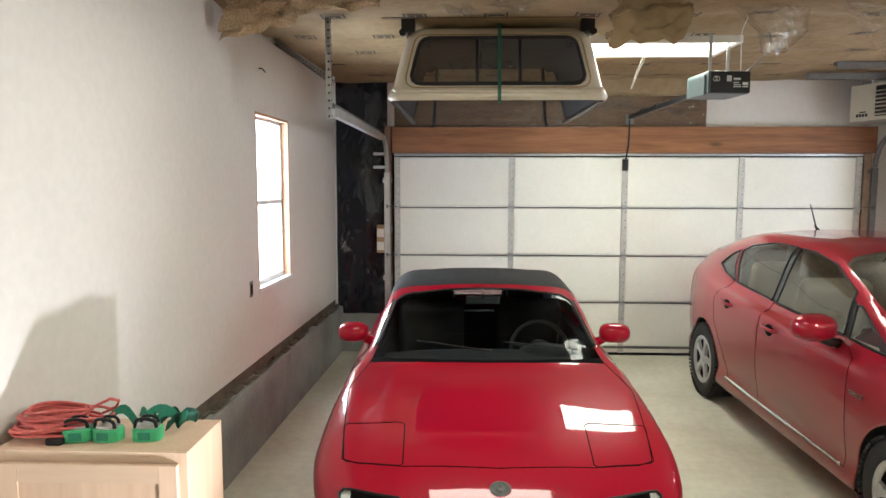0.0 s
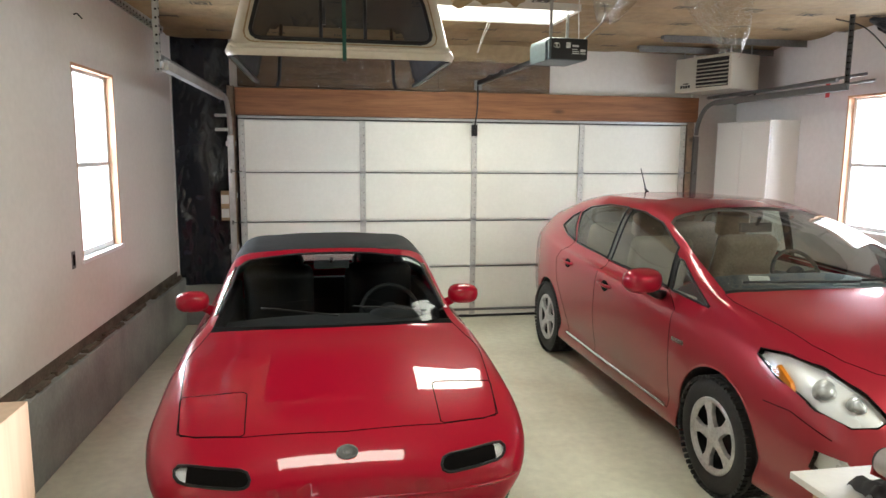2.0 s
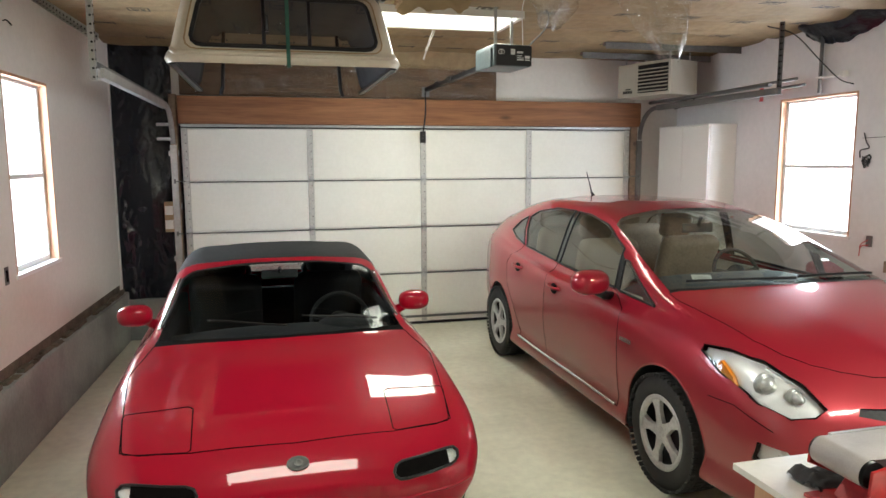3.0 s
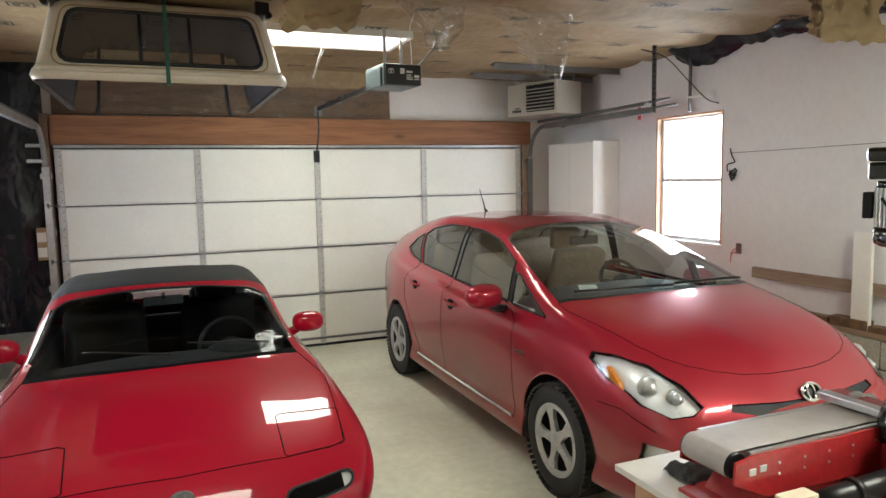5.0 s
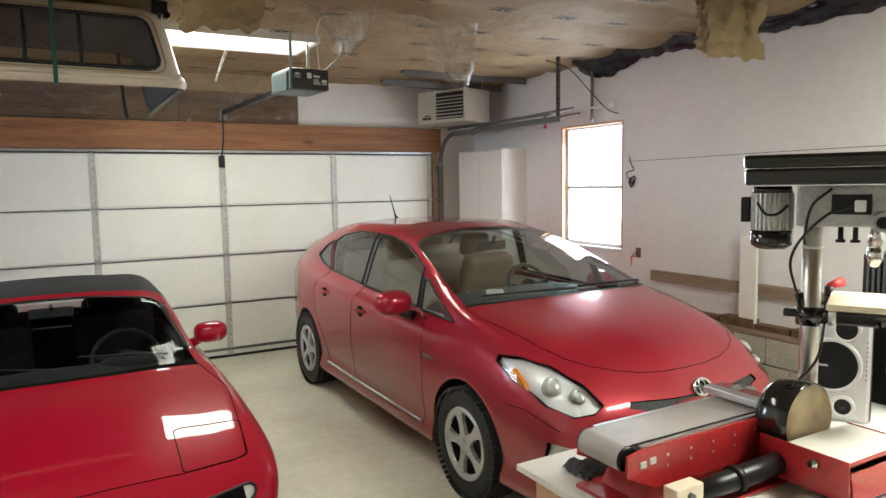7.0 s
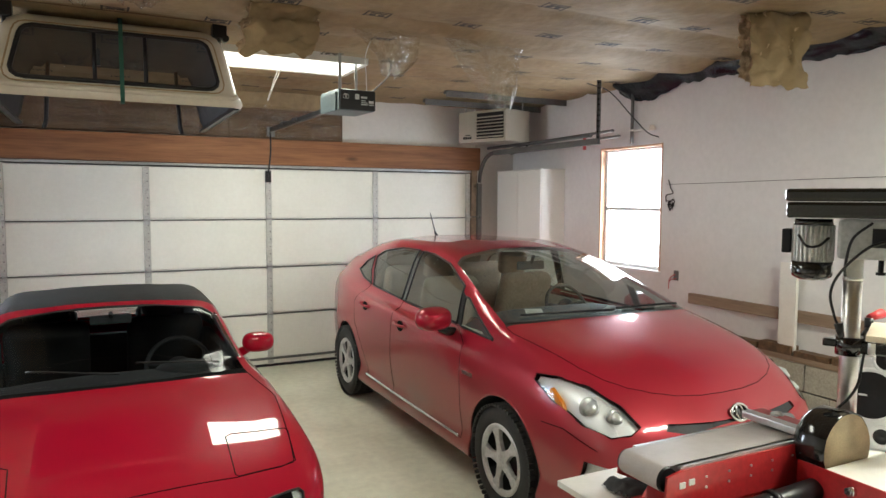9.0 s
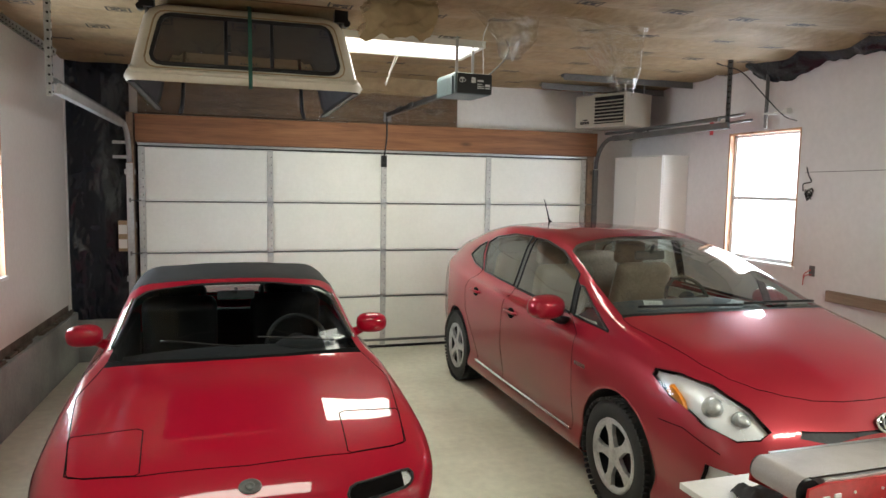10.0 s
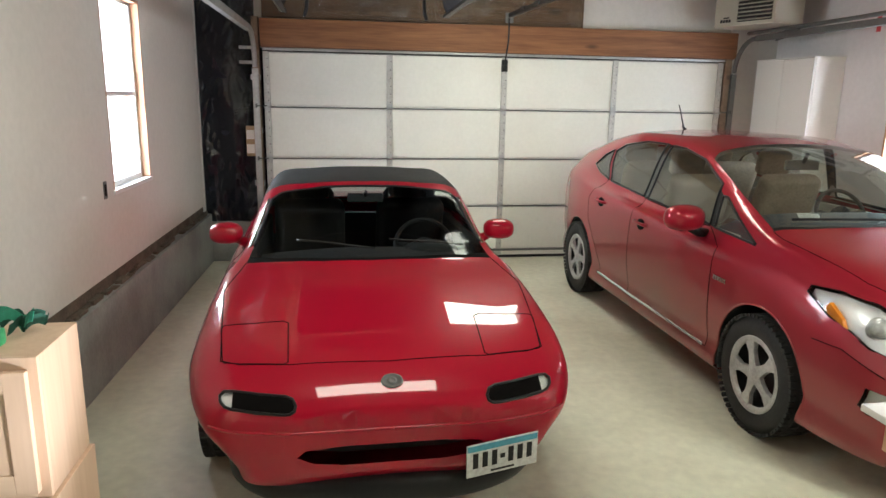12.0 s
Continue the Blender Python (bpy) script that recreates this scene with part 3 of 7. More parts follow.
CABINBEIGE = material("beige cabin trim", (0.55, 0.52, 0.47), 0.75, scale=9, bump=0.2)
SEATTAN = material("tan seat cloth", (0.36, 0.28, 0.215), 0.85, scale=9, bump=0.3, bump_scale=220)
CABINGREY = material("grey cabin trim", (0.06, 0.066, 0.075), 0.7, scale=9, bump=0.2)
LENS = clear("clear lamp lens", (0.95, 0.96, 0.97), 0.03, 0.05)
AMBER = material("amber lamp plastic", (0.85, 0.28, 0.03), 0.25, bump=0, coat=0.5)
REFLECT = material("lamp reflector", (0.94, 0.95, 0.96), 0.3, 0.25, amount=0.08, fine_amount=0.04, bump=0.02, bump_scale=30)
LAMPGREY = material("lamp housing", (0.55, 0.57, 0.58), 0.3, 0.4, bump=0)
WHEELSILVER = material("silver wheel paint", (0.62, 0.62, 0.63), 0.36, 0.35, colour2=(0.33, 0.32, 0.31), scale=8, amount=0.5, bump=0.03)
PLATEWHITE = material("white plate", (0.80, 0.81, 0.82), 0.35, bump=0)
PLATEBLUE = material("pale blue plate band", (0.12, 0.45, 0.62), 0.35, bump=0)


def pchip(xs, ys, x):
    """Smooth curve through the points with no overshoot."""
    xs, ys = np.asarray(xs, float), np.asarray(ys, float)
    h, d = np.diff(xs), np.diff(ys) / np.diff(xs)
    m = np.zeros_like(ys)
    m[0], m[-1] = d[0], d[-1]
    for i in range(1, len(xs) - 1):
        if d[i - 1] * d[i] > 0:
            w1, w2 = 2 * h[i] + h[i - 1], h[i] + 2 * h[i - 1]
            m[i] = (w1 + w2) / (w1 / d[i - 1] + w2 / d[i])
    i = np.clip(np.searchsorted(xs, x) - 1, 0, len(xs) - 2)
    t = (x - xs[i]) / h[i]
    return (2 * t**3 - 3 * t**2 + 1) * ys[i] + (t**3 - 2 * t**2 + t) * h[i] * m[i] + (-2 * t**3 + 3 * t**2) * ys[i + 1] + (t**3 - t**2) * h[i] * m[i + 1]


def inside(poly, x, y):
    c = False
    for (x0, y0), (x1, y1) in zip(poly, poly[1:] + poly[:1]):
        if (y0 > y) != (y1 > y) and x < (x1 - x0) * (y - y0) / (y1 - y0) + x0:
            c = not c
    return c


class Skin:
    """A car's outer skin, lofted over cross-sections; panels, panes and lamps are taken out of it."""

    def __init__(self):
        self.rows = []

    def station(self, s, *pts):
        self.rows.append((s, pts))

    def loft(self, ns=120, per=7):
        ss = [r[0] for r in self.rows]
        k = len(self.rows[0][1])
        lo, hi = ss[0], ss[-1]
        u = np.linspace(0, 1, ns)
        samples = lo + (hi - lo) * (u - 0.085 * np.sin(2 * np.pi * u))
        px = [pchip(ss, [r[1][j][0] for r in self.rows], samples) for j in range(k)]
        pz = [pchip(ss, [r[1][j][1] for r in self.rows], samples) for j in range(k)]
        bm = self.bm = bmesh.new()
        grid = []
        for i, s in enumerate(samples):
            key = [(0.0, pz[0][i])] + [(px[j][i], pz[j][i]) for j in range(k)]
            ext = [(-key[1][0], key[1][1])] + key + [(-key[-2][0], key[-2][1])]
            half = []
            for j in range(1, len(ext) - 2):
                p0, p1, p2, p3 = (np.array(ext[j + q]) for q in (-1, 0, 1, 2))
                for q in range(per):
                    t = q / per
                    half.append(0.5 * (2 * p1 + (p2 - p0) * t + (2 * p0 - 5 * p1 + 4 * p2 - p3) * t * t + (3 * p1 - p0 - 3 * p2 + p3) * t**3))
            half.append(np.array(key[-1]))
            half[0] = np.array(key[0])
            right = [bm.verts.new((max(0.0, h[0]) if 0 < n < len(half) - 1 else 0.0, s, h[1])) for n, h in enumerate(half)]
            left = [bm.verts.new((-v.co.x, s, v.co.z)) for v in right[1:-1]]
            grid.append(right + left[::-1])
        for a, b in zip(grid, grid[1:]):
            n = len(a)
            for q in range(n):
                bm.faces.new((a[q], b[q], b[(q + 1) % n], a[(q + 1) % n])).smooth = True
        for ring in (grid[0], grid[-1][::-1]):
            f = bm.faces.new(ring)
            f.smooth = True
        bmesh.ops.triangulate(bm, faces=[f for f in bm.faces if len(f.verts) > 4])
        bmesh.ops.recalc_face_normals(bm, faces=bm.faces[:])
        self.tree = BVHTree.FromBMesh(bm)
        return self

    def on(self, axes, a, b, side):
        """The point of the whole skin met by a ray along the axis left over, from that side."""
        o, d = Vector((0, 0, 0)), Vector((0, 0, 0))
        c = ({0, 1, 2} - set(axes)).pop()
        o[axes[0]], o[axes[1]] = a, b
        o[c] = side * 6.0
        d[c] = -side
        hit = self.tree.ray_cast(o, d)
        return hit[0], hit[1]

    def take(self, axes, poly, keep, mirror=True):
        """Cut the outline poly, seen along the axis left over, out of the skin where keep(centre) holds; both sides if mirror. A list of bmeshes."""
        out = []
        for flip in ((1, -1) if mirror else (1,)):
            ax = [(-1 if a == 0 else 1) if flip < 0 else 1 for a in axes]
            pl = [(p[0] * ax[0], p[1] * ax[1]) for p in poly]
            xs, ys = [p[0] for p in pl], [p[1] for p in pl]

            def near(f):
                c = f.calc_center_median()
                q = Vector((c.x * flip, c.y, c.z))
                return keep(q) and min(xs) - 0.1 < c[axes[0]] < max(xs) + 0.1 and min(ys) - 0.1 < c[axes[1]] < max(ys) + 0.1

            for (x0, y0), (x1, y1) in zip(pl, pl[1:] + pl[:1]):
                fs = [f for f in self.bm.faces if near(f)]
                geom = list({v for f in fs for v in f.verts}) + list({e for f in fs for e in f.edges}) + fs
                co, no = Vector((0, 0, 0)), Vector((0, 0, 0))
                co[axes[0]], co[axes[1]] = x0, y0
                no[axes[0]], no[axes[1]] = y1 - y0, x0 - x1
                bmesh.ops.bisect_plane(self.bm, geom=geom, dist=1e-5, plane_co=co, plane_no=no.normalized())
            got = [f for f in self.bm.faces if near(f) and inside(pl, f.calc_center_median()[axes[0]], f.calc_center_median()[axes[1]])]
            nb = bmesh.new()
            vm = {}
            for f in got:
                vs = []
                for v in f.verts:
                    if v not in vm:
                        vm[v] = nb.verts.new(v.co)
                    vs.append(vm[v])
                nb.faces.new(vs).smooth = True
            bmesh.ops.delete(self.bm, geom=got, context="FACES")
            out.append(nb)
        return out

    def seam(self, b, axes, pts, side, r=0.0028, step=0.02, flip=1, lift=0.0):
        """A gap or bead along a line on the skin."""
        line = []
        for (a0, b0), (a1, b1) in zip(pts, pts[1:]):
            n = max(1, int(math.hypot(a1 - a0, b1 - b0) / step))
            for i in range(n + 1):
                a, c = a0 + (a1 - a0) * i / n, b0 + (b1 - b0) * i / n
                p, nrm = self.on(axes, a, c, side)
                if p:
                    p = p + nrm * lift
                    line.append(Vector((p.x * flip, p.y, p.z)))
        clean = [line[0]]
        for p in line[1:]:
            if (p - clean[-1]).length > 0.002:
                clean.append(p)
        if len(clean) > 1:
            b.tube(clean, r, 6)
        return b


def shrunk(bm, d):
    """A copy moved inwards along its normals."""
    c = bm.copy()
    c.normal_update()
    n = {v: v.normal.copy() for v in c.verts}
    for v in c.verts:
        v.co -= n[v] * d
    return c


def wheel(parent, at, out, r, rim, width, style, seed):
    """A road wheel under its car; out is +1 or -1 along x."""
    m = Matrix.Translation(at) @ Matrix.Rotation(radians(90) * out, 4, "Y") @ Matrix.Rotation(seed, 4, "Z")
    h = width / 2
    w = new("wheel")
    w.parent = parent
    b = Build()
    b.lathe([(rim, -h + 0.01), (rim + 0.03, -h), (r - 0.05, -h - 0.006), (r - 0.012, -h + 0.012), (r, -h + 0.035), (r, h - 0.035), (r - 0.012, h - 0.012), (r - 0.05, h + 0.006), (rim + 0.03, h), (rim, h - 0.01), (rim - 0.01, h - 0.04)], m, 56)
    tyre = part("tyre", b, RUBBER, w, "black tyre with blocky tread")
    b = Build()
    for k in range(60):
        a = k * math.tau / 60
        mm = m @ Matrix.Rotation(a, 4, "Z")
        for sgn in (-1, 1):
            b.box(r - 0.012, r + 0.004, -0.011, 0.011, sgn * (h - 0.006) - 0.02, sgn * (h - 0.006) + 0.012, m=mm @ Matrix.Rotation(sgn * 0.1, 4, "Z"))
        b.box(r - 0.01, r + 0.005, -0.012, 0.012, -h * 0.5, -h * 0.08, m=mm)
        b.box(r - 0.01, r + 0.005, -0.012, 0.012, h * 0.08, h * 0.5, m=mm)
    part("tread", b, RUBBER, w)["kind"] = "stuff"
    b = Build()
    b.lathe([(0.0, -h * 0.2), (rim - 0.02, -h * 0.2), (rim - 0.01, h - 0.035)], m, 40)
    part("wheel_well", b, BLACKPLASTIC, w)
    b = Build()
    b.lathe([(rim + 0.008, h - 0.012), (rim + 0.006, h - 0.002), (rim - 0.004, h), (rim - 0.022, h - 0.008), (rim - 0.028, h - 0.02)], m, 56)
    z0 = h - 0.036
    for k in range(5):
        mm = m @ Matrix.Rotation(k * math.tau / 5, 4, "Z")
        if style == "cover":
            pl = [(0.03, -0.036), (0.075, -0.025), (0.12, -0.022), (rim - 0.018, -0.044), (rim - 0.01, -0.022), (rim - 0.008, 0.0), (rim - 0.01, 0.022), (rim - 0.018, 0.044), (0.12, 0.022), (0.075, 0.025), (0.03, 0.036)]
        else:
            pl = [(0.02, -0.03), (rim - 0.015, -0.045), (rim - 0.015, 0.045), (0.02, 0.03)]
        b.prism(pl, 0.028, mm @ Matrix.Translation((0, 0, z0)), bevel=0.006)
    b.lathe([(0.0, h - 0.002), (0.03, h - 0.003), (0.038, h - 0.008), (0.045, h - 0.012), (0.055, h - 0.012), (0.06, h - 0.03)], m, 28)
    part("rim", b, WHEELSILVER, w, "silver five-spoke wheel")
    return w


def seat(parent, x, s, z, mat, name="seat", head=True):
    """A bucket seat facing the car's nose."""
    w = new(name)
    w.parent = parent

    def cushion(m, sx, sy, sz, nm):
        b = Build()
        b.box(-sx, sx, -sy, sy, -sz, sz, m=m)
        ob = part(nm, b, mat, w)
        for md, kw in (("BEVEL", dict(width=min(sx, sy, sz) * 0.85, segments=4)),):
            d = ob.modifiers.new("soft", md)
            for key, v in kw.items():
                if key == "width":
                    d.width = v
                else:
                    d.segments = v
        for p in ob.data.polygons:
            p.use_smooth = True

    cushion(Matrix.Translation((x, s, z)) @ Matrix.Rotation(radians(8), 4, "X"), 0.25, 0.26, 0.08, "seat_cushion")
    cushion(Matrix.Translation((x, s + 0.34, z + 0.32)) @ Matrix.Rotation(radians(20), 4, "X"), 0.24, 0.08, 0.33, "backrest")
    if head:
        cushion(Matrix.Translation((x, s + 0.47, z + 0.70)) @ Matrix.Rotation(radians(12), 4, "X"), 0.135, 0.05, 0.095, "headrest")
    return w


def steering_wheel(parent, x, s, z, mat):
    m = Matrix.Translation((x, s, z)) @ Matrix.Rotation(radians(62), 4, "X")
    b = Build()
    b.tube([m @ Vector((0.18 * math.cos(k * math.tau / 36), 0.18 * math.sin(k * math.tau / 36), 0)) for k in range(36)], 0.014, 10, closed=True)
    for a in (0.15, math.pi - 0.15, -math.pi / 2):
        b.cyl(m @ Vector((0, 0, -0.02)), m @ Vector((0.175 * math.cos(a), 0.175 * math.sin(a), 0)), 0.02, 0.014, 8)
    b.ball(m @ Vector((0, 0, -0.01)), 0.075, (1, 0.6, 0.9))
    return part("steering_wheel", b, mat, parent, "steering wheel")


def blob(name, parent, c, r, mat, rot=(0, 0, 0), flat=1.0, label=""):
    """A smooth rounded shell such as a mirror's; flat squares off its back."""
    b = Build()
    b.ball((0, 0, 0), 1.0, n=28)
    mm = Matrix.Translation(c) @ Euler([radians(a) for a in rot]).to_matrix().to_4x4() @ Matrix.Diagonal((*r, 1))
    for v in b.bm.verts:
        k = v.co.copy()
        sq = lambda q: math.copysign(abs(q) ** 0.75, q)
        k = Vector((sq(k.x), min(k.y, 0.45), sq(k.z)))
        v.co = mm @ k
    return part(name, b, mat, parent, label)


def arch(skin, s, z, r, x_in, parent):
    """Open a wheel arch on both sides and line it."""
    poly = [(s + r * math.cos(k * math.tau / 36), z + r * math.sin(k * math.tau / 36)) for k in range(36)]
    for nb in skin.take((1, 2), poly, lambda c: c.x > 0.45):
        nb.free()
    for flip in (1, -1):
        b = Build()
        lip = []
        for k in range(-3, 40):
            a = math.pi * k / 36
            y, zz = s + r * math.cos(a), z + r * math.sin(a)
            p, n = skin.on((1, 2), y, zz, 1)
            if p and zz > 0.17:
                lip.append((p.x, y, zz))
        pts = lip
        g = [[b.bm.verts.new((flip * x, y, zz)) for x in (px + 0.001, px - 0.02, x_in)] for px, y, zz in pts]
        for u, v in zip(g, g[1:]):
            for q in range(2):
                b.bm.faces.new((u[q], v[q], v[q + 1], u[q + 1])).smooth = True
        part("wheel_arch", b, CABINDARK, parent, "black wheel arch liner")
        b = Build().tube([(flip * (px - 0.004), y, zz) for px, y, zz in pts], 0.007, 8)
        yield b


# the roadster
def roadster():
    car = thing("roadster", "glossy red two-seat roadster with black soft top, parked nose out", "car", at=(0.92, -4.715, 0))
    car.rotation_euler = (0, 0, radians(1.2))
    k = Skin()
    k.station(0.00, (0.28, 0.30), (0.38, 0.36), (0.42, 0.43), (0.40, 0.50), (0.33, 0.535), (0.22, 0.552), (0.1, 0.557), (0, 0.558))
    k.station(0.05, (0.50, 0.24), (0.60, 0.33), (0.64, 0.44), (0.60, 0.525), (0.49, 0.57), (0.3, 0.592), (0.15, 0.598), (0, 0.60))
    k.station(0.13, (0.50, 0.21), (0.61, 0.32), (0.73, 0.46), (0.705, 0.555), (0.59, 0.605), (0.38, 0.632), (0.2, 0.642), (0, 0.645))
    k.station(0.30, (0.53, 0.20), (0.63, 0.32), (0.785, 0.48), (0.785, 0.60), (0.675, 0.662), (0.45, 0.688), (0.25, 0.70), (0, 0.704))
    k.station(0.55, (0.57, 0.20), (0.67, 0.33), (0.832, 0.50), (0.82, 0.635), (0.735, 0.722), (0.55, 0.742), (0.3, 0.757), (0, 0.763))
    k.station(0.85, (0.74, 0.19), (0.82, 0.36), (0.85, 0.52), (0.825, 0.67), (0.746, 0.775), (0.60, 0.795), (0.3, 0.813), (0, 0.820))
    k.station(1.15, (0.77, 0.19), (0.82, 0.36), (0.838, 0.54), (0.815, 0.70), (0.755, 0.805), (0.66, 0.831), (0.35, 0.851), (0, 0.859))
    k.station(1.35, (0.77, 0.19), (0.82, 0.36), (0.832, 0.55), (0.81, 0.72), (0.72, 0.835), (0.64, 0.875), (0.33, 0.945), (0, 0.96))
    k.station(1.55, (0.77, 0.19), (0.82, 0.36), (0.832, 0.56), (0.80, 0.75), (0.71, 0.86), (0.615, 0.975), (0.32, 1.048), (0, 1.06))
    k.station(1.78, (0.77, 0.19), (0.82, 0.36), (0.832, 0.56), (0.795, 0.77), (0.70, 0.885), (0.585, 1.115), (0.31, 1.165), (0, 1.175))
    k.station(1.95, (0.77, 0.19), (0.82, 0.36), (0.832, 0.56), (0.79, 0.78), (0.69, 0.90), (0.575, 1.16), (0.31, 1.205), (0, 1.213))
    k.station(2.40, (0.77, 0.19), (0.82, 0.36), (0.832, 0.56), (0.79, 0.78), (0.69, 0.90), (0.565, 1.18), (0.31, 1.225), (0, 1.235))
    k.station(2.65, (0.77, 0.19), (0.82, 0.36), (0.832, 0.56), (0.79, 0.78), (0.68, 0.895), (0.53, 1.10), (0.3, 1.145), (0, 1.152))
    k.station(3.05, (0.77, 0.19), (0.82, 0.36), (0.832, 0.56), (0.79, 0.78), (0.66, 0.87), (0.5, 0.91), (0.3, 0.92), (0, 0.922))
    k.station(3.60, (0.70, 0.22), (0.76, 0.36), (0.785, 0.55), (0.755, 0.74), (0.62, 0.86), (0.5, 0.885), (0.3, 0.893), (0, 0.895))
    k.station(3.88, (0.60, 0.28), (0.67, 0.38), (0.69, 0.54), (0.66, 0.68), (0.55, 0.79), (0.45, 0.81), (0.3, 0.818), (0, 0.82))
    k.station(3.95, (0.35, 0.40), (0.42, 0.45), (0.44, 0.53), (0.42, 0.62), (0.35, 0.67), (0.28, 0.69), (0.2, 0.70), (0, 0.70))
    k.loft()
    whole = k.bm.copy()
    up = lambda c: c.z > 0.5
    # glass first, then the soft top
    screen = k.take((0, 1), [(-0.655, 1.285), (-0.5, 1.225), (-0.25, 1.19), (0, 1.178), (0.25, 1.19), (0.5, 1.225), (0.655, 1.285), (0.64, 1.41), (0.555, 1.73), (0.5, 1.765), (0.25, 1.785), (0, 1.79), (-0.25, 1.785), (-0.5, 1.765), (-0.555, 1.73), (-0.64, 1.41)], lambda c: c.z > 0.8, False)
    part("windscreen", screen[0], DARKGLASS, car, "dark reflective windscreen").visible_shadow = False
    rear = k.take((0, 1), [(-0.40, 2.62), (0.40, 2.62), (0.45, 2.70), (0.46, 2.92), (0.42, 2.98), (-0.42, 2.98), (-0.46, 2.92), (-0.45, 2.70)], lambda c: c.z > 0.9, False)
    part("rear_window", rear[0], PANE, car, "clear plastic rear window").visible_shadow = False
    for nb in k.take((1, 2), [(1.62, 0.905), (2.3, 0.925), (2.3, 1.13), (1.98, 1.13), (1.85, 1.10)], lambda c: c.x > 0.4):
        part("side_window", nb, DARKGLASS, car).visible_shadow = False
    top = k.take((1, 2), [(1.86, 1.30), (1.86, 1.05), (1.90, 0.935), (3.1, 0.905), (3.16, 1.3)], lambda c: c.z > 0.85, False)
    inner = shrunk(top[0], 0.02)
    part("soft_top", top[0], SOFTTOP, car, "black vinyl soft top, raised")
    part("top_lining", inner, CABINDARK, car)
    # hood with its two headlamp lids, and the bumper
    for nb in k.take((0, 1), [(0.405, 0.235), (0.42, 0.225), (0.60, 0.262), (0.66, 0.285), (0.67, 0.31), (0.70, 0.52), (0.69, 0.54), (0.44, 0.53), (0.415, 0.51)], lambda c: c.z > 0.55):
        part("headlamp_lid", nb, ROADSTER_RED, car, "closed red pop-up headlamp lid")
    hood = k.take((0, 1), [(-0.675, 0.30), (-0.60, 0.258), (-0.4, 0.218), (0, 0.195), (0.4, 0.218), (0.60, 0.258), (0.675, 0.30), (0.735, 0.9), (0.665, 1.22), (0.5, 1.19), (0.25, 1.165), (0, 1.155), (-0.25, 1.165), (-0.5, 1.19), (-0.665, 1.22), (-0.735, 0.9)], lambda c: c.z > 0.56, False)
    part("hood", hood[0], ROADSTER_RED, car, "smooth red hood")
    cowl = k.take((0, 1), [(-0.665, 1.22), (-0.5, 1.19), (-0.25, 1.165), (0, 1.155), (0.25, 1.165), (0.5, 1.19), (0.665, 1.22), (0.655, 1.285), (0.5, 1.225), (0.25, 1.19), (0, 1.178), (-0.25, 1.19), (-0.5, 1.225), (-0.655, 1.285)], lambda c: c.z > 0.7, False)
    part("cowl", cowl[0], DARKGAP, car, "black cowl vent")
    for nb in k.take((1, 2), [(1.42, 0.25), (2.42, 0.25), (2.44, 0.90), (1.46, 0.88)], lambda c: c.x > 0.5):
        part("door", nb, ROADSTER_RED, car)
    mouth = k.take((0, 2), [(-0.37, 0.375), (-0.31, 0.347), (-0.2, 0.333), (0.2, 0.333), (0.31, 0.347), (0.37, 0.375), (0.34, 0.40), (0.2, 0.412), (-0.2, 0.412), (-0.34, 0.40)], lambda c: c.y < 0.5 and c.z < 0.5, False)
    mm = shrunk(mouth[0], 0.10)
    part("air_intake", mm, CABINDARK, car, "dark intake mouth under the bumper")
    mouth[0].free()
    ends = k.take((0, 2), [(0.61, 0.556), (0.637, 0.561), (0.655, 0.573), (0.66, 0.588), (0.645, 0.600), (0.61, 0.603)], lambda c: c.y < 0.5)
    for nb, sd in zip(ends, (1, -1)):
        rec = shrunk(nb, 0.012)
        mark = part("side_marker", nb, LENS, car, "clear lamp end")
        mark.visible_shadow = False
        part("marker_bowl", rec, REFLECT, mark)
    lamps = k.take((0, 2), [(0.370, 0.573), (0.375, 0.557), (0.393, 0.548), (0.42, 0.546), (0.61, 0.556), (0.61, 0.603), (0.41, 0.598), (0.382, 0.591)], lambda c: c.y < 0.5)
    for nb, sd in zip(lamps, (1, -1)):
        rec = shrunk(nb, 0.03)
        lamp = part("front_lamp", nb, DARKGAP, car, "dark front lamp with a clear outer end")
        part("lamp_bowl", rec, BLACKGLOSS, lamp)
        b = Build()
        rim = []
        for a, c in [(0.370, 0.573), (0.375, 0.557), (0.393, 0.548), (0.42, 0.546), (0.52, 0.551), (0.61, 0.556), (0.637, 0.561), (0.655, 0.573), (0.66, 0.588), (0.645, 0.600), (0.61, 0.603), (0.50, 0.601), (0.41, 0.598), (0.382, 0.591)]:
            p, n = k.on((0, 2), a, c, -1)
            if p:
                rim.append((sd * p.x, p.y - 0.001, p.z))
        b.tube(rim, 0.006, 6, closed=True)
        part("bezel", b, BLACKPLASTIC, lamp, "black lamp surround")
    for s in (0.82, 3.085):
        for b in arch(k, s, 0.30, 0.325, 0.45, car):
            part("arch_lip", b, ROADSTER_RED, car)
    part("body", k.bm, ROADSTER_RED, car, "red body shell")
    # gaps between panels
    b = Build()
    lid = [(0.405, 0.235), (0.42, 0.225), (0.60, 0.262), (0.66, 0.285), (0.67, 0.31), (0.70, 0.52), (0.69, 0.54), (0.44, 0.53), (0.415, 0.51), (0.405, 0.235)]
    edge = [(0, 0.195), (0.4, 0.218), (0.60, 0.258), (0.675, 0.30), (0.735, 0.9), (0.665, 1.22)]
    door = [(1.46, 0.88), (1.42, 0.25), (2.42, 0.25), (2.44, 0.90)]
    for f in (1, -1):
        k.seam(b, (0, 1), lid, 1, 0.0025, flip=f)
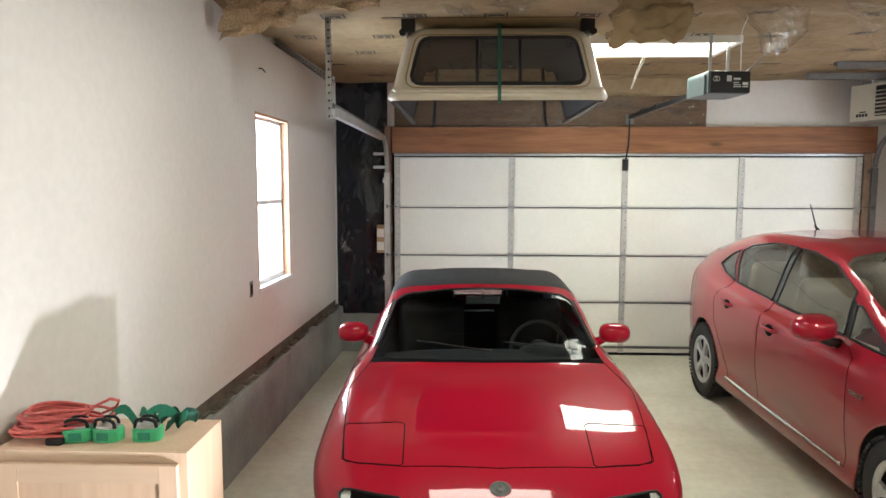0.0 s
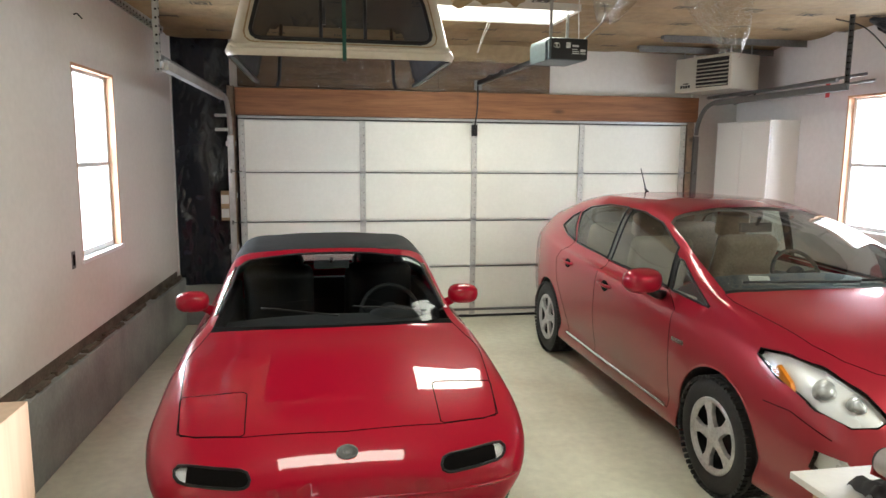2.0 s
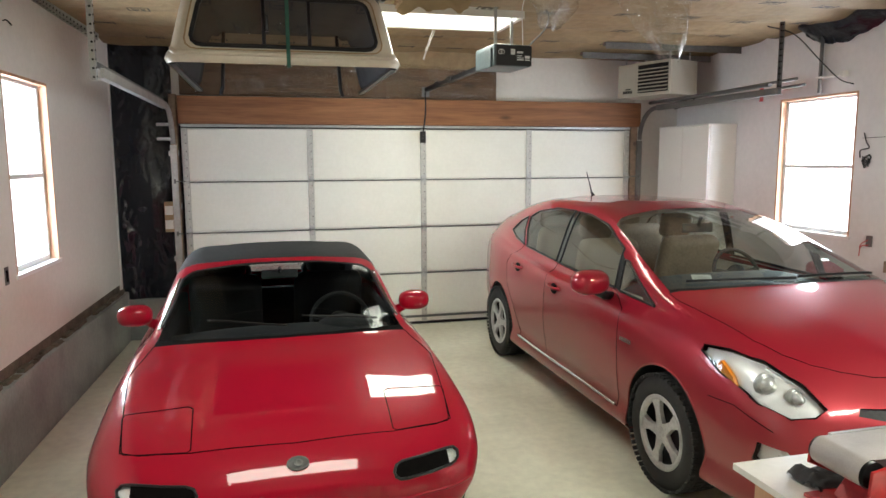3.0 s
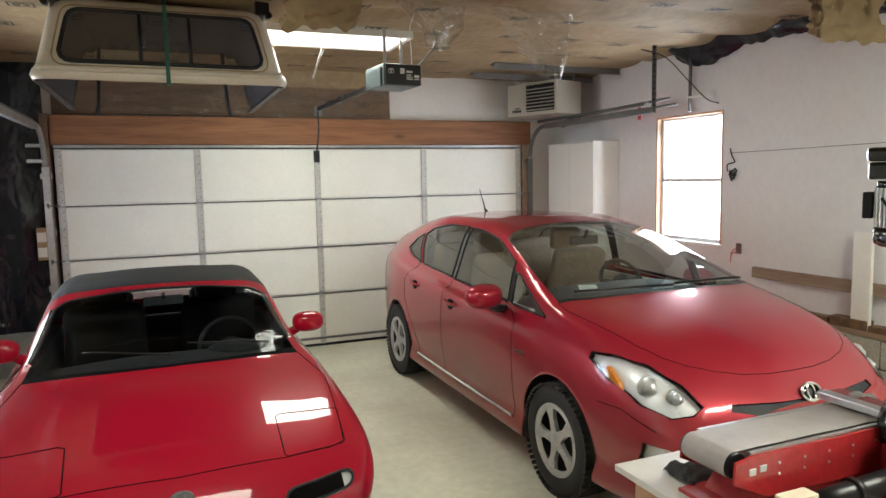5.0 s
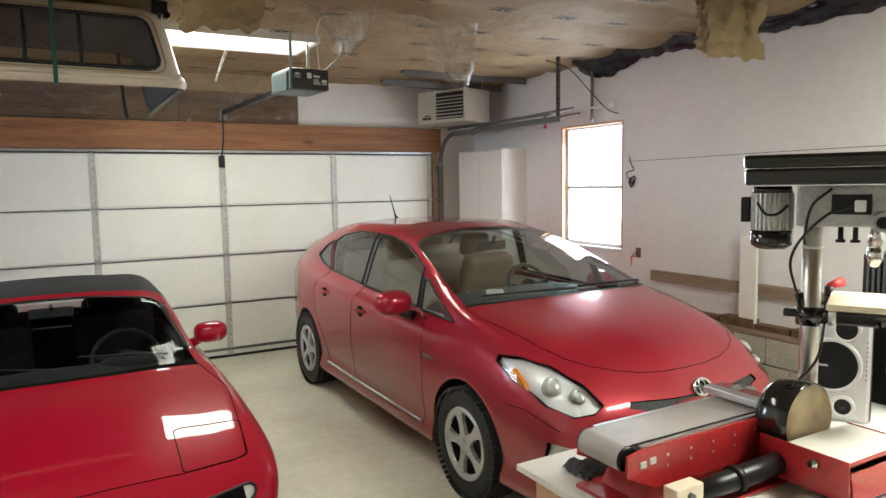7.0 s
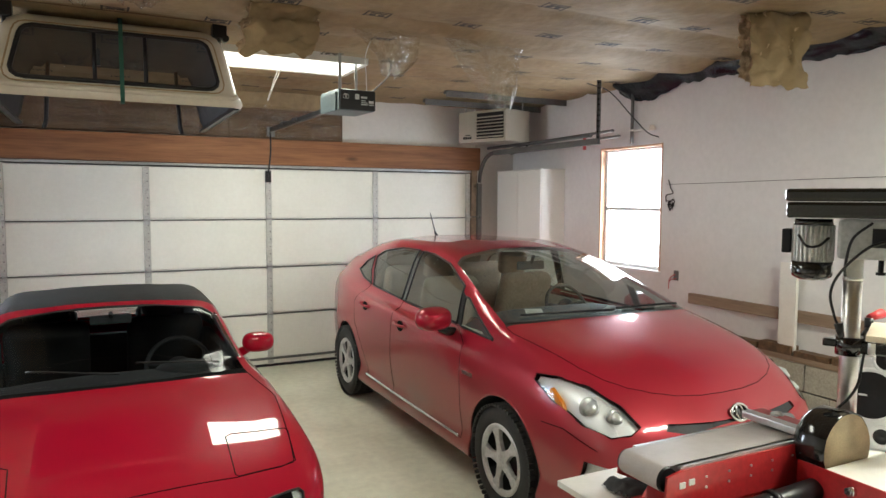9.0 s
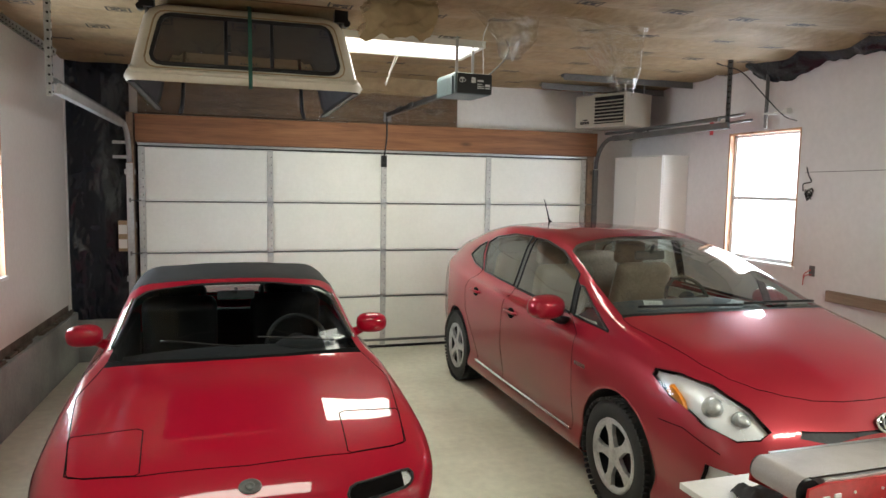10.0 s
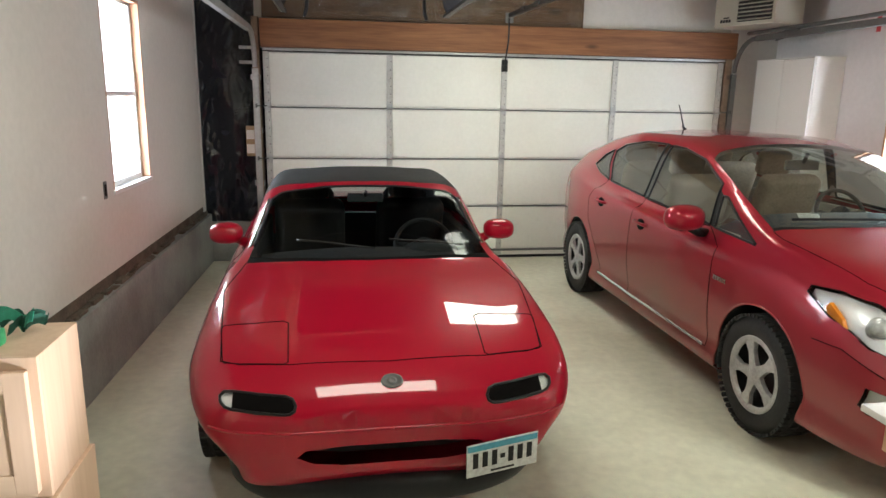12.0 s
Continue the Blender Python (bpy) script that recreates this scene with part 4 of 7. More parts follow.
        k.seam(b, (0, 1), edge, 1, 0.0025, flip=f)
        k.seam(b, (1, 2), door, 1, 0.0022, flip=f)
    part("panel_gap", b, DARKGAP, car, "dark gaps round the panels")
    b = Build()
    for f in (1, -1):
        k.seam(b, (0, 2), [(0.0, 0.475), (0.3, 0.475), (0.6, 0.478), (0.70, 0.485)], -1, 0.006, flip=f, lift=0.001)
    part("bumper_crease", b, ROADSTER_RED, car)
    # bright pillar trim and black screen surround
    for f in (1, -1):
        b = Build()
        k.seam(b, (0, 1), [(0.66, 1.40), (0.61, 1.60), (0.572, 1.74)], 1, 0.009, flip=f)
        part("pillar_trim", b, CHROME, car, "bright pillar trim")
    b = Build()
    for f in (1, -1):
        k.seam(b, (0, 1), [(0, 1.79), (0.25, 1.785), (0.5, 1.765), (0.555, 1.73), (0.64, 1.41)], 1, 0.008, flip=f)
    part("screen_seal", b, BLACKPLASTIC, car)
    # lip, plate, badge
    b = Build()
    lip = []
    for i in range(41):
        a = -1 + i / 20
        x = 0.60 * math.sin(a * math.pi / 2)
        lip.append((x, 0.045 + 0.33 * (1 - math.cos(a * math.pi / 2)) ** 1.2, 0.20))
    b.tube(lip, lambda t: 0.072, 14)
    part("front_lip", b, BLACKPLASTIC, car, "black plastic front lip")
    plate = part("license_plate", Build().box(-0.152, 0.152, -0.003, 0.003, -0.076, 0.076, 0.0025), PLATEWHITE, car, "white plate with dark bars and a blue band")
    plate.matrix_local = pose(0.425, -0.03, 0.345, 8, -4, 9)
    part("plate_band", Build().box(-0.148, 0.148, -0.0045, -0.003, 0.045, 0.072), PLATEBLUE, plate)
    for x in (-0.115, -0.075, -0.035, 0.035, 0.075, 0.115):
        part("plate_bar", Build().box(x - 0.011, x + 0.011, -0.005, -0.003, -0.035, 0.035), BLACKPLASTIC, plate)
    part("plate_bar", Build().box(-0.010, 0.010, -0.005, -0.003, -0.010, 0.010), BLACKPLASTIC, plate)
    part("plate_bar", Build().box(-0.05, 0.05, -0.005, -0.003, -0.064, -0.056), BLACKPLASTIC, plate)
    p, n = k.on((0, 1), 0, 0.095, 1)
    m = Matrix.Translation(p) @ n.to_track_quat("Z", "Y").to_matrix().to_4x4()
    b = Build().lathe([(0.044, 0.0), (0.043, 0.005), (0.037, 0.006), (0.035, 0.002), (0.0, 0.002)], m @ Matrix.Diagonal((1, 0.8, 1, 1)), 36)
    b.lathe([(0.019, 0.002), (0.017, 0.006), (0.012, 0.007), (0.010, 0.003), (0.0, 0.003)], m, 20)
    part("badge", b, GREYSTEEL, car, "small oval grey badge")
    # mirrors
    for f in (1, -1):
        mir = blob("door_mirror", car, (f * 0.815, 1.64, 0.925), (0.095, 0.075, 0.062), ROADSTER_RED, (0, 0, f * -8), label="red teardrop door mirror")
        b = Build().cyl((f * 0.70, 1.66, 0.86), (f * 0.78, 1.655, 0.895), 0.03, 0.022, 14)
        part("mirror_foot", b, ROADSTER_RED, mir)
    # wipers
    b = Build()
    for x0, x1 in ((-0.40, 0.02), (0.10, 0.52)):
        b = Build()
        pts = []
        for i in range(13):
            x = x0 + (x1 - x0) * i / 12
            s = 1.225 + 0.15 * x * x * 1.6 + 0.015 + 0.06 * (1 - i / 12)
            p, n = k.on((0, 1), x, s, 1)
            pts.append(p + n * 0.014)
        b.tube(pts, 0.006, 6)
        part("wiper", b, BLACKPLASTIC, car, "black wiper at rest")
    # cabin
    b = Build()
    b.box(-0.62, 0.62, 1.28, 3.0, 0.22, 0.30).box(-0.60, 0.60, 2.72, 2.80, 0.30, 0.85).box(-0.69, -0.63, 1.5, 2.7, 0.3, 0.86, 0.02).box(0.63, 0.69, 1.5, 2.7, 0.3, 0.86, 0.02).box(-0.12, 0.12, 1.5, 2.7, 0.3, 0.55, 0.03)
    part("cabin_tub", b, CABINDARK, car)
    b = Build()
    b.sheet(20, 8, lambda u, v: Vector(((u - 0.5) * 1.2, 1.27 + v * 0.32, 0.845 + 0.02 * math.sin(v * 3.1) - 0.22 * max(0, v - 0.72) - 0.03 * (2 * u - 1) ** 2)))
    b.box(-0.60, 0.60, 1.45, 1.52, 0.45, 0.80, 0.02).ball((0.36, 1.46, 0.84), 0.14, (1.2, 0.8, 0.42))
    part("dashboard", b, CABINDARK, car, "black dashboard with a hooded cluster")
    steering_wheel(car, 0.36, 1.72, 0.80, CABINDARK)
    for f in (1, -1):
        seat(car, f * 0.35, 2.1, 0.38, CABINDARK)
        b = Build().tube([(f * 0.20, 2.62, 0.6), (f * 0.20, 2.62, 1.02), (f * 0.26, 2.61, 1.10), (f * 0.42, 2.61, 1.10), (f * 0.48, 2.62, 1.02), (f * 0.48, 2.62, 0.6)], 0.02, 10)
        part("style_bar", b, CABINDARK, car)
    b = Build().box(-0.11, 0.11, 1.79, 1.815, 1.075, 1.13, 0.01).cyl((0, 1.79, 1.12), (0, 1.74, 1.15), 0.01)
    part("inside_mirror", b, CABINGREY, car, "inside mirror")
    for s in (0.82, 3.085):
        for f in (1, -1):
            wheel(car, (f * 0.725, s, 0.289), f, 0.289, 0.178, 0.185, "plain", s)
    whole.free()
    return car


roadster()

# the hatchback
def hatchback():
    car = thing("hatchback", "dusty metallic red five-door hatchback with silver wheels, parked nose out", "car", at=(3.735, -4.965, 0))
    car.rotation_euler = (0, 0, radians(0.4))
    k = Skin()
    k.station(0.00, (0.34, 0.26), (0.44, 0.36), (0.48, 0.48), (0.46, 0.58), (0.40, 0.64), (0.30, 0.68), (0.16, 0.70), (0, 0.705))
    k.station(0.08, (0.60, 0.21), (0.67, 0.33), (0.69, 0.50), (0.655, 0.62), (0.585, 0.70), (0.43, 0.75), (0.2, 0.772), (0, 0.778))
    k.station(0.25, (0.72, 0.19), (0.78, 0.34), (0.795, 0.53), (0.77, 0.675), (0.70, 0.785), (0.54, 0.86), (0.28, 0.895), (0, 0.905))
    k.station(0.50, (0.78, 0.19), (0.83, 0.36), (0.845, 0.55), (0.825, 0.73), (0.77, 0.86), (0.63, 0.955), (0.32, 0.99), (0, 0.998))
    k.station(0.80, (0.80, 0.19), (0.848, 0.37), (0.864, 0.56), (0.85, 0.77), (0.80, 0.915), (0.69, 1.015), (0.35, 1.058), (0, 1.068))
    k.station(1.00, (0.80, 0.18), (0.852, 0.37), (0.869, 0.58), (0.857, 0.80), (0.805, 0.94), (0.725, 1.045), (0.36, 1.098), (0, 1.108))
    k.station(1.35, (0.80, 0.18), (0.853, 0.37), (0.872, 0.58), (0.862, 0.835), (0.80, 0.96), (0.705, 1.155), (0.36, 1.24), (0, 1.255))
    k.station(1.70, (0.80, 0.18), (0.853, 0.37), (0.872, 0.59), (0.862, 0.865), (0.785, 0.975), (0.655, 1.28), (0.36, 1.365), (0, 1.38))
    k.station(2.05, (0.80, 0.18), (0.853, 0.37), (0.872, 0.59), (0.862, 0.89), (0.78, 0.985), (0.625, 1.365), (0.35, 1.443), (0, 1.456))
    k.station(2.50, (0.80, 0.18), (0.853, 0.37), (0.872, 0.60), (0.862, 0.91), (0.775, 1.0), (0.615, 1.42), (0.34, 1.485), (0, 1.495))
    k.station(3.10, (0.80, 0.18), (0.853, 0.38), (0.872, 0.61), (0.86, 0.935), (0.765, 1.03), (0.605, 1.415), (0.34, 1.48), (0, 1.492))
    k.station(3.60, (0.79, 0.19), (0.85, 0.38), (0.87, 0.62), (0.84, 0.95), (0.745, 1.06), (0.585, 1.36), (0.34, 1.425), (0, 1.437))
    k.station(4.00, (0.76, 0.21), (0.81, 0.39), (0.825, 0.63), (0.795, 0.97), (0.70, 1.10), (0.565, 1.28), (0.33, 1.34), (0, 1.352))
    k.station(4.30, (0.69, 0.25), (0.74, 0.41), (0.755, 0.63), (0.73, 0.98), (0.645, 1.11), (0.54, 1.205), (0.31, 1.245), (0, 1.253))
    k.station(4.42, (0.64, 0.30), (0.69, 0.45), (0.71, 0.63), (0.70, 0.90), (0.62, 0.99), (0.5, 1.04), (0.3, 1.06), (0, 1.065))
    k.station(4.46, (0.45, 0.40), (0.5, 0.5), (0.52, 0.63), (0.5, 0.77), (0.44, 0.82), (0.36, 0.84), (0.2, 0.85), (0, 0.85))
    k.loft(130)
    screen_line = [(0.73, 1.10), (0.57, 1.035), (0.3, 0.985), (0, 0.97)]
    scr = [(-x, s) for x, s in screen_line] + screen_line[::-1][1:] + [(0.69, 1.45), (0.612, 1.93), (0.56, 1.97), (0.3, 2.01), (0, 2.02), (-0.3, 2.01), (-0.56, 1.97), (-0.612, 1.93), (-0.69, 1.45)]
    nb = k.take((0, 1), scr, lambda c: c.z > 0.9, False)
    part("windscreen", nb[0], CARGLASS, car, "raked windscreen with a sticker").visible_shadow = False
    rr = k.take((0, 1), [(-0.5, 3.55), (0.5, 3.55), (0.52, 4.1), (0.45, 4.2), (-0.45, 4.2), (-0.52, 4.1)], lambda c: c.z > 1.05, False)
    part("rear_window", rr[0], CARGLASS, car).visible_shadow = False
    side = lambda c: c.x > 0.5
    wins = {
        "quarter_window": [(1.13, 0.972), (1.56, 0.987), (1.60, 1.17), (1.545, 1.165)],
        "front_side_window": [(1.62, 0.992), (2.50, 1.022), (2.46, 1.408), (2.28, 1.40), (2.0, 1.35), (1.67, 1.23)],
        "rear_side_window": [(2.57, 1.028), (3.22, 1.06), (3.33, 1.19), (3.37, 1.30), (3.22, 1.36), (2.88, 1.408), (2.54, 1.412)],
        "rear_quarter_window": [(3.28, 1.068), (3.52, 1.10), (3.72, 1.155), (3.58, 1.25), (3.43, 1.30), (3.39, 1.18)],
    }
    for nm, pl in wins.items():
        for q in k.take((1, 2), pl, side):
            part(nm, q, CARGLASS, car, "side glass").visible_shadow = False
    for nm, pl in wins.items():
        for f in (1, -1):
            b = Build()
            k.seam(b, (1, 2), pl + pl[:1], 1, 0.008, flip=f)
            part("window_seal", b, BLACKPLASTIC, car, "black window seal")
    # black pillars between the side panes
    for q in k.take((1, 2), [(2.50, 1.02), (2.57, 1.02), (2.54, 1.412), (2.46, 1.408)], side):
        part("pillar_cover", q, BLACKGLOSS, car)
    for q in k.take((1, 2), [(1.56, 0.985), (1.62, 0.99), (1.66, 1.20), (1.60, 1.17)], side):
        part("pillar_cover", q, BLACKPLASTIC, car)
    # lamps
    lamp_line = [(0.586, 0.722), (0.64, 0.688), (0.715, 0.668), (0.78, 0.70), (0.815, 0.78), (0.815, 0.85), (0.80, 0.879), (0.755, 0.888), (0.69, 0.868), (0.62, 0.80)]
    LAMP = lamp_line
    for q, f in zip(k.take((0, 2), LAMP, lambda c: c.y < 0.95), (1, -1)):
        rec, bowl = shrunk(q, 0.035), shrunk(q, 0.03)
        lamp = part("headlamp", q, LENS, car, "large clear headlamp with amber corner")
        lamp.visible_shadow = False
        part("reflector_bowl", bowl, REFLECT, lamp)
        rec.free()
        for x, z, r, s in ((0.72, 0.775, 0.042, 0.30), (0.655, 0.745, 0.030, 0.19)):
            b = Build().lathe([(0, 0.03), (r * 0.55, 0.024), (r * 0.9, 0.0), (r, -0.02), (r * 1.15, -0.01), (r * 1.2, -0.04)], Matrix.Translation((f * x, s, z)) @ Matrix.Rotation(radians(90), 4, "X"), 28)
            part("projector", b, LAMPGREY, lamp, "grey projector bowl")
        b = Build()
        b.prism([(-0.01, 0.0), (0.08, -0.065), (0.14, -0.055), (0.12, -0.015), (0.03, 0.04)], 0.02, Matrix.Translation((f * 0.782, 0.56, 0.795)) @ Matrix(((0, 0, f, 0), (-1, 0, 0, 0), (0, 1, 0, 0), (0, 0, 0, 1))))
        part("amber_reflector", b, AMBER, lamp, "amber corner reflector")
        b = Build()
        line = []
        for x, z in LAMP:
            p, n = k.on((0, 2), x, z, -1)
            if p:
                line.append((f * p.x, p.y, p.z))
        b.tube(line, 0.004, 6, closed=True)
        part("lamp_seal", b, DARKGAP, lamp)
    fog_line = [(0.735, 0.42), (0.79, 0.42), (0.803, 0.45), (0.798, 0.535), (0.74, 0.53), (0.725, 0.50)]
    for q, f in zip(k.take((0, 2), fog_line, lambda c: c.y < 0.5), (1, -1)):
        bowl = shrunk(q, 0.04)
        lamp = part("fog_lamp", q, LENS, car, "small clear fog lamp")
        lamp.visible_shadow = False
        part("fog_bowl", bowl, REFLECT, lamp)
    grille = k.take((0, 2), [(-0.47, 0.70), (-0.3, 0.668), (0.3, 0.668), (0.47, 0.70), (0.45, 0.728), (0.2, 0.716), (-0.2, 0.716), (-0.45, 0.728)], lambda c: c.y < 0.3, False)
    part("upper_grille", shrunk(grille[0], 0.012), CABINDARK, car, "dark slot grille")
    grille[0].free()
    low = k.take((0, 2), [(-0.45, 0.24), (0.45, 0.24), (0.52, 0.42), (-0.52, 0.42)], lambda c: c.y < 0.35, False)
    part("lower_grille", shrunk(low[0], 0.012), CABINDARK, car, "dark lower grille")
    low[0].free()
    # hood
    hood_line = [(0, 0.125), (0.15, 0.13), (0.30, 0.153), (0.43, 0.197), (0.53, 0.258), (0.61, 0.35), (0.665, 0.48), (0.715, 0.78), (0.745, 0.98), (0.74, 1.075), (0.57, 1.01), (0.3, 0.96), (0, 0.945)]
    hl = hood_line + [(-x, s) for x, s in hood_line[::-1][1:-1]]
    nb = k.take((0, 1), hl, lambda c: c.z > 0.7, False)
    part("hood", nb[0], HATCH_RED, car, "sloping red hood")
    cw = [(0.74, 1.075), (0.57, 1.01), (0.3, 0.96), (0, 0.945), (-0.3, 0.96), (-0.57, 1.01), (-0.74, 1.075), (-0.73, 1.10), (-0.57, 1.035), (-0.3, 0.985), (0, 0.97), (0.3, 0.985), (0.57, 1.035), (0.73, 1.10)]
    nb = k.take((0, 1), cw, lambda c: c.z > 0.85, False)
    part("cowl", nb[0], BLACKPLASTIC, car, "black cowl")
    d1 = [(1.40, 0.30), (2.52, 0.30), (2.56, 0.60), (2.53, 1.015), (1.60, 0.98), (1.42, 0.90)]
    d2 = [(2.52, 0.30), (3.05, 0.30), (3.18, 0.50), (3.38, 0.72), (3.42, 0.90), (3.27, 1.07), (2.53, 1.03), (2.56, 0.60)]
    for nm, pl in (("front_door", d1), ("rear_door", d2)):
        for q in k.take((1, 2), pl, side):
            part(nm, q, HATCH_RED, car, "dusty red door")
    for s in (0.93, 3.63):
        for b in arch(k, s, 0.325, 0.365, 0.5, car):
            part("arch_lip", b, HATCH_RED, car)
    # the roof lining and pillars seen from inside
    lining = k.bm.copy()
    bmesh.ops.delete(lining, geom=[f for f in lining.faces if f.calc_center_median().z < 0.55 or f.calc_center_median().y < 1.1], context="FACES")
    lin = shrunk(lining, 0.025)
    lining.free()
    part("cabin_lining", lin, CABINBEIGE, car)
    part("body", k.bm, HATCH_RED, car, "dusty red body shell")
    b = Build()
    for f in (1, -1):
        k.seam(b, (0, 1), hood_line[:-3], 1, 0.002, flip=f)
        k.seam(b, (1, 2), d1 + d1[:1], 1, 0.0022, flip=f)
        k.seam(b, (1, 2), d2 + d2[:1], 1, 0.0022, flip=f)
        k.seam(b, (1, 2), [(0.20, 0.60), (0.40, 0.66), (0.56, 0.655)], 1, 0.0025, flip=f)
    part("panel_gap", b, DARKGAP, car, "dark gaps round the panels")
    for f in (1, -1):
        b = Build()
        k.seam(b, (1, 2), [(1.42, 0.305), (2.52, 0.305), (3.10, 0.315)], 1, 0.012, flip=f, lift=0.002)
        part("rocker_trim", b, CHROME, car, "bright rocker trim strip")
        for s, z in ((2.36, 0.862), (3.12, 0.905)):
            p, n = k.on((1, 2), s, z, 1)
            b = Build()
            # raised black bead in place of the shade inside the handle cup
            b.ball((f * (p.x - 0.003), s + 0.01, z - 0.014), 1.0, (0.010, 0.070, 0.046), mi=1)
            b.tube([(f * (p.x + q), s + ds, z + dz) for ds, q, dz in ((-0.10, 0.0, 0.0), (-0.07, 0.026, 0.004), (0.0, 0.034, 0.006), (0.07, 0.026, 0.006), (0.10, 0.0, 0.004))], 0.012, 10)
            part("door_handle", b, [HATCH_RED, DARKGAP], car, "red pull handle")
        mir = blob("door_mirror", car, (f * 0.965, 1.60, 1.04) if f < 0 else (0.93, 1.74, 1.01), (0.125, 0.10, 0.078), HATCH_RED, (0, 0, f * -10), label="red door mirror")
        b = Build().tube([(f * 0.80, 1.62, 0.94), (f * 0.86, 1.61, 0.95), (f * 0.93, 1.60, 0.985)], 0.028, 10)
        part("mirror_foot", b, BLACKPLASTIC, mir, "black mirror foot")
        # badge bars on the front fender
        b = Build()
        for i in range(6):
            p, n = k.on((1, 2), 1.26 + i * 0.022, 0.735, 1)
            b.box(f * (p.x - 0.001), f * (p.x + 0.003), 1.252 + i * 0.022, 1.267 + i * 0.022, 0.722, 0.748)
        part("fender_badge", b, CHROME, car, "small chrome lettering bars")
    # front badge
    b = Build()
    p, n = k.on((0, 2), 0, 0.735, -1)
    m = Matrix.Translation(p + Vector((0, -0.005, 0.0))) @ (n * 0.6 + Vector((0, -0.6, 0))).to_track_quat("Z", "Y").to_matrix().to_4x4()
    b.tube([m @ Vector((0.060 * math.cos(a * math.tau / 30), 0.042 * math.sin(a * math.tau / 30), 0.012)) for a in range(30)], 0.007, 8, closed=True)
    b.tube([m @ Vector((0.024 * math.cos(a * math.tau / 24), 0.038 * math.sin(a * math.tau / 24), 0.012)) for a in range(24)], 0.005, 8, closed=True)
    b.lathe([(0.058, 0.0), (0.056, 0.008), (0.0, 0.010)], m @ Matrix.Diagonal((1, 0.7, 1, 1)), 30, mi=1)
    part("badge", b, [CHROME, BLACKGLOSS], car, "oval chrome badge")
    # wipers
    for x0, x1, d in ((-0.62, 0.02, 0.015), (0.05, 0.66, 0.015)):
        b = Build()
        pts = []
        for i in range(15):
            x = x0 + (x1 - x0) * i / 14
            s = 0.972 + 0.24 * x * x + 0.03 + d * (1 - i / 14)
            p, n = k.on((0, 1), x, s, 1)
            pts.append(p + n * 0.014)
        b.tube(pts, 0.008, 6)
        part("wiper", b, BLACKPLASTIC, car, "black wiper at rest")
    # sticker inside the screen, aerial
    p, n = k.on((0, 1), -0.50, 1.13, 1)
    m = Matrix.Translation(p - n * 0.006) @ n.to_track_quat("Z", "Y").to_matrix().to_4x4()
    st = part("sticker", Build().box(-0.055, 0.055, -0.035, 0.035, -0.0005, 0.0005, m=m), PLATEWHITE, car, "white paper sticker with grey bars")
    b = Build()
    for i in range(4):
        b.box(-0.045, 0.045 - 0.02 * (i % 2), -0.026 + i * 0.014, -0.02 + i * 0.014, 0.0006, 0.0012, m=m)
    part("sticker_bars", b, LAMPGREY, st)
    p, n = k.on((0, 1), -0.12, 3.25, 1)
    b = Build().cyl(p, p + Vector((0, 0.05, 0.03)), 0.014, 0.007).cyl(p + Vector((0, 0.03, 0.02)), p + Vector((-0.01, 0.12, 0.20)), 0.006, 0.003)
    part("aerial", b, BLACKPLASTIC, car, "short roof aerial")
    # cabin
    b = Build()
    b.box(-0.70, 0.70, 1.2, 4.1, 0.26, 0.34).box(-0.76, -0.70, 1.4, 3.5, 0.34, 0.97, 0.02).box(0.70, 0.76, 1.4, 3.5, 0.34, 0.97, 0.02)
    part("cabin_tub", b, CABINBEIGE, car)
    b = Build()
    b.sheet(24, 12, lambda u, v: Vector(((u - 0.5) * 1.42, 1.03 + 0.3 * (u - 0.5) ** 2 + v * (0.78 - 0.3 * (u - 0.5) ** 2), 1.01 + 0.05 * math.sin(v * 2.4) - 0.3 * max(0, v - 0.8) - 0.10 * abs(2 * u - 1) ** 4)))
    b.box(-0.70, 0.70, 1.68, 1.76, 0.5, 0.95, 0.03)
    part("dashboard", b, CABINGREY, car, "grey dashboard")
    steering_wheel(car, 0.37, 1.95, 0.98, CABINDARK)
    for f in (1, -1):
        seat(car, f * 0.36, 2.25, 0.56, SEATTAN)
        seat(car, f * 0.36, 3.05, 0.58, SEATTAN, "rear_seat")
    b = Build().box(-0.12, 0.12, 1.90, 1.925, 1.29, 1.355, 0.012).cyl((0, 1.90, 1.34), (0, 1.87, 1.40), 0.012)
    part("inside_mirror", b, CABINGREY, car, "inside mirror")
    for s, sd in ((0.93, 0.35), (3.63, 1.0)):
        for f in (1, -1):
            wheel(car, (f * 0.765, s, 0.3175), f, 0.3175, 0.20, 0.205, "cover", sd)
    return car


hatchback()

# ---- things under the ceiling ----
SHELLWHITE = material("aged white fibreglass", (0.58, 0.53, 0.44), 0.35, colour2=(0.55, 0.48, 0.38), scale=2.5, amount=0.6, fine=30, fine_amount=0.08, bump=0.05, coat=0.3)
GREENSTRAP = material("green webbing", (0.03, 0.33, 0.22), 0.6, colour2=(0.02, 0.24, 0.16), scale=20, bump=0.3, bump_scale=300)
GREENDARK = material("dark green webbing", (0.015, 0.10, 0.07), 0.75, scale=20, bump=0.3, bump_scale=300)
GREENBRIGHT = material("bright green ratchet cover", (0.09, 0.66, 0.31), 0.45, scale=20, bump=0.1)
REDCORD = material("pinkish red cord", (0.75, 0.16, 0.15), 0.5, scale=20, bump=0.05)
TOOLRED = material("red tool enamel", (0.48, 0.025, 0.03), 0.35, scale=6, amount=0.3, bump=0.08, coat=0.3)
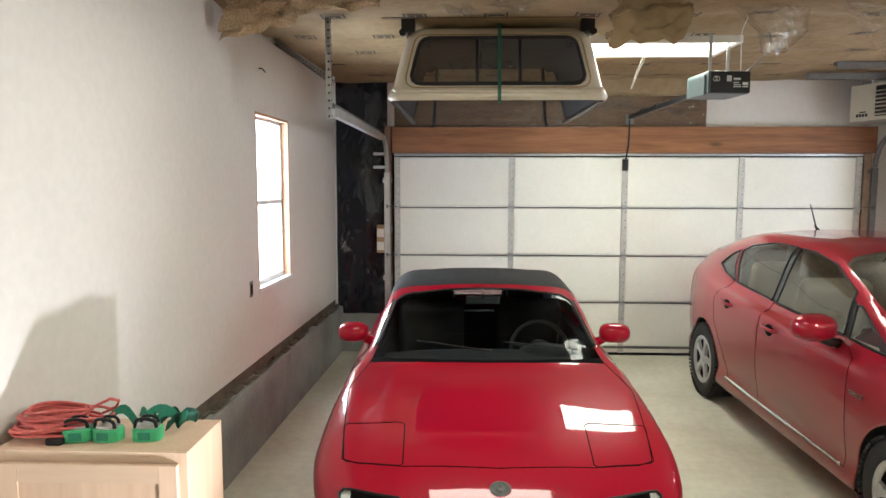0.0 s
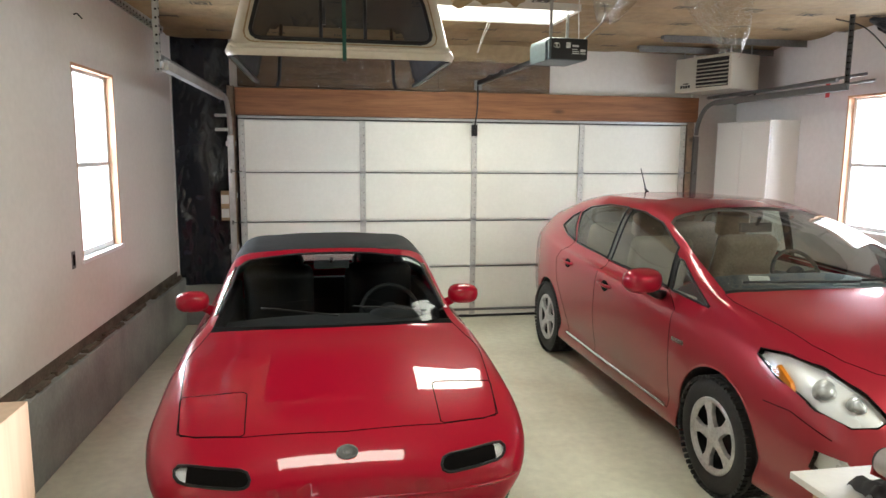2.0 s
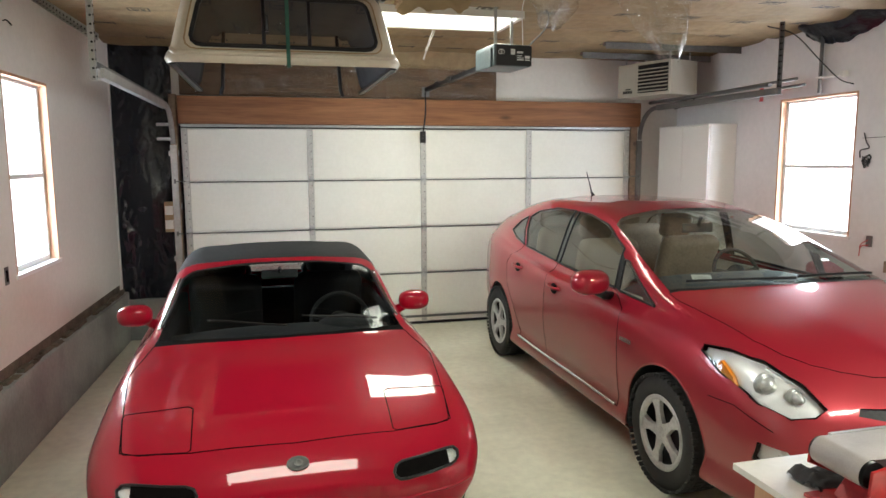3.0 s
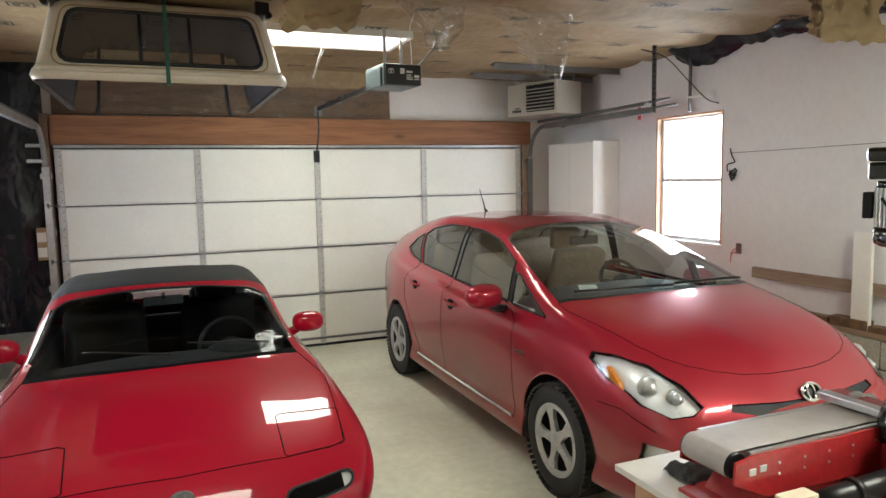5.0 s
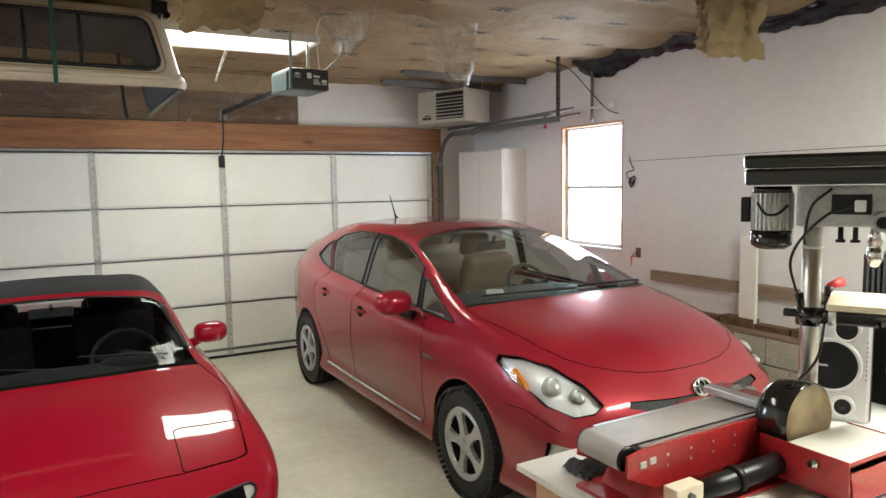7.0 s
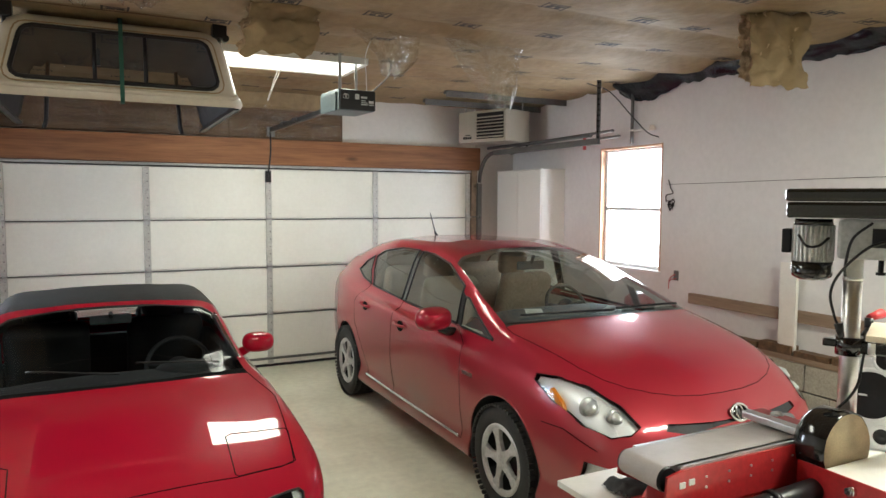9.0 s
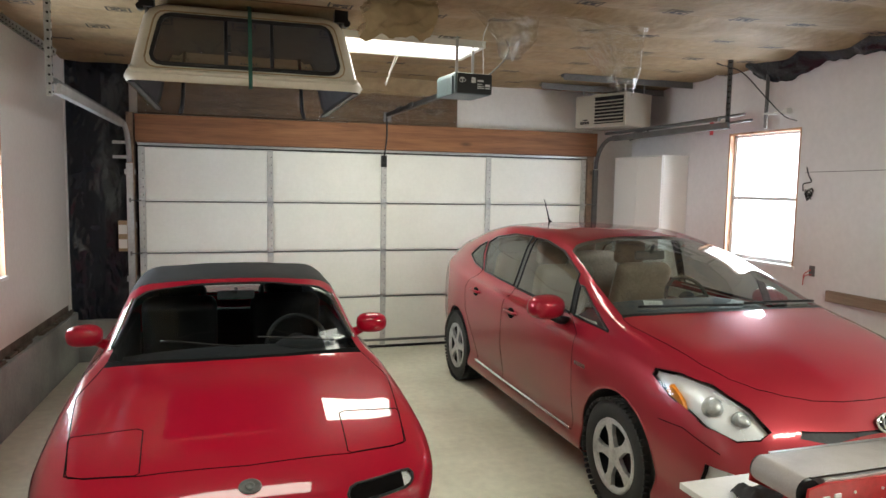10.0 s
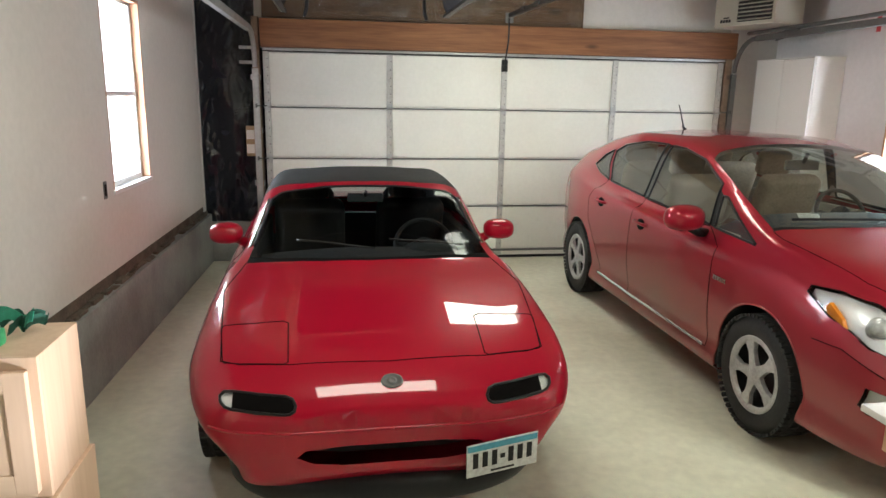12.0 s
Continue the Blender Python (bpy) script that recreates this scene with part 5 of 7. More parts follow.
BELTGREY = material("worn sanding belt", (0.46, 0.42, 0.41), 0.36, colour2=(0.28, 0.245, 0.23), scale=7, amount=0.6, fine=220, fine_amount=0.1, bump=0.12, bump_scale=400)
DISCTAN = material("worn sanding disc", (0.66, 0.52, 0.32), 0.8, colour2=(0.32, 0.25, 0.17), scale=9, amount=0.7, fine=220, fine_amount=0.2, bump=0.3)
WHITEBOARD = material("white melamine", (0.80, 0.78, 0.74), 0.35, colour2=(0.66, 0.62, 0.56), scale=5, amount=0.4, fine_amount=0.05, bump=0.02)
SPKSILVER = material("silver speaker plastic", (0.74, 0.76, 0.77), 0.3, 0.05, amount=0.08, fine_amount=0.04, bump=0.01)
MOTORGREY = material("cast aluminium", (0.78, 0.78, 0.78), 0.35, 0.3, bump=0.08)
HEADGREY = material("pale grey enamel", (0.55, 0.56, 0.57), 0.35, 0.0, bump=0.03)
OPENERBLUE = material("grey blue steel", (0.11, 0.15, 0.17), 0.4, 0.3, bump=0.03)
DIFFUSER = glow("troffer diffuser", (1.0, 0.97, 0.88), 3.2)
CARDBOARD = material("cardboard", (0.42, 0.29, 0.17), 0.8, bump=0.1)
GRIPRED = material("red plastic grip", (0.62, 0.05, 0.06), 0.4, bump=0)


# troffers
def troffer(x, y):
    t = thing("troffer", "flush white fluorescent ceiling light, lit", "ceiling light", "ceiling lights")
    part("diffuser", Build().box(x - 0.575, x + 0.575, y - 0.275, y + 0.275, CEIL - 0.03, CEIL - 0.022), DIFFUSER, t, "glowing prismatic diffuser")
    b = Build()
    for x0, x1, y0, y1 in ((-0.61, 0.61, -0.305, -0.275), (-0.61, 0.61, 0.275, 0.305), (-0.61, -0.575, -0.275, 0.275), (0.575, 0.61, -0.275, 0.275)):
        b.box(x + x0, x + x1, y + y0, y + y1, CEIL - 0.04, CEIL + 0.03, 0.003)
    part("frame", b, WHITEMETAL, t)
    return t


# the unseen fill lamp gets a troffer body as well
for tx, ty in TROFFERS:
    troffer(tx, ty)


# the truck cap hung from the ceiling
def truck_cap():
    c = thing("truck_cap", "aged white fibreglass pickup cap with sliding window, hung from ceiling", "truck cap")
    # cross-section widths: bottom and top; front wall leans back
    yf, yb, zb, zt = -2.72, -0.87, 2.425, 2.90
    cx = 0.975

    def rim(z, inset):
        t = (z - zb) / (zt - zb)
        hw = 0.72 - 0.115 * t ** 1.2 - inset
        return hw, yf + 0.10 * t + inset, yb - 0.05 * t - inset

    b = Build()
    rings = []
    lev = [(zb - 0.03, 0.0), (zb, -0.012), (zb + 0.035, -0.006), (zb + 0.06, 0.008), (zb + 0.25, 0.008), (zt - 0.09, 0.006), (zt - 0.04, 0.022), (zt - 0.012, 0.055), (zt, 0.11)]
    for z, ins in lev:
        hw, y0, y1 = rim(max(z, zb), ins)
        r = 0.10
        ring = []
        for sx, sy, a0 in ((1, 0, -90), (1, 1, 0), (-1, 1, 90), (-1, 0, 180)):
            px, py = cx + sx * (hw - r), (y1 - r if sy else y0 + r)
            for q in range(6):
                a = radians(a0 + 18 * q)
                ring.append(b.bm.verts.new((px + r * math.cos(a), py + r * math.sin(a), z)))
        rings.append(ring)
    for a, d in zip(rings, rings[1:]):
        n = len(a)
        for q in range(n):
            b.bm.faces.new((a[q], a[(q + 1) % n], d[(q + 1) % n], d[q])).smooth = True
    b.bm.faces.new(rings[-1])
    bmesh.ops.recalc_face_normals(b.bm, faces=b.bm.faces[:])
    # cut the front window opening
    sk = Skin()
    sk.bm = b.bm
    half = [(0.50, 2.505), (0.535, 2.511), (0.560, 2.530), (0.568, 2.560), (0.555, 2.62), (0.522, 2.755), (0.508, 2.785), (0.485, 2.803), (0.455, 2.810)]
    win = [(cx + x, z) for x, z in half] + [(cx - x, z) for x, z in half[::-1]]
    sk.tree = BVHTree.FromBMesh(sk.bm)
    got = sk.take((0, 2), win, lambda p: p.y < -2.4, False)
    glass = got[0]
    bmesh.ops.delete(sk.bm, geom=[f for f in sk.bm.faces if f.calc_center_median().y > yb - 0.12 and f.calc_center_median().z < zt - 0.02 and abs(f.normal.y) > 0.5], context="FACES")
    # inner copy of the shell, near-black to stand for the shade under the cap
    inner = shrunk(sk.bm, 0.012)
    lin = part("lining", inner, CABINDARK, c, "dark inner skin")
    part("shell", sk.bm, SHELLWHITE, c, "aged white moulded shell")
    g = part("window_glass", glass, clear("smoked cap glass", (0.46, 0.49, 0.49), 0.02, 0.15), c, "smoked sliding window")
    g.visible_shadow = False
    b = Build()
    line = []
    for x, z in win:
        p, n = sk.on((0, 2), x, z, -1)
        line.append(p + n * 0.003)
    b.tube(line, 0.014, 8, closed=True)
    for x in (cx - 0.135, cx + 0.145):
        p0, _ = sk.on((0, 2), x, 2.515, -1)
        p1, _ = sk.on((0, 2), x, 2.80, -1)
        b.cyl(p0, p1, 0.012, n=8)
    part("window_frame", b, BLACKPLASTIC, c, "black rubber window frame")
    b = Build()
    b.box(cx - 0.125, cx - 0.105, -2.70, -2.66, 2.60, 2.70, 0.004)
    part("latch", b, BLACKPLASTIC, c)
    b = Build()
    lip = []
    for x, z in ((cx - 0.685, 2.47), (cx - 0.66, 2.455), (cx, 2.452), (cx + 0.66, 2.455), (cx + 0.685, 2.47)):
        lip.append((x, yf - 0.002, z))
    b.tube(lip, 0.016, 10)
    part("moulded_lip", b, SHELLWHITE, c)
    # a grimy moulded groove round the window
    b = Build()
    groove = []
    for x, z in win:
        p, n = sk.on((0, 2), cx + (x - cx) * 1.07, 2.655 + (z - 2.655) * 1.17, -1)
        if p:
            groove.append(p + n * 0.001)
    b.tube(groove, 0.005, 6, closed=True)
    part("moulded_groove", b, CARDBOARD, c, "grimy tan groove round the window")
    # black rails along the open bottom
    for sx in (-1, 1):
        b = Build().box(cx + sx * 0.67, cx + sx * 0.705, yf + 0.06, yb - 0.05, zb - 0.035, zb - 0.012, 0.004)
        part("bottom_rail", b, BLACKPLASTIC, c, "dark bottom flange")
    return c


truck_cap()
for sx in (-1, 1):
    h = thing("hoist_bracket", "black steel bracket holding the truck cap to the ceiling", "bracket", "hoist brackets")
    b = Build().box(0.975 + sx * 0.60 - 0.045, 0.975 + sx * 0.60 + 0.045, -2.60, -2.52, 2.86, 2.96, 0.006)
    b.cyl((0.975 + sx * 0.64, -2.60, 2.86), (0.975 + sx * 0.64, -2.52, 2.86), 0.02, n=12)
    part("bracket", b, BLACKPLASTIC, h)
    b = Build().cyl((0.975 + sx * 0.60, -2.56, 2.80), (0.975 + sx * 0.60, -2.56, 2.88), 0.012, n=8)
    part("bolt", b, GREYSTEEL, h)
    h2 = thing("hanging_bar", "dark steel bar hanging beside the truck cap", "steel bar", "hanging bars")
    b = Build().tube([(0.975 + sx * 0.52, -0.99, 2.36), (0.975 + sx * 0.50, -0.99, 2.42), (0.975 + sx * 0.47, -1.0, 2.94)], 0.016, 8)
    part("bar", b, BLACKPLASTIC, h2)
b = Build()
b.ribbon([(0.985, -2.52, 2.93), (0.985, -2.60, 2.905), (0.985, -2.665, 2.86), (0.985, -2.715, 2.55), (0.985, -2.745, 2.41), (0.985, -2.735, 2.385), (0.985, -2.70, 2.38)], (1, 0, 0), 0.024, 0.004)
solid("tie_down_strap", b, GREENDARK, "dark green webbing strap round the truck cap", "strap")
b = Build().box(0.2, 1.75, -2.62, -2.48, 2.945, 2.985, 0.004)
setting("cap_support_board", b, PLYDARK, "dark boards on the ceiling above the cap")


# garage door opener with rail, arm and hangers
def opener():
    o = thing("door_opener", "grey and black garage door opener on a ceiling rail", "door opener")
    m = Matrix.Translation((2.62, -2.30, 0)) @ Matrix.Rotation(radians(5), 4, "Z")
    part("housing", Build().box(-0.15, 0.15, 0.0, 0.36, 2.485, 2.645, 0.012, m=m), OPENERBLUE, o, "grey blue steel housing")
    part("rear_panel", Build().box(-0.135, 0.152, -0.012, 0.0, 2.49, 2.64, 0.006, m=m), BLACKPLASTIC, o, "black rear panel")
    part("light_cover", Build().box(-0.165, -0.15, 0.03, 0.33, 2.48, 2.62, 0.006, m=m), OPENERBLUE, o, "grey lamp cover")
    b = Build()
    for x0, z0, w, h in ((-0.11, 2.60, 0.03, 0.006), (0.03, 2.53, 0.055, 0.008), (0.03, 2.545, 0.055, 0.006), (0.03, 2.56, 0.04, 0.006), (0.095, 2.53, 0.04, 0.008), (0.095, 2.545, 0.04, 0.02), (-0.02, 2.57, 0.035, 0.04), (0.03, 2.58, 0.05, 0.015)):
        b.box(x0, x0 + w, -0.0135, -0.012, z0, z0 + h, m=m)
    for x0 in (-0.105, -0.085):
        b.tube([m @ Vector((x0 + 0.014 * math.cos(q * math.tau / 16), -0.0135, 2.585 + 0.014 * math.sin(q * math.tau / 16))) for q in range(16)], 0.002, 5, closed=True)
    part("panel_marks", b, PLATEWHITE, o, "pale printed marks")["kind"] = "stuff"
    b = Build()
    b.box(-0.02, 0.02, -0.02, 2.0, -0.02, 0.02, 0.003, m=Matrix.Translation((2.60, -1.98, 2.565)) @ Matrix.Rotation(radians(4.0), 4, "Z") @ Matrix.Rotation(radians(-1.0), 4, "X"))
    part("rail", b, BLACKPLASTIC, o, "dark steel drive rail")
    b = Build().box(2.42, 2.50, -0.06, -0.036, 2.46, 2.56, 0.004)
    part("header_bracket", b, GREYSTEEL, o)
    for x, y0, y1 in ((2.475, -0.55, -0.38), (2.49, -0.95, -0.80)):
        part("trolley", Build().box(x, x + 0.045, y0, y1, 2.537, 2.573, 0.004), BLACKPLASTIC, o)
    b = Build().tube([(2.445, -0.10, 2.50), (2.445, -0.10, 2.30), (2.43, -0.09, 2.15), (2.42, -0.05, 2.02)], 0.008, 8)
    b.box(2.40, 2.46, -0.05, -0.012, 1.98, 2.10, 0.004)
    part("door_arm", b, BLACKPLASTIC, o, "door arm and bracket")
    for dx, y in ((-0.12, -2.26), (0.10, -2.0)):
        b = Build().box(2.62 + dx - 0.012, 2.62 + dx + 0.012, y, y + 0.003, 2.64, 2.95)
        part("hanger_strap", b, GALV, o, "punched steel hanger strap")
    return o


opener()
for dx in (0.0, 0.02):
    b = Build().tube([(2.12 + dx, -1.98, 2.90), (2.10 + dx, -1.95, 2.80), (2.07 + dx * 0.6, -1.9, 2.70), (2.04 + dx * 0.3, -1.85, 2.58)], 0.0022, 6)
    solid("light_pull_cord", b, PLATEWHITE, "pale thin pull cord hanging below the light", "cord", "pull cords")
b = Build()
b.tube([(2.85, -2.3, 2.95), (2.90, -2.3, 2.86), (2.87, -2.3, 2.76), (2.78, -2.2, 2.65)], 0.006, 6)
solid("opener_power_cord", b, GREYSTEEL, "grey power cord looping to the opener", "cord")
b = Build()
b.tube([(2.62, -2.6, 2.95), (2.60, -2.55, 2.85), (2.66, -2.4, 2.72), (2.70, -2.3, 2.645)], 0.003, 6)
solid("opener_wire", b, PLATEWHITE, "thin white wire to the opener", "wire")


# unit heater in the corner
def heater():
    h = thing("unit_heater", "beige louvred unit heater hung in the ceiling corner", "heater", at=(4.86, -0.84, 0))
    h.rotation_euler = (0, 0, radians(20))
    # local: louvred front faces -x, its end faces -y
    part("cabinet", Build().box(0.0, 0.44, 0.0, 0.70, 2.465, 2.82, 0.008), HEATERBEIGE, h, "beige steel cabinet")
    part("louvre_recess", Build().box(-0.004, 0.0, 0.03, 0.42, 2.50, 2.79), BLACKPLASTIC, h)
    for i in range(7):
        b = Build().box(-0.03, 0.012, 0.03, 0.42, -0.003, 0.003, m=Matrix.Translation((0, 0, 2.525 + i * 0.037)) @ Matrix.Rotation(radians(-25), 4, "Y"))
        part("louvre", b, HEATERBEIGE, h)
    b = Build()
    for i in range(4):
        b.box(-0.003, 0.0, 0.50 + i * 0.033, 0.525 + i * 0.033, 2.505, 2.535)
    b.box(-0.003, 0.0, 0.52, 0.59, 2.545, 2.557)
    part("name_bars", b, BLACKPLASTIC, h, "dark lettering bars")
    for x, y in ((0.06, 0.06), (0.38, 0.06), (0.06, 0.64), (0.38, 0.64)):
        b = Build().cyl((x, y, 2.79), (x, y, 2.96), 0.008, n=8).box(x - 0.03, x + 0.03, y - 0.02, y + 0.02, 2.80, 2.812)
        part("hanger_rod", b, GALV, h)
    b = Build().tube([(0.44, 0.15, 2.56), (0.49, 0.15, 2.56), (0.53, 0.12, 2.52), (0.54, 0.10, 2.40)], 0.012, 8)
    part("gas_pipe", b, BLACKPLASTIC, h, "black gas pipe")
    return h


heater()
for y, z in ((-0.55, 2.86), (-1.05, 2.88)):
    b = Build().box(4.0, 5.5, y - 0.03, y + 0.03, z, z + 0.035, 0.003).box(4.0, 5.5, y - 0.03, y - 0.025, z - 0.03, z)
    solid("heater_support_rail", b, GREYSTEEL, "grey steel channel under the ceiling carrying the heater", "steel channel", "heater rails")
for z, y1, r in ((2.47, -2.05, 0.014), (2.41, -2.15, 0.012)):
    b = Build().tube([(5.30, -0.25, z - 0.05), (5.32, -0.45, z - 0.02), (5.33, -0.8, z), (5.34, y1, z + 0.02)], r, 8)
    solid("conduit", b, GREYSTEEL, "grey steel conduit along the wall", "conduit", "conduits")
b = Build().tube([(5.48, -2.16, 2.36), (5.48, -2.16, 2.92)], 0.016, 8)
solid("conduit", b, GREYSTEEL, "vertical grey conduit above the window", "conduit", "conduits")
b = Build().box(5.45, 5.53, -2.42, -2.14, 2.48, 2.495, 0.003).box(5.44, 5.50, -2.44, -2.41, 2.465, 2.515, 0.004)
solid("shelf_bracket", b, WHITEMETAL, "small white metal bracket on the wall", "bracket")
b = Build().tube([(5.05, -2.0, 2.93), (5.2, -2.15, 2.84), (5.35, -2.28, 2.62), (5.45, -2.4, 2.45), (5.50, -2.5, 2.40)], 0.005, 6)
solid("loose_wire", b, BLACKPLASTIC, "thin black wire drooping from the ceiling", "wire")
b = Build().ribbon([(5.345, -1.60, 2.475), (5.345, -1.61, 2.40), (5.35, -1.60, 2.33)], (0, 1, 0), 0.05, 0.003)
solid("flag_ribbon", b, GRIPRED, "red plastic flag hung on a rail", "ribbon")


# wall cabinet in the corner
def tall_cabinet():
    c = thing("tall_cabinet", "tall white two-door cabinet in the garage corner", "cabinet")
    part("carcass", Build().box(5.215, 5.525, -1.04, -0.12, 0.0, 2.14, 0.004), WHITEMETAL, c, "white carcass")
    for y0, y1 in ((-1.037, -0.583), (-0.577, -0.123)):
        d = part("cabinet_door", Build().box(5.195, 5.213, y0, y1, 0.08, 2.135, 0.003), WHITEMETAL, c)
        yk = y1 - 0.03 if y0 < -0.9 else y0 + 0.03
        part("knob", Build().cyl((5.175, yk, 1.1), (5.195, yk, 1.1), 0.012, n=12), CHROME, d, "small knob")
    part("top_board", Build().box(5.19, 5.528, -1.045, -0.115, 2.14, 2.155, 0.003), WHITEMETAL, c)
    return c


tall_cabinet()

# things on the right wall
b = Build().tube([(5.515, -2.66 - 0.05 * math.cos(q * 0.9) * (1 - q / 60), 1.80 - q * 0.0015 + 0.03 * math.sin(q * 1.3)) for q in range(40)], 0.0035, 6)
b.tube([(5.52, -2.62, 2.0), (5.515, -2.65, 1.93), (5.515, -2.68, 1.88), (5.515, -2.60, 1.86), (5.515, -2.60, 1.80)], 0.005, 6)
solid("coiled_cable", b, BLACKPLASTIC, "loose black cable coiled on the wall", "cable")
b = Build().box(5.522, 5.532, -2.765, -2.71, 1.085, 1.175, 0.003)
o = solid("outlet_box", b, GREYSTEEL, "open grey electrical box in the drywall", "outlet box")
b = Build().tube([(5.525, -2.73, 1.14), (5.50, -2.71, 1.12), (5.50, -2.68, 1.09), (5.52, -2.66, 1.05)], 0.004, 6)
b.tube([(5.525, -2.74, 1.10), (5.50, -2.70, 1.09), (5.51, -2.67, 1.06), (5.52, -2.655, 1.0)], 0.004, 6)
solid("loose_red_wire", b, GRIPRED, "red wires sticking out of an electrical box", "wire")
b = Build().box(5.49, 5.53, -7.5, -2.92, 0.905, 0.995, 0.004)
solid("ledger_board", b, OLDWOOD, "weathered wooden ledger board fixed along the wall", "board")
b = Build().box(5.46, 5.49, -3.99, -3.85, 0.57, 1.35, 0.003)
post = thing("wall_post", "upright pale board screwed to the wall", "board")
part("board", b, WHITEBOARD, post)
b = Build()
for y in (-3.95, -3.89):
    b.cyl((5.455, y, 0.62), (5.46, y, 0.62), 0.008, n=8)
part("screw", b, GREYSTEEL, post)
for y0, y1, z in ((-2.7, -4.8, 0.70),):
    b = Build()
    rng = random.Random(9)
    for i in range(7):
        y = -2.8 - i * 0.3
        b.box(5.44, 5.60, y - 0.28, y, 0.655 + 0.0, 0.70 + rng.uniform(0, 0.03), 0.004)
    setting("sill_blocking", b, PLYDARK, "dark wood blocking along the sill")
b = Build().tube([(5.526, -2.6, 1.96), (5.526, -3.2, 1.965), (5.526, -4.0, 1.975), (5.526, -5.6, 1.985)], 0.0018, 6)
solid("drywall_seam", b, DARKGAP, "dark open seam between wall sheets", "seam", kind="structure")

# left wall bits
b = Build().box(0.0, 0.003, -2.66, -2.60, 1.06, 1.17, 0.001, m=LM).box(0.003, 0.006, -2.645, -2.615, 1.08, 1.15, m=LM, mi=1)
solid("outlet_box", b, [GREYSTEEL, DARKGAP], "open electrical box in the drywall", "outlet box")
b = Build().tube([LM @ Vector((0.002, -2.36, 2.66)), LM @ Vector((0.012, -2.33, 2.67)), LM @ Vector((0.012, -2.26, 2.655)), LM @ Vector((0.002, -2.22, 2.66))], 0.004, 6)
solid("wire_stub", b, DARKGAP, "short dark wire poking out of the wall", "wire")
b = Build().box(-0.19, -0.10, -0.02, 0.05, 1.10, 1.40, 0.004)
b.box(-0.185, -0.11, -0.03, -0.02, 1.13, 1.22, 0.002, mi=1).box(-0.185, -0.11, -0.03, -0.02, 1.27, 1.36, 0.002, mi=1)
solid("junction_box", b, [CARDBOARD, WHITEMETAL], "tan electrical box beside the door track", "junction box")
for z in (2.0, 2.14):
    b = Build().box(-0.22, -0.07, -0.03, 0.0, z, z + 0.03, 0.003)
    solid("track_bracket", b, GALV, "short galvanised bracket on the door jamb", "bracket", "track brackets")
b = Build().box(-0.10, -0.035, -0.005, 0.17, 0.0, 2.45, 0.003)
setting("door_jamb", b, OLDWOOD, "wooden door jamb")
b = Build().box(4.90, 4.98, 0.0, 0.17, 0.0, 2.17, 0.003)
setting("door_jamb_east", b, OLDWOOD, "wooden door jamb")
b = Build().box(-0.662, -0.636, 0.05, 0.10, 0.5, 2.95, 0.003)
setting("drywall_edge", b, WHITEMETAL, "ragged drywall edge in the corner")


# hanging insulation and film
def batt(name, pts, side, width, seed, label, paper=True):
    """A torn piece of insulation drooping along pts."""
    o = thing(name, label, "insulation", "hanging insulation")
    side = Vector(side).normalized()
    P = [Vector(p) for p in pts]

    def at(u):
        f = u * (len(P) - 1)
        i = min(int(f), len(P) - 2)
        return P[i].lerp(P[i + 1], f - i)

    def fn(off, k):
        def g(u, v):
            w = width * (1 - 0.35 * u * abs(noise.noise((u * 3, seed, v * 2))))
            p = at(u) + side * ((v - 0.5) * w)
            nv = Vector((noise.noise((u * 4, v * 4, seed)), noise.noise((u * 4, v * 4, seed + 9)), noise.noise((u * 5, v * 5, seed + 5))))
            fine = Vector((noise.noise((u * 16, v * 16, seed)), noise.noise((u * 16, v * 16, seed + 9)), noise.noise((u * 14, v * 17, seed + 5))))
            return p + nv * 0.045 + fine * k + Vector(off)
        return g

    b = Build().sheet(40, 24, fn((0, -0.012, -0.008), 0.008))
    part("paper_facing" if paper else "wool_face", b, KRAFT if paper else FIBRE, o, "brown kraft facing" if paper else "")
    # the wool behind the paper, closed and lumpy
    b = Build().sheet(40, 24, fn((0, 0.02, 0.02), 0.03))
    b.sheet(40, 24, fn((0, 0.07, 0.05), 0.035))
    part("wool", b, FIBRE, o, "loose yellow fibreglass wool")
    return o


batt("hanging_insulation", [(-0.40, -3.20, 2.99), (-0.43, -3.23, 2.87), (-0.46, -3.20, 2.74)], (1, 0.1, 0.25), 0.46, 1.0, "torn fibreglass batt sagging at the wall corner", False)
batt("hanging_insulation", [(0.0, -3.25, 3.0), (0.0, -3.27, 2.92), (0.02, -3.25, 2.85)], (1, 0.1, 0.1), 0.5, 3.0, "crumpled fibreglass batt sagging from the ceiling", False)
batt("hanging_insulation", [(1.86, -3.20, 2.99), (1.85, -3.23, 2.84), (1.80, -3.20, 2.67)], (1, 0.05, 0.1), 0.44, 5.0, "kraft-faced batt drooping from the ceiling")
batt("hanging_insulation", [(4.52, -4.46, 2.95), (4.52, -4.48, 2.80), (4.51, -4.49, 2.64), (4.49, -4.51, 2.50)], (1, -0.35, 0), 0.38, 7.0, "torn kraft-faced batt hanging down by the wall")


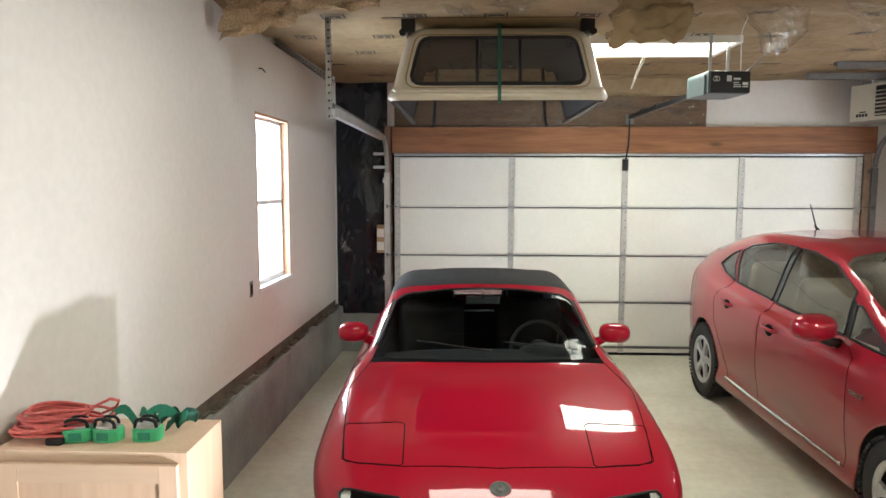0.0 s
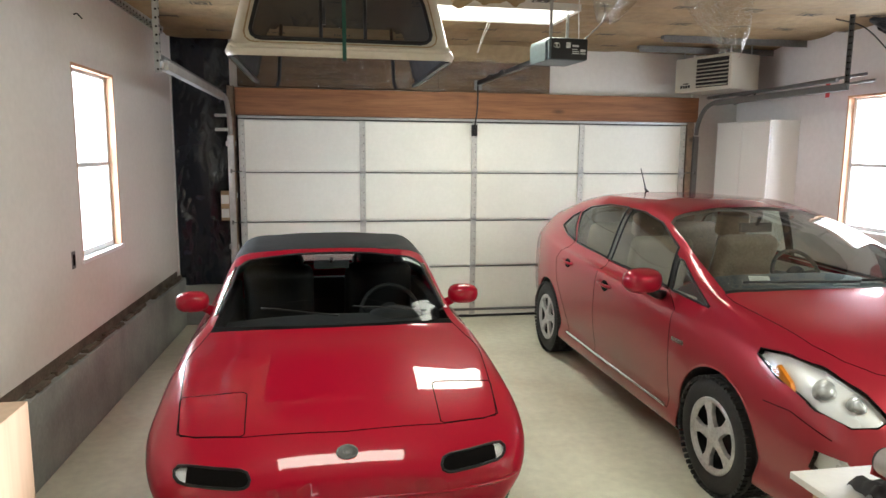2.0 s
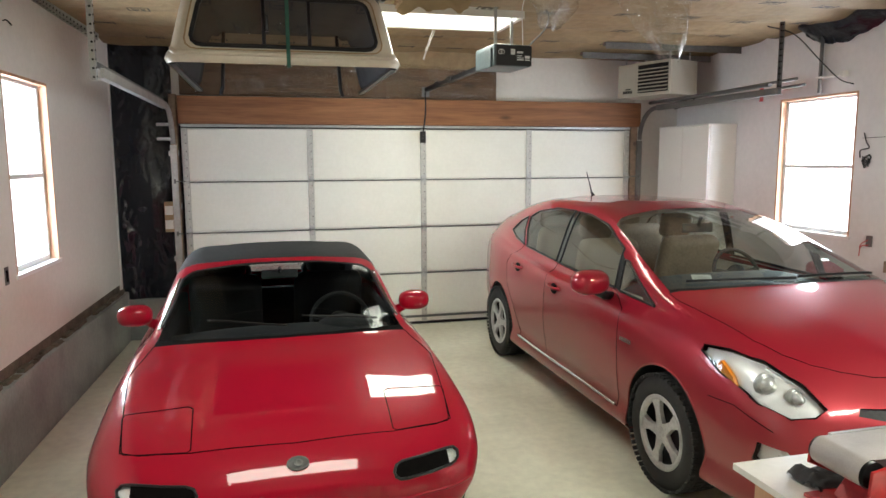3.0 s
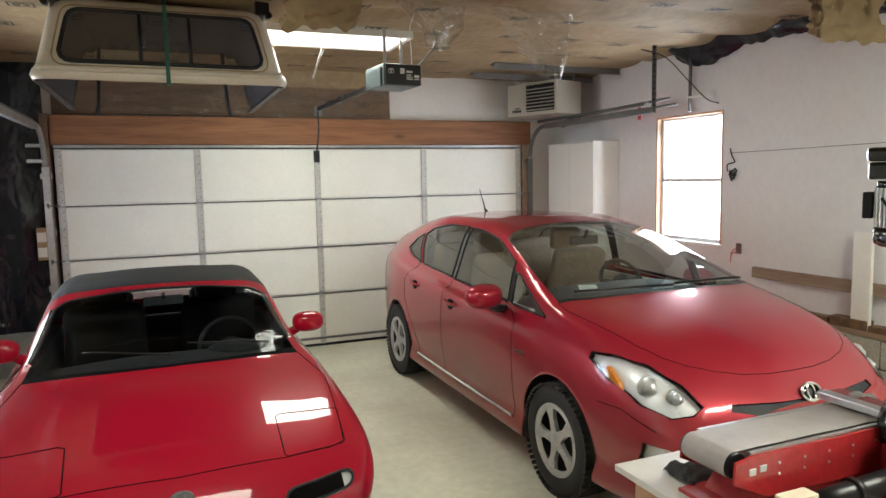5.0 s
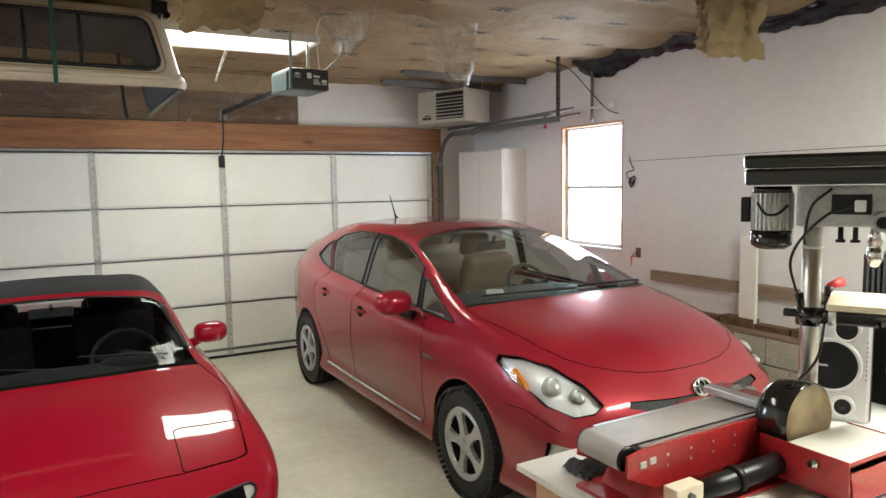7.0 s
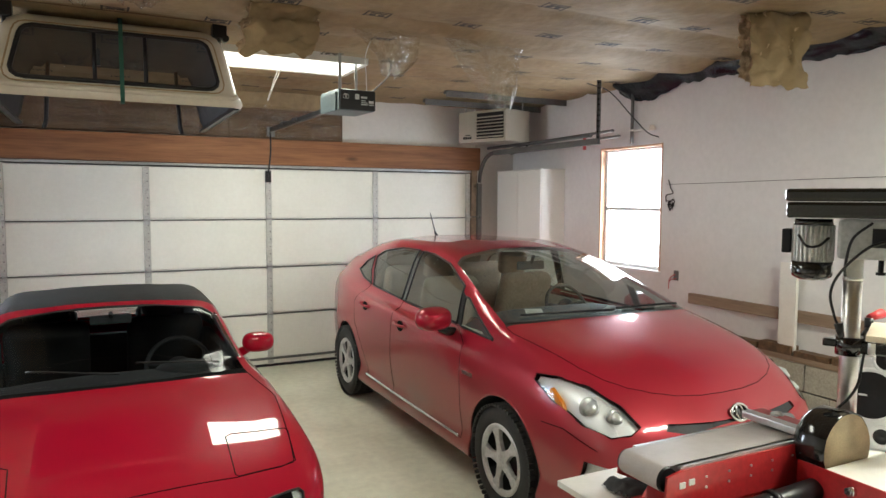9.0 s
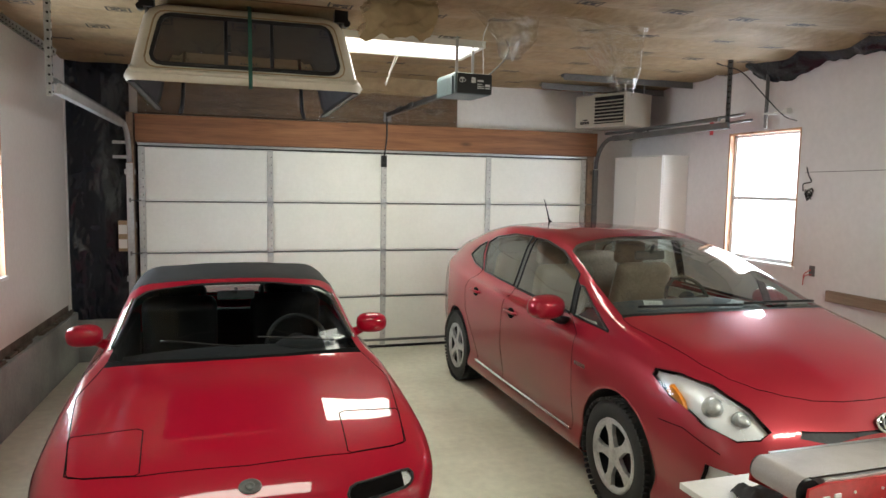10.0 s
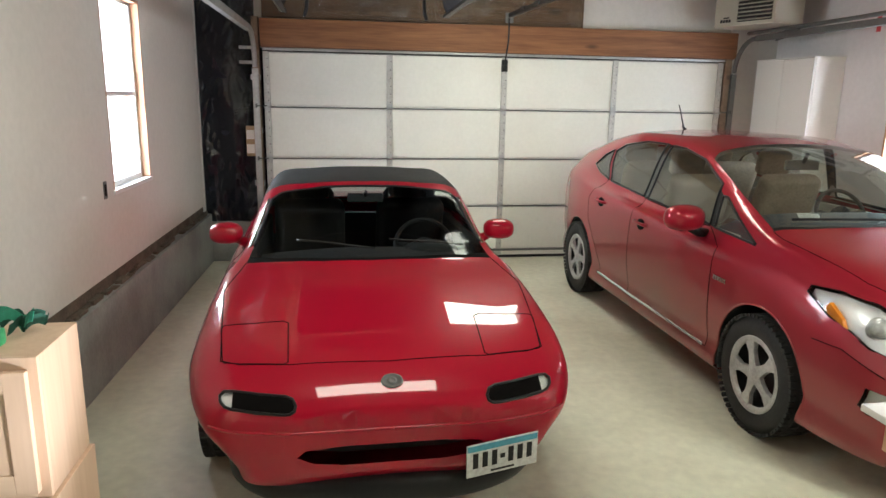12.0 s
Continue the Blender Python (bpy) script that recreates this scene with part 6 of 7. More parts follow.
def film(name, pts, side, width, seed, label):
    o = thing(name, label, "plastic sheet", "plastic sheets")
    side = Vector(side).normalized()
    P = [Vector(p) for p in pts]

    def g(u, v):
        f = u * (len(P) - 1)
        i = min(int(f), len(P) - 2)
        p = P[i].lerp(P[i + 1], f - i)
        w = width * (1 - 0.75 * u)
        fold = 0.05 * math.sin(v * 11 + seed + u * 2) * (0.4 + u) + 0.03 * noise.noise((u * 5, v * 6, seed))
        return p + side * ((v - 0.5) * w) + Vector((0.3 * fold, fold, 0.04 * noise.noise((v * 5, u * 3, seed))))

    part("film", Build().sheet(40, 50, g), FILMSAG, o, "creased clear film")
    return o


film("plastic_sheet", [(3.30, -3.05, 2.98), (3.34, -3.05, 2.80), (3.42, -3.05, 2.62), (3.46, -3.05, 2.46)], (1, 0.1, 0), 0.75, 1.0, "clear plastic sheet hanging in a point from the ceiling")
film("plastic_sheet", [(2.55, -3.0, 2.98), (2.60, -3.0, 2.88), (2.66, -3.0, 2.76), (2.66, -2.9, 2.66)], (1, 0.0, 0), 0.6, 4.0, "clear plastic sheet bunched above the opener")
film("plastic_sheet", [(1.0, -3.1, 2.98), (1.02, -3.1, 2.92), (1.05, -3.1, 2.88)], (1, 0.1, 0), 0.6, 6.0, "clear plastic sheet sagging above the truck cap")
film("plastic_sheet", [(0.70, -3.05, 2.98), (0.72, -3.05, 2.92), (0.74, -3.05, 2.87)], (1, -0.1, 0), 0.35, 8.0, "clear plastic sheet tucked under the ceiling")


def ragged(u, v):
    y = -1.95 - u * 5.6
    edge = 2.86 - 0.05 * u - 0.05 * abs(noise.noise((y * 3.1, 0, 2))) - 0.03 * noise.noise((y * 11, 4, 1)) - (0.09 if u < 0.14 else 0) * math.sin(u / 0.14 * math.pi)
    z = 2.97 + (edge - 2.97) * v
    return Vector((5.51 - 0.16 * (1 - v) - 0.04 * noise.noise((y * 5, v * 3, 0)), y, z))


setting("vapour_barrier_east", Build().sheet(160, 10, ragged), BLACKPOLY, "ragged black polythene along the top of the wall")

# ---- work bench and tools ----
BZ = 0.91


def bench():
    w = thing("work_bench", "white-topped work bench on rough pine legs", "work bench")
    part("bench_top", Build().box(2.15, 4.3, -6.75, -5.56, BZ - 0.02, BZ, 0.002), WHITEBOARD, w, "white melamine top")
    part("apron", Build().box(2.22, 4.2, -5.66, -5.62, BZ - 0.11, BZ - 0.02, 0.003), PINE, w)
    part("apron", Build().box(2.22, 4.2, -6.7, -6.66, BZ - 0.11, BZ - 0.02, 0.003), PINE, w)
    part("end_apron", Build().box(2.18, 2.22, -6.7, -5.62, BZ - 0.11, BZ - 0.02, 0.003), PINE, w)
    for x, y in ((2.22, -5.75), (4.1, -5.75), (2.22, -6.66), (4.1, -6.66)):
        part("leg", Build().box(x, x + 0.09, y, y + 0.09, 0.0, BZ - 0.02, 0.004), PINE, w, "raw pine leg")
    return w


bench()


def sander():
    s = thing("belt_sander", "red bench belt and disc sander with a worn belt", "sander")
    x0, x1, y0, y1, zt = 2.18, 2.81, -5.975, -5.80, 1.09
    # belt round two rollers
    b = Build()
    r = 0.036
    prof = []
    for k in range(13):
        a = radians(90 + 15 * k)
        prof.append((x0 + r + r * math.cos(a), zt - r + r * math.sin(a)))
    for k in range(13):
        a = radians(270 + 15 * k)
        prof.append((x1 - r + r * math.cos(a), zt - r + r * math.sin(a)))
    n = len(prof)
    lo = [b.bm.verts.new((x, y0 + 0.012, z)) for x, z in prof]
    hi = [b.bm.verts.new((x, y1 - 0.012, z)) for x, z in prof]
    for i in range(n):
        b.bm.faces.new((lo[i], hi[i], hi[(i + 1) % n], lo[(i + 1) % n])).smooth = True
    part("sanding_belt", b, BELTGREY, s, "worn grey sanding belt")
    b = Build().box(x0 + 0.05, x1 - 0.04, y0 + 0.015, y1 - 0.015, zt - 0.055, zt - 0.004)
    part("platen", b, BRUSHED, s)
    for x in (x0 + r, x1 - r):
        part("roller", Build().cyl((x, y0 + 0.004, zt - r), (x, y1 - 0.004, zt - r), r - 0.003, n=24), BLACKPLASTIC, s, "dark end roller")
    for y, nm in ((y0, "side_plate"), (y1, "side_plate")):
        sg = -1 if y == y0 else 1
        b = Build().prism([(x0 + 0.01, zt - 0.075), (x0 + 0.015, zt - 0.018), (x0 + 0.07, zt - 0.008), (x1 - 0.02, zt - 0.008), (x1, zt - 0.03), (x1, zt - 0.13), (x0 + 0.12, zt - 0.125)], 0.008, Matrix(((1, 0, 0, 0), (0, 0, sg, y - 0.006 if sg < 0 else y - 0.002), (0, 1, 0, 0), (0, 0, 0, 1))), bevel=0.002)
        part(nm, b, TOOLRED, s, "red steel side plate")
        b = Build().box(x0 + 0.07, x1 - 0.05, y - 0.006, y + 0.006, zt - 0.008, zt - 0.002, 0.001)
        part("edge_strip", b, BRUSHED, s, "bright edge strip")
    b = Build()
    for x, z in ((x0 + 0.07, zt - 0.05), (x0 + 0.105, zt - 0.046)):
        b.box(x - 0.011, x + 0.011, y0 - 0.0165, y0 - 0.012, z - 0.009, z + 0.009, 0.002)
    part("tension_plate", b, BRUSHED, s, "brass tracking plates")
    b = Build()
    for i in range(9):
        x, z = x0 + 0.16 + (i % 5) * 0.09, zt - 0.04 - 0.03 * (i // 5)
        b.cyl((x, y0 - 0.0165, z), (x, y0 - 0.013, z), 0.004, n=8)
    part("rivet", b, BRUSHED, s)["kind"] = "stuff"
    # stop fence across the far end
    b = Build().box(x1 - 0.07, x1 - 0.03, y0 - 0.01, y1 + 0.03, zt + 0.006, zt + 0.03, 0.004)
    part("work_stop", b, BRUSHED, s, "bright work stop")
    b = Build().box(x1 - 0.03, x1 + 0.03, y0 - 0.01, y1 + 0.03, zt + 0.012, zt + 0.026, 0.004)
    part("stop_cover", b, TOOLRED, s, "red stop cover")
    b = Build().cyl((x1 - 0.02, y1 - 0.05, zt + 0.01), (x1 + 0.10, y1 - 0.02, zt - 0.01), 0.022, n=16).cyl((x1 + 0.0, y1 - 0.045, zt + 0.01), (x1 + 0.02, y1 - 0.04, zt + 0.008), 0.027, n=16)
    part("tension_knob", b, BRUSHED, s, "bright tension lever")
    # base and motor
    b = Build().prism([(x0 + 0.08, BZ + 0.002), (x1 + 0.12, BZ + 0.002), (x1 + 0.10, zt - 0.10), (x0 + 0.20, zt - 0.10), (x0 + 0.16, zt - 0.075)], 0.16, Matrix(((1, 0, 0, 0), (0, 0, 1, y0 + 0.008), (0, 1, 0, 0), (0, 0, 0, 1))), bevel=0.004)
    part("base", b, TOOLRED, s, "red steel base")
    part("base_flange", Build().box(x0 + 0.02, x1 + 0.14, y0 - 0.10, y1 + 0.02, BZ, BZ + 0.012, 0.003), TOOLRED, s)
    # disc and its black guard, facing the near side
    dx, dz, dr, dy = x1 + 0.01, zt - 0.012, 0.112, y0 - 0.105
    m = Matrix.Translation((dx, dy, dz)) @ Matrix.Rotation(radians(90), 4, "X")
    b = Build().lathe([(dr - 0.005, 0.0), (dr, -0.004), (dr, -0.085), (dr - 0.012, -0.105), (0.0, -0.108)], m, 48)
    part("disc_guard", b, BLACKGLOSS, s, "gloss black disc guard")
    b = Build().lathe([(0.0, 0.006), (dr - 0.012, 0.006), (dr - 0.010, 0.0), (dr - 0.004, -0.002)], m, 48)
    part("sanding_disc", b, DISCTAN, s, "worn tan sanding disc")
    # table
    tz = 1.045
    part("work_table", Build().box(dx - 0.12, dx + 0.17, dy - 0.185, dy - 0.012, tz - 0.008, tz, 0.003), WHITEBOARD, s, "white disc table")
    part("table_edge", Build().box(dx - 0.125, dx + 0.175, dy - 0.19, dy - 0.186, tz - 0.03, tz - 0.001, 0.001), TOOLRED, s)
    part("table_side", Build().box(dx - 0.126, dx - 0.121, dy - 0.19, dy + 0.07, tz - 0.11, tz + 0.002, 0.002), TOOLRED, s)
    part("table_side", Build().box(dx + 0.171, dx + 0.176, dy - 0.19, dy - 0.01, tz - 0.05, tz + 0.002, 0.002), TOOLRED, s)
    for y in (dy - 0.19, dy - 0.02):
        b = Build().prism([(dx - 0.12, tz - 0.01), (dx + 0.17, tz - 0.01), (dx + 0.12, BZ + 0.015), (dx - 0.10, BZ + 0.015)], 0.006, Matrix(((1, 0, 0, 0), (0, 0, 1, y), (0, 1, 0, 0), (0, 0, 0, 1))))
        part("table_bracket", b, TOOLRED, s, "red table bracket")
    b = Build().cyl((dx - 0.145, dy - 0.10, tz - 0.03), (dx - 0.12, dy - 0.10, tz - 0.03), 0.014, n=6).cyl((dx - 0.150, dy - 0.10, tz - 0.03), (dx - 0.145, dy - 0.10, tz - 0.03), 0.008, n=12)
    part("lock_nut", b, CHROME, s, "steel lock nut")
    # dust hose in front of the base
    hz = BZ + 0.055
    b = Build().tube([(x0 + 0.20, y0 - 0.07, hz - 0.01), (x0 + 0.28, y0 - 0.085, hz), (x0 + 0.40, y0 - 0.09, hz + 0.005), (x0 + 0.54, y0 - 0.09, hz + 0.01)], lambda t: 0.022 + 0.010 * min(1, t * 2.2), 20)
    b.tube([(x0 + 0.33, y0 - 0.088, hz + 0.002), (x0 + 0.35, y0 - 0.089, hz + 0.003)], 0.037, 20)
    part("dust_hose", b, BLACKPLASTIC, s, "black dust hose")
    b = Build().box(x0 + 0.10, x0 + 0.20, y0 - 0.10, y0 - 0.055, BZ + 0.012, BZ + 0.085, 0.003, m=None)
    part("wood_block", b, BIRCHPLY, s, "plywood clamp block")
    b = Build().cyl((x0 + 0.15, y0 - 0.11, BZ + 0.06), (x0 + 0.15, y0 - 0.10, BZ + 0.06), 0.011, n=6)
    part("bolt", b, GREYSTEEL, s)
    return s


sander()


STEELPOLE = material("ground steel column", (0.66, 0.65, 0.64), 0.32, 1.0, fine_amount=0.1, scale=8, bump=0.02)


def drill_press():
    d = thing("drill_press", "grey and black bench drill press with plywood table", "drill press")
    cx, cy = 2.95, -5.965
    zb = 1.59 + (BZ - 1.59) / 0.84
    part("base_casting", Build().box(cx - 0.11, cx + 0.12, cy - 0.30, cy + 0.09, zb, zb + 0.03, 0.008), BLACKGLOSS, d)
    part("column", Build().cyl((cx, cy, zb + 0.03), (cx, cy, 1.68), 0.033, n=28), STEELPOLE, d, "polished steel column")
    part("column_collar", Build().cyl((cx, cy, 1.56), (cx, cy, 1.575), 0.036, n=28), BRUSHED, d)
    a = Matrix.Translation((cx, cy, 0)) @ Matrix.Rotation(radians(-62), 4, "Z")
    # local x runs from the motor towards the chuck
    part("head_casting", Build().box(-0.05, 0.30, -0.085, 0.085, 1.645, 1.79, 0.012, m=a), HEADGREY, d, "pale grey head casting")
    part("belt_cover", Build().box(-0.22, 0.38, -0.13, 0.13, 1.795, 1.855, 0.012, m=a), BLACKGLOSS, d, "black belt cover")
    part("cover_lid", Build().box(-0.225, 0.385, -0.135, 0.135, 1.857, 1.905, 0.014, m=a), BLACKGLOSS, d, "black hinged lid")
    mo = a @ Matrix.Translation((-0.14, 0.0, 0))
    b = Build().cyl(mo @ Vector((0, 0, 1.62)), mo @ Vector((0, 0, 1.775)), 0.066, n=32)
    motor = part("motor", b, MOTORGREY, d, "finned aluminium motor")
    for q in range(28):
        ang = q * math.tau / 28
        b = Build().box(0.064, 0.075, -0.003, 0.003, 1.628, 1.765, m=mo @ Matrix.Rotation(ang, 4, "Z"))
        part("fin", b, MOTORGREY, motor)
    b = Build().lathe([(0.0, 1.555), (0.05, 1.555), (0.07, 1.567), (0.073, 1.58), (0.073, 1.625), (0.0, 1.625)], mo, 32)
    part("motor_cap", b, BLACKGLOSS, motor, "black motor end cap")
    b = Build().lathe([(0.0, 1.79), (0.066, 1.79), (0.07, 1.765), (0.0, 1.765)], mo, 32)
    part("motor_cap", b, BLACKGLOSS, motor, "black motor end cap")
    part("terminal_box", Build().box(-0.035, 0.035, -0.105, -0.07, 1.655, 1.75, 0.006, m=mo @ Matrix.Rotation(radians(-95), 4, "Z")), BLACKPLASTIC, motor)
    part("switch_plate", Build().box(0.06, 0.18, -0.092, -0.085, 1.69, 1.76, 0.003, m=a), BLACKPLASTIC, d, "black switch plate")
    part("switch_plug", Build().box(0.13, 0.165, -0.112, -0.09, 1.70, 1.74, 0.006, m=a), VINYLWHITE, d, "white switch key")
    b = Build().cyl(a @ Vector((0.215, -0.125, 1.665)), a @ Vector((0.215, -0.085, 1.665)), 0.032, n=24).cyl(a @ Vector((0.215, -0.14, 1.665)), a @ Vector((0.215, -0.12, 1.665)), 0.02, n=20, mi=1)
    part("feed_hub", b, [BRUSHED, BLACKPLASTIC], d, "feed hub")
    b = Build().cyl(a @ Vector((0.215, -0.13, 1.655)), a @ Vector((0.30, -0.16, 1.48)), 0.006, n=8)
    part("feed_handle", b, BRUSHED, d)
    b = Build().cyl(a @ Vector((0.29, -0.157, 1.50)), a @ Vector((0.315, -0.166, 1.45)), 0.014, n=14)
    part("handle_grip", b, GRIPRED, d, "red handle grip")
    for x in (0.09, 0.135):
        part("depth_nut", Build().cyl(a @ Vector((x, -0.06, 1.59)), a @ Vector((x, -0.06, 1.65)), 0.009, n=12).cyl(a @ Vector((x, -0.06, 1.59)), a @ Vector((x, -0.06, 1.60)), 0.016, n=12), BLACKPLASTIC, d)
    b = Build().lathe([(0.0, 1.50), (0.012, 1.50), (0.022, 1.52), (0.026, 1.53), (0.026, 1.56), (0.022, 1.565), (0.022, 1.585), (0.026, 1.59), (0.02, 1.62), (0.016, 1.65)], a @ Matrix.Translation((0.195, 0, 0)), 28)
    part("chuck", b, CHROME, d, "bright drill chuck")
    # table on its arm
    b = Build().cyl((cx, cy, 1.275), (cx, cy, 1.345), 0.05, n=24)
    b.box(0.03, 0.28, -0.03, 0.03, 1.285, 1.335, 0.008, m=a).cyl(a @ Vector((0.235, 0, 1.285)), a @ Vector((0.235, 0, 1.345)), 0.04, n=20)
    b.box(-0.09, 0.0, -0.02, 0.02, 1.30, 1.33, 0.006, m=a)
    part("table_arm", b, BLACKGLOSS, d, "black cast table arm")
    part("arm_ring", Build().cyl(a @ Vector((0.06, 0, 1.31)), a @ Vector((0.085, 0, 1.31)), 0.036, n=20), BRUSHED, d)
    part("table_board", Build().box(0.06, 0.42, -0.17, 0.17, 1.36, 1.382, 0.002, m=a), BIRCHPLY, d, "plywood table board")
    # power cords
    b = Build().tube([mo @ Vector((0.06, -0.06, 1.72)), mo @ Vector((0.03, -0.10, 1.69)), mo @ Vector((-0.01, -0.10, 1.69)), mo @ Vector((-0.04, -0.085, 1.73))], 0.005, 8)
    b.tube([a @ Vector((0.13, -0.10, 1.72)), a @ Vector((0.05, -0.12, 1.69)), a @ Vector((-0.03, -0.13, 1.60)), a @ Vector((-0.06, -0.13, 1.52)), a @ Vector((-0.045, -0.13, 1.44)), a @ Vector((-0.03, -0.13, 1.40))], 0.005, 8)
    b.tube([a @ Vector((0.06, -0.09, 1.78)), a @ Vector((0.0, -0.10, 1.72)), a @ Vector((-0.02, -0.09, 1.62)), a @ Vector((-0.02, -0.075, 1.58))], 0.005, 8)
    part("power_cord", b, BLACKPLASTIC, d, "black power cords")
    b = Build().cyl(a @ Vector((-0.03, -0.13, 1.41)), a @ Vector((-0.018, -0.13, 1.36)), 0.016, 0.011, 12)
    part("plug", b, BLACKPLASTIC, d)
    b = Build().tube([a @ Vector((0.05, -0.04, 1.29)), a @ Vector((0.03, -0.08, 1.16)), a @ Vector((-0.05, -0.11, 1.06)), a @ Vector((-0.16, -0.10, 0.99)), a @ Vector((-0.24, -0.02, 0.95))], 0.005, 8)
    part("lamp_cord", b, BLACKPLASTIC, d)
    # crank that raises the table
    b = Build().cyl(a @ Vector((0.02, 0.03, 1.31)), a @ Vector((0.05, 0.15, 1.36)), 0.010, n=10).cyl(a @ Vector((0.05, 0.15, 1.345)), a @ Vector((0.05, 0.15, 1.40)), 0.016, n=12)
    crank = part("table_crank", b, BLACKPLASTIC, d, "black table crank")
    b = Build().cyl(a @ Vector((0.05, 0.15, 1.40)), a @ Vector((0.09, 0.20, 1.415)), 0.013, 0.020, 14)
    part("crank_grip", b, GRIPRED, crank, "red crank grip")
    d.scale = (0.84, 0.84, 0.84)
    d.location = (cx * 0.16 + 0.04, cy * 0.16, 1.59 * 0.16)
    return d


drill_press()


def speaker():
    s = thing("loudspeaker", "silver and black hi-fi loudspeaker standing on the bench", "loudspeaker", at=(3.36, -5.835, BZ))
    s.scale = (0.88, 0.88, 0.92)
    s.rotation_euler = (0, 0, radians(-60))
    # local: front faces -y
    part("cabinet", Build().box(-0.13, 0.13, 0.0, 0.26, 0.0, 0.42, 0.012), BLACKPLASTIC, s, "black cabinet")
    part("baffle", Build().box(-0.135, 0.125, -0.02, 0.0, 0.0, 0.425, 0.015), SPKSILVER, s, "silver front baffle")
    for x, z, r in ((-0.015, 0.22, 0.098), (0.035, 0.365, 0.042), (0.03, 0.06, 0.034)):
        m = Matrix.Translation((x, -0.02, z)) @ Matrix.Rotation(radians(90), 4, "X")
        b = Build().lathe([(r + 0.012, 0.0), (r + 0.01, 0.008), (r, 0.008), (r - 0.006, 0.002)], m, 40)
        part("driver_ring", b, SPKSILVER, s)
        b = Build().lathe([(r, 0.003), (r * 0.85, 0.006), (r * 0.7, 0.001), (r * 0.3, -0.004 + 0.006), (0.0, 0.008)], m, 40)
        part("driver_cone", b, BLACKPLASTIC, s, "black driver cone")
    part("brand_bar", Build().box(-0.06, -0.02, -0.0255, -0.0225, 0.215, 0.222), PLATEWHITE, s)
    b = Build()
    for i in range(9):
        b.box(0.105, 0.112, -0.0215, -0.02, 0.17 + i * 0.018, 0.18 + i * 0.018)
    part("side_marks", b, LAMPGREY, s)
    return s


speaker()


def bench_clutter():
    b = Build().box(3.66, 3.98, -6.05, -5.75, BZ, BZ + 0.58, 0.01)
    g = thing("black_cabinet_box", "black ribbed equipment box standing on the bench", "equipment box")
    part("case", b, BLACKPLASTIC, g)
    for i in range(14):
        part("rib", Build().box(3.652, 3.66, -6.04 + i * 0.02, -6.03 + i * 0.02, BZ + 0.40, BZ + 0.57), GREYSTEEL, g)
    # a can with a white lid, not a lamp
    w = thing("lidded_can", "white round lid on a red can on the bench", "can")
    part("can", Build().cyl((3.20, -6.20, BZ), (3.20, -6.20, BZ + 0.27), 0.075, n=28), TOOLRED, w, "dark red can")
    part("lid", Build().cyl((3.20, -6.20, BZ + 0.27), (3.20, -6.20, BZ + 0.295), 0.10, n=32), WHITEBOARD, w, "white lid")
    t = thing("tape_roll", "dark green spool lying on the bench", "spool")
    b = Build().cyl((2.98, -6.20, BZ), (2.98, -6.20, BZ + 0.05), 0.035, n=24)
    part("spool", b, GREENDARK, t)
    part("flange", Build().cyl((2.98, -6.20, BZ + 0.05), (2.98, -6.20, BZ + 0.055), 0.04, n=24), GREENDARK, t)
    j = thing("glass_jar", "small glass jar of screws lying on the bench", "jar")
    part("glass", Build().cyl((2.93, -6.08, BZ + 0.04), (3.0, -6.10, BZ + 0.04), 0.038, n=20), LENS, j)
    part("screws", Build().ball((2.965, -6.09, BZ + 0.035), 0.028, n=10), BRUSHED, j)
    c = solid("shop_rag", Build().sheet(18, 14, lambda u, v: Vector((2.24 + u * 0.17, -5.80 + v * 0.13 + 0.02 * math.sin(u * 7), BZ + 0.006 + 0.035 * abs(noise.noise((u * 4, v * 4, 2))) + 0.02 * math.sin(u * 3.1) * math.sin(v * 3.1)))), CABINDARK, "crumpled black rag lying on the bench", "rag")
    p = solid("wood_offcut", Build().box(2.86, 3.3, -6.46, -6.30, BZ, BZ + 0.02, 0.002), BIRCHPLY, "pale plywood offcut lying on the bench", "offcut")
    p = solid("pliers", Build().tube([(3.02, -6.30, BZ + 0.015), (3.10, -6.28, BZ + 0.015), (3.18, -6.29, BZ + 0.012)], 0.01, 8), VINYLWHITE, "white-handled tool lying on the bench", "hand tool")


bench_clutter()


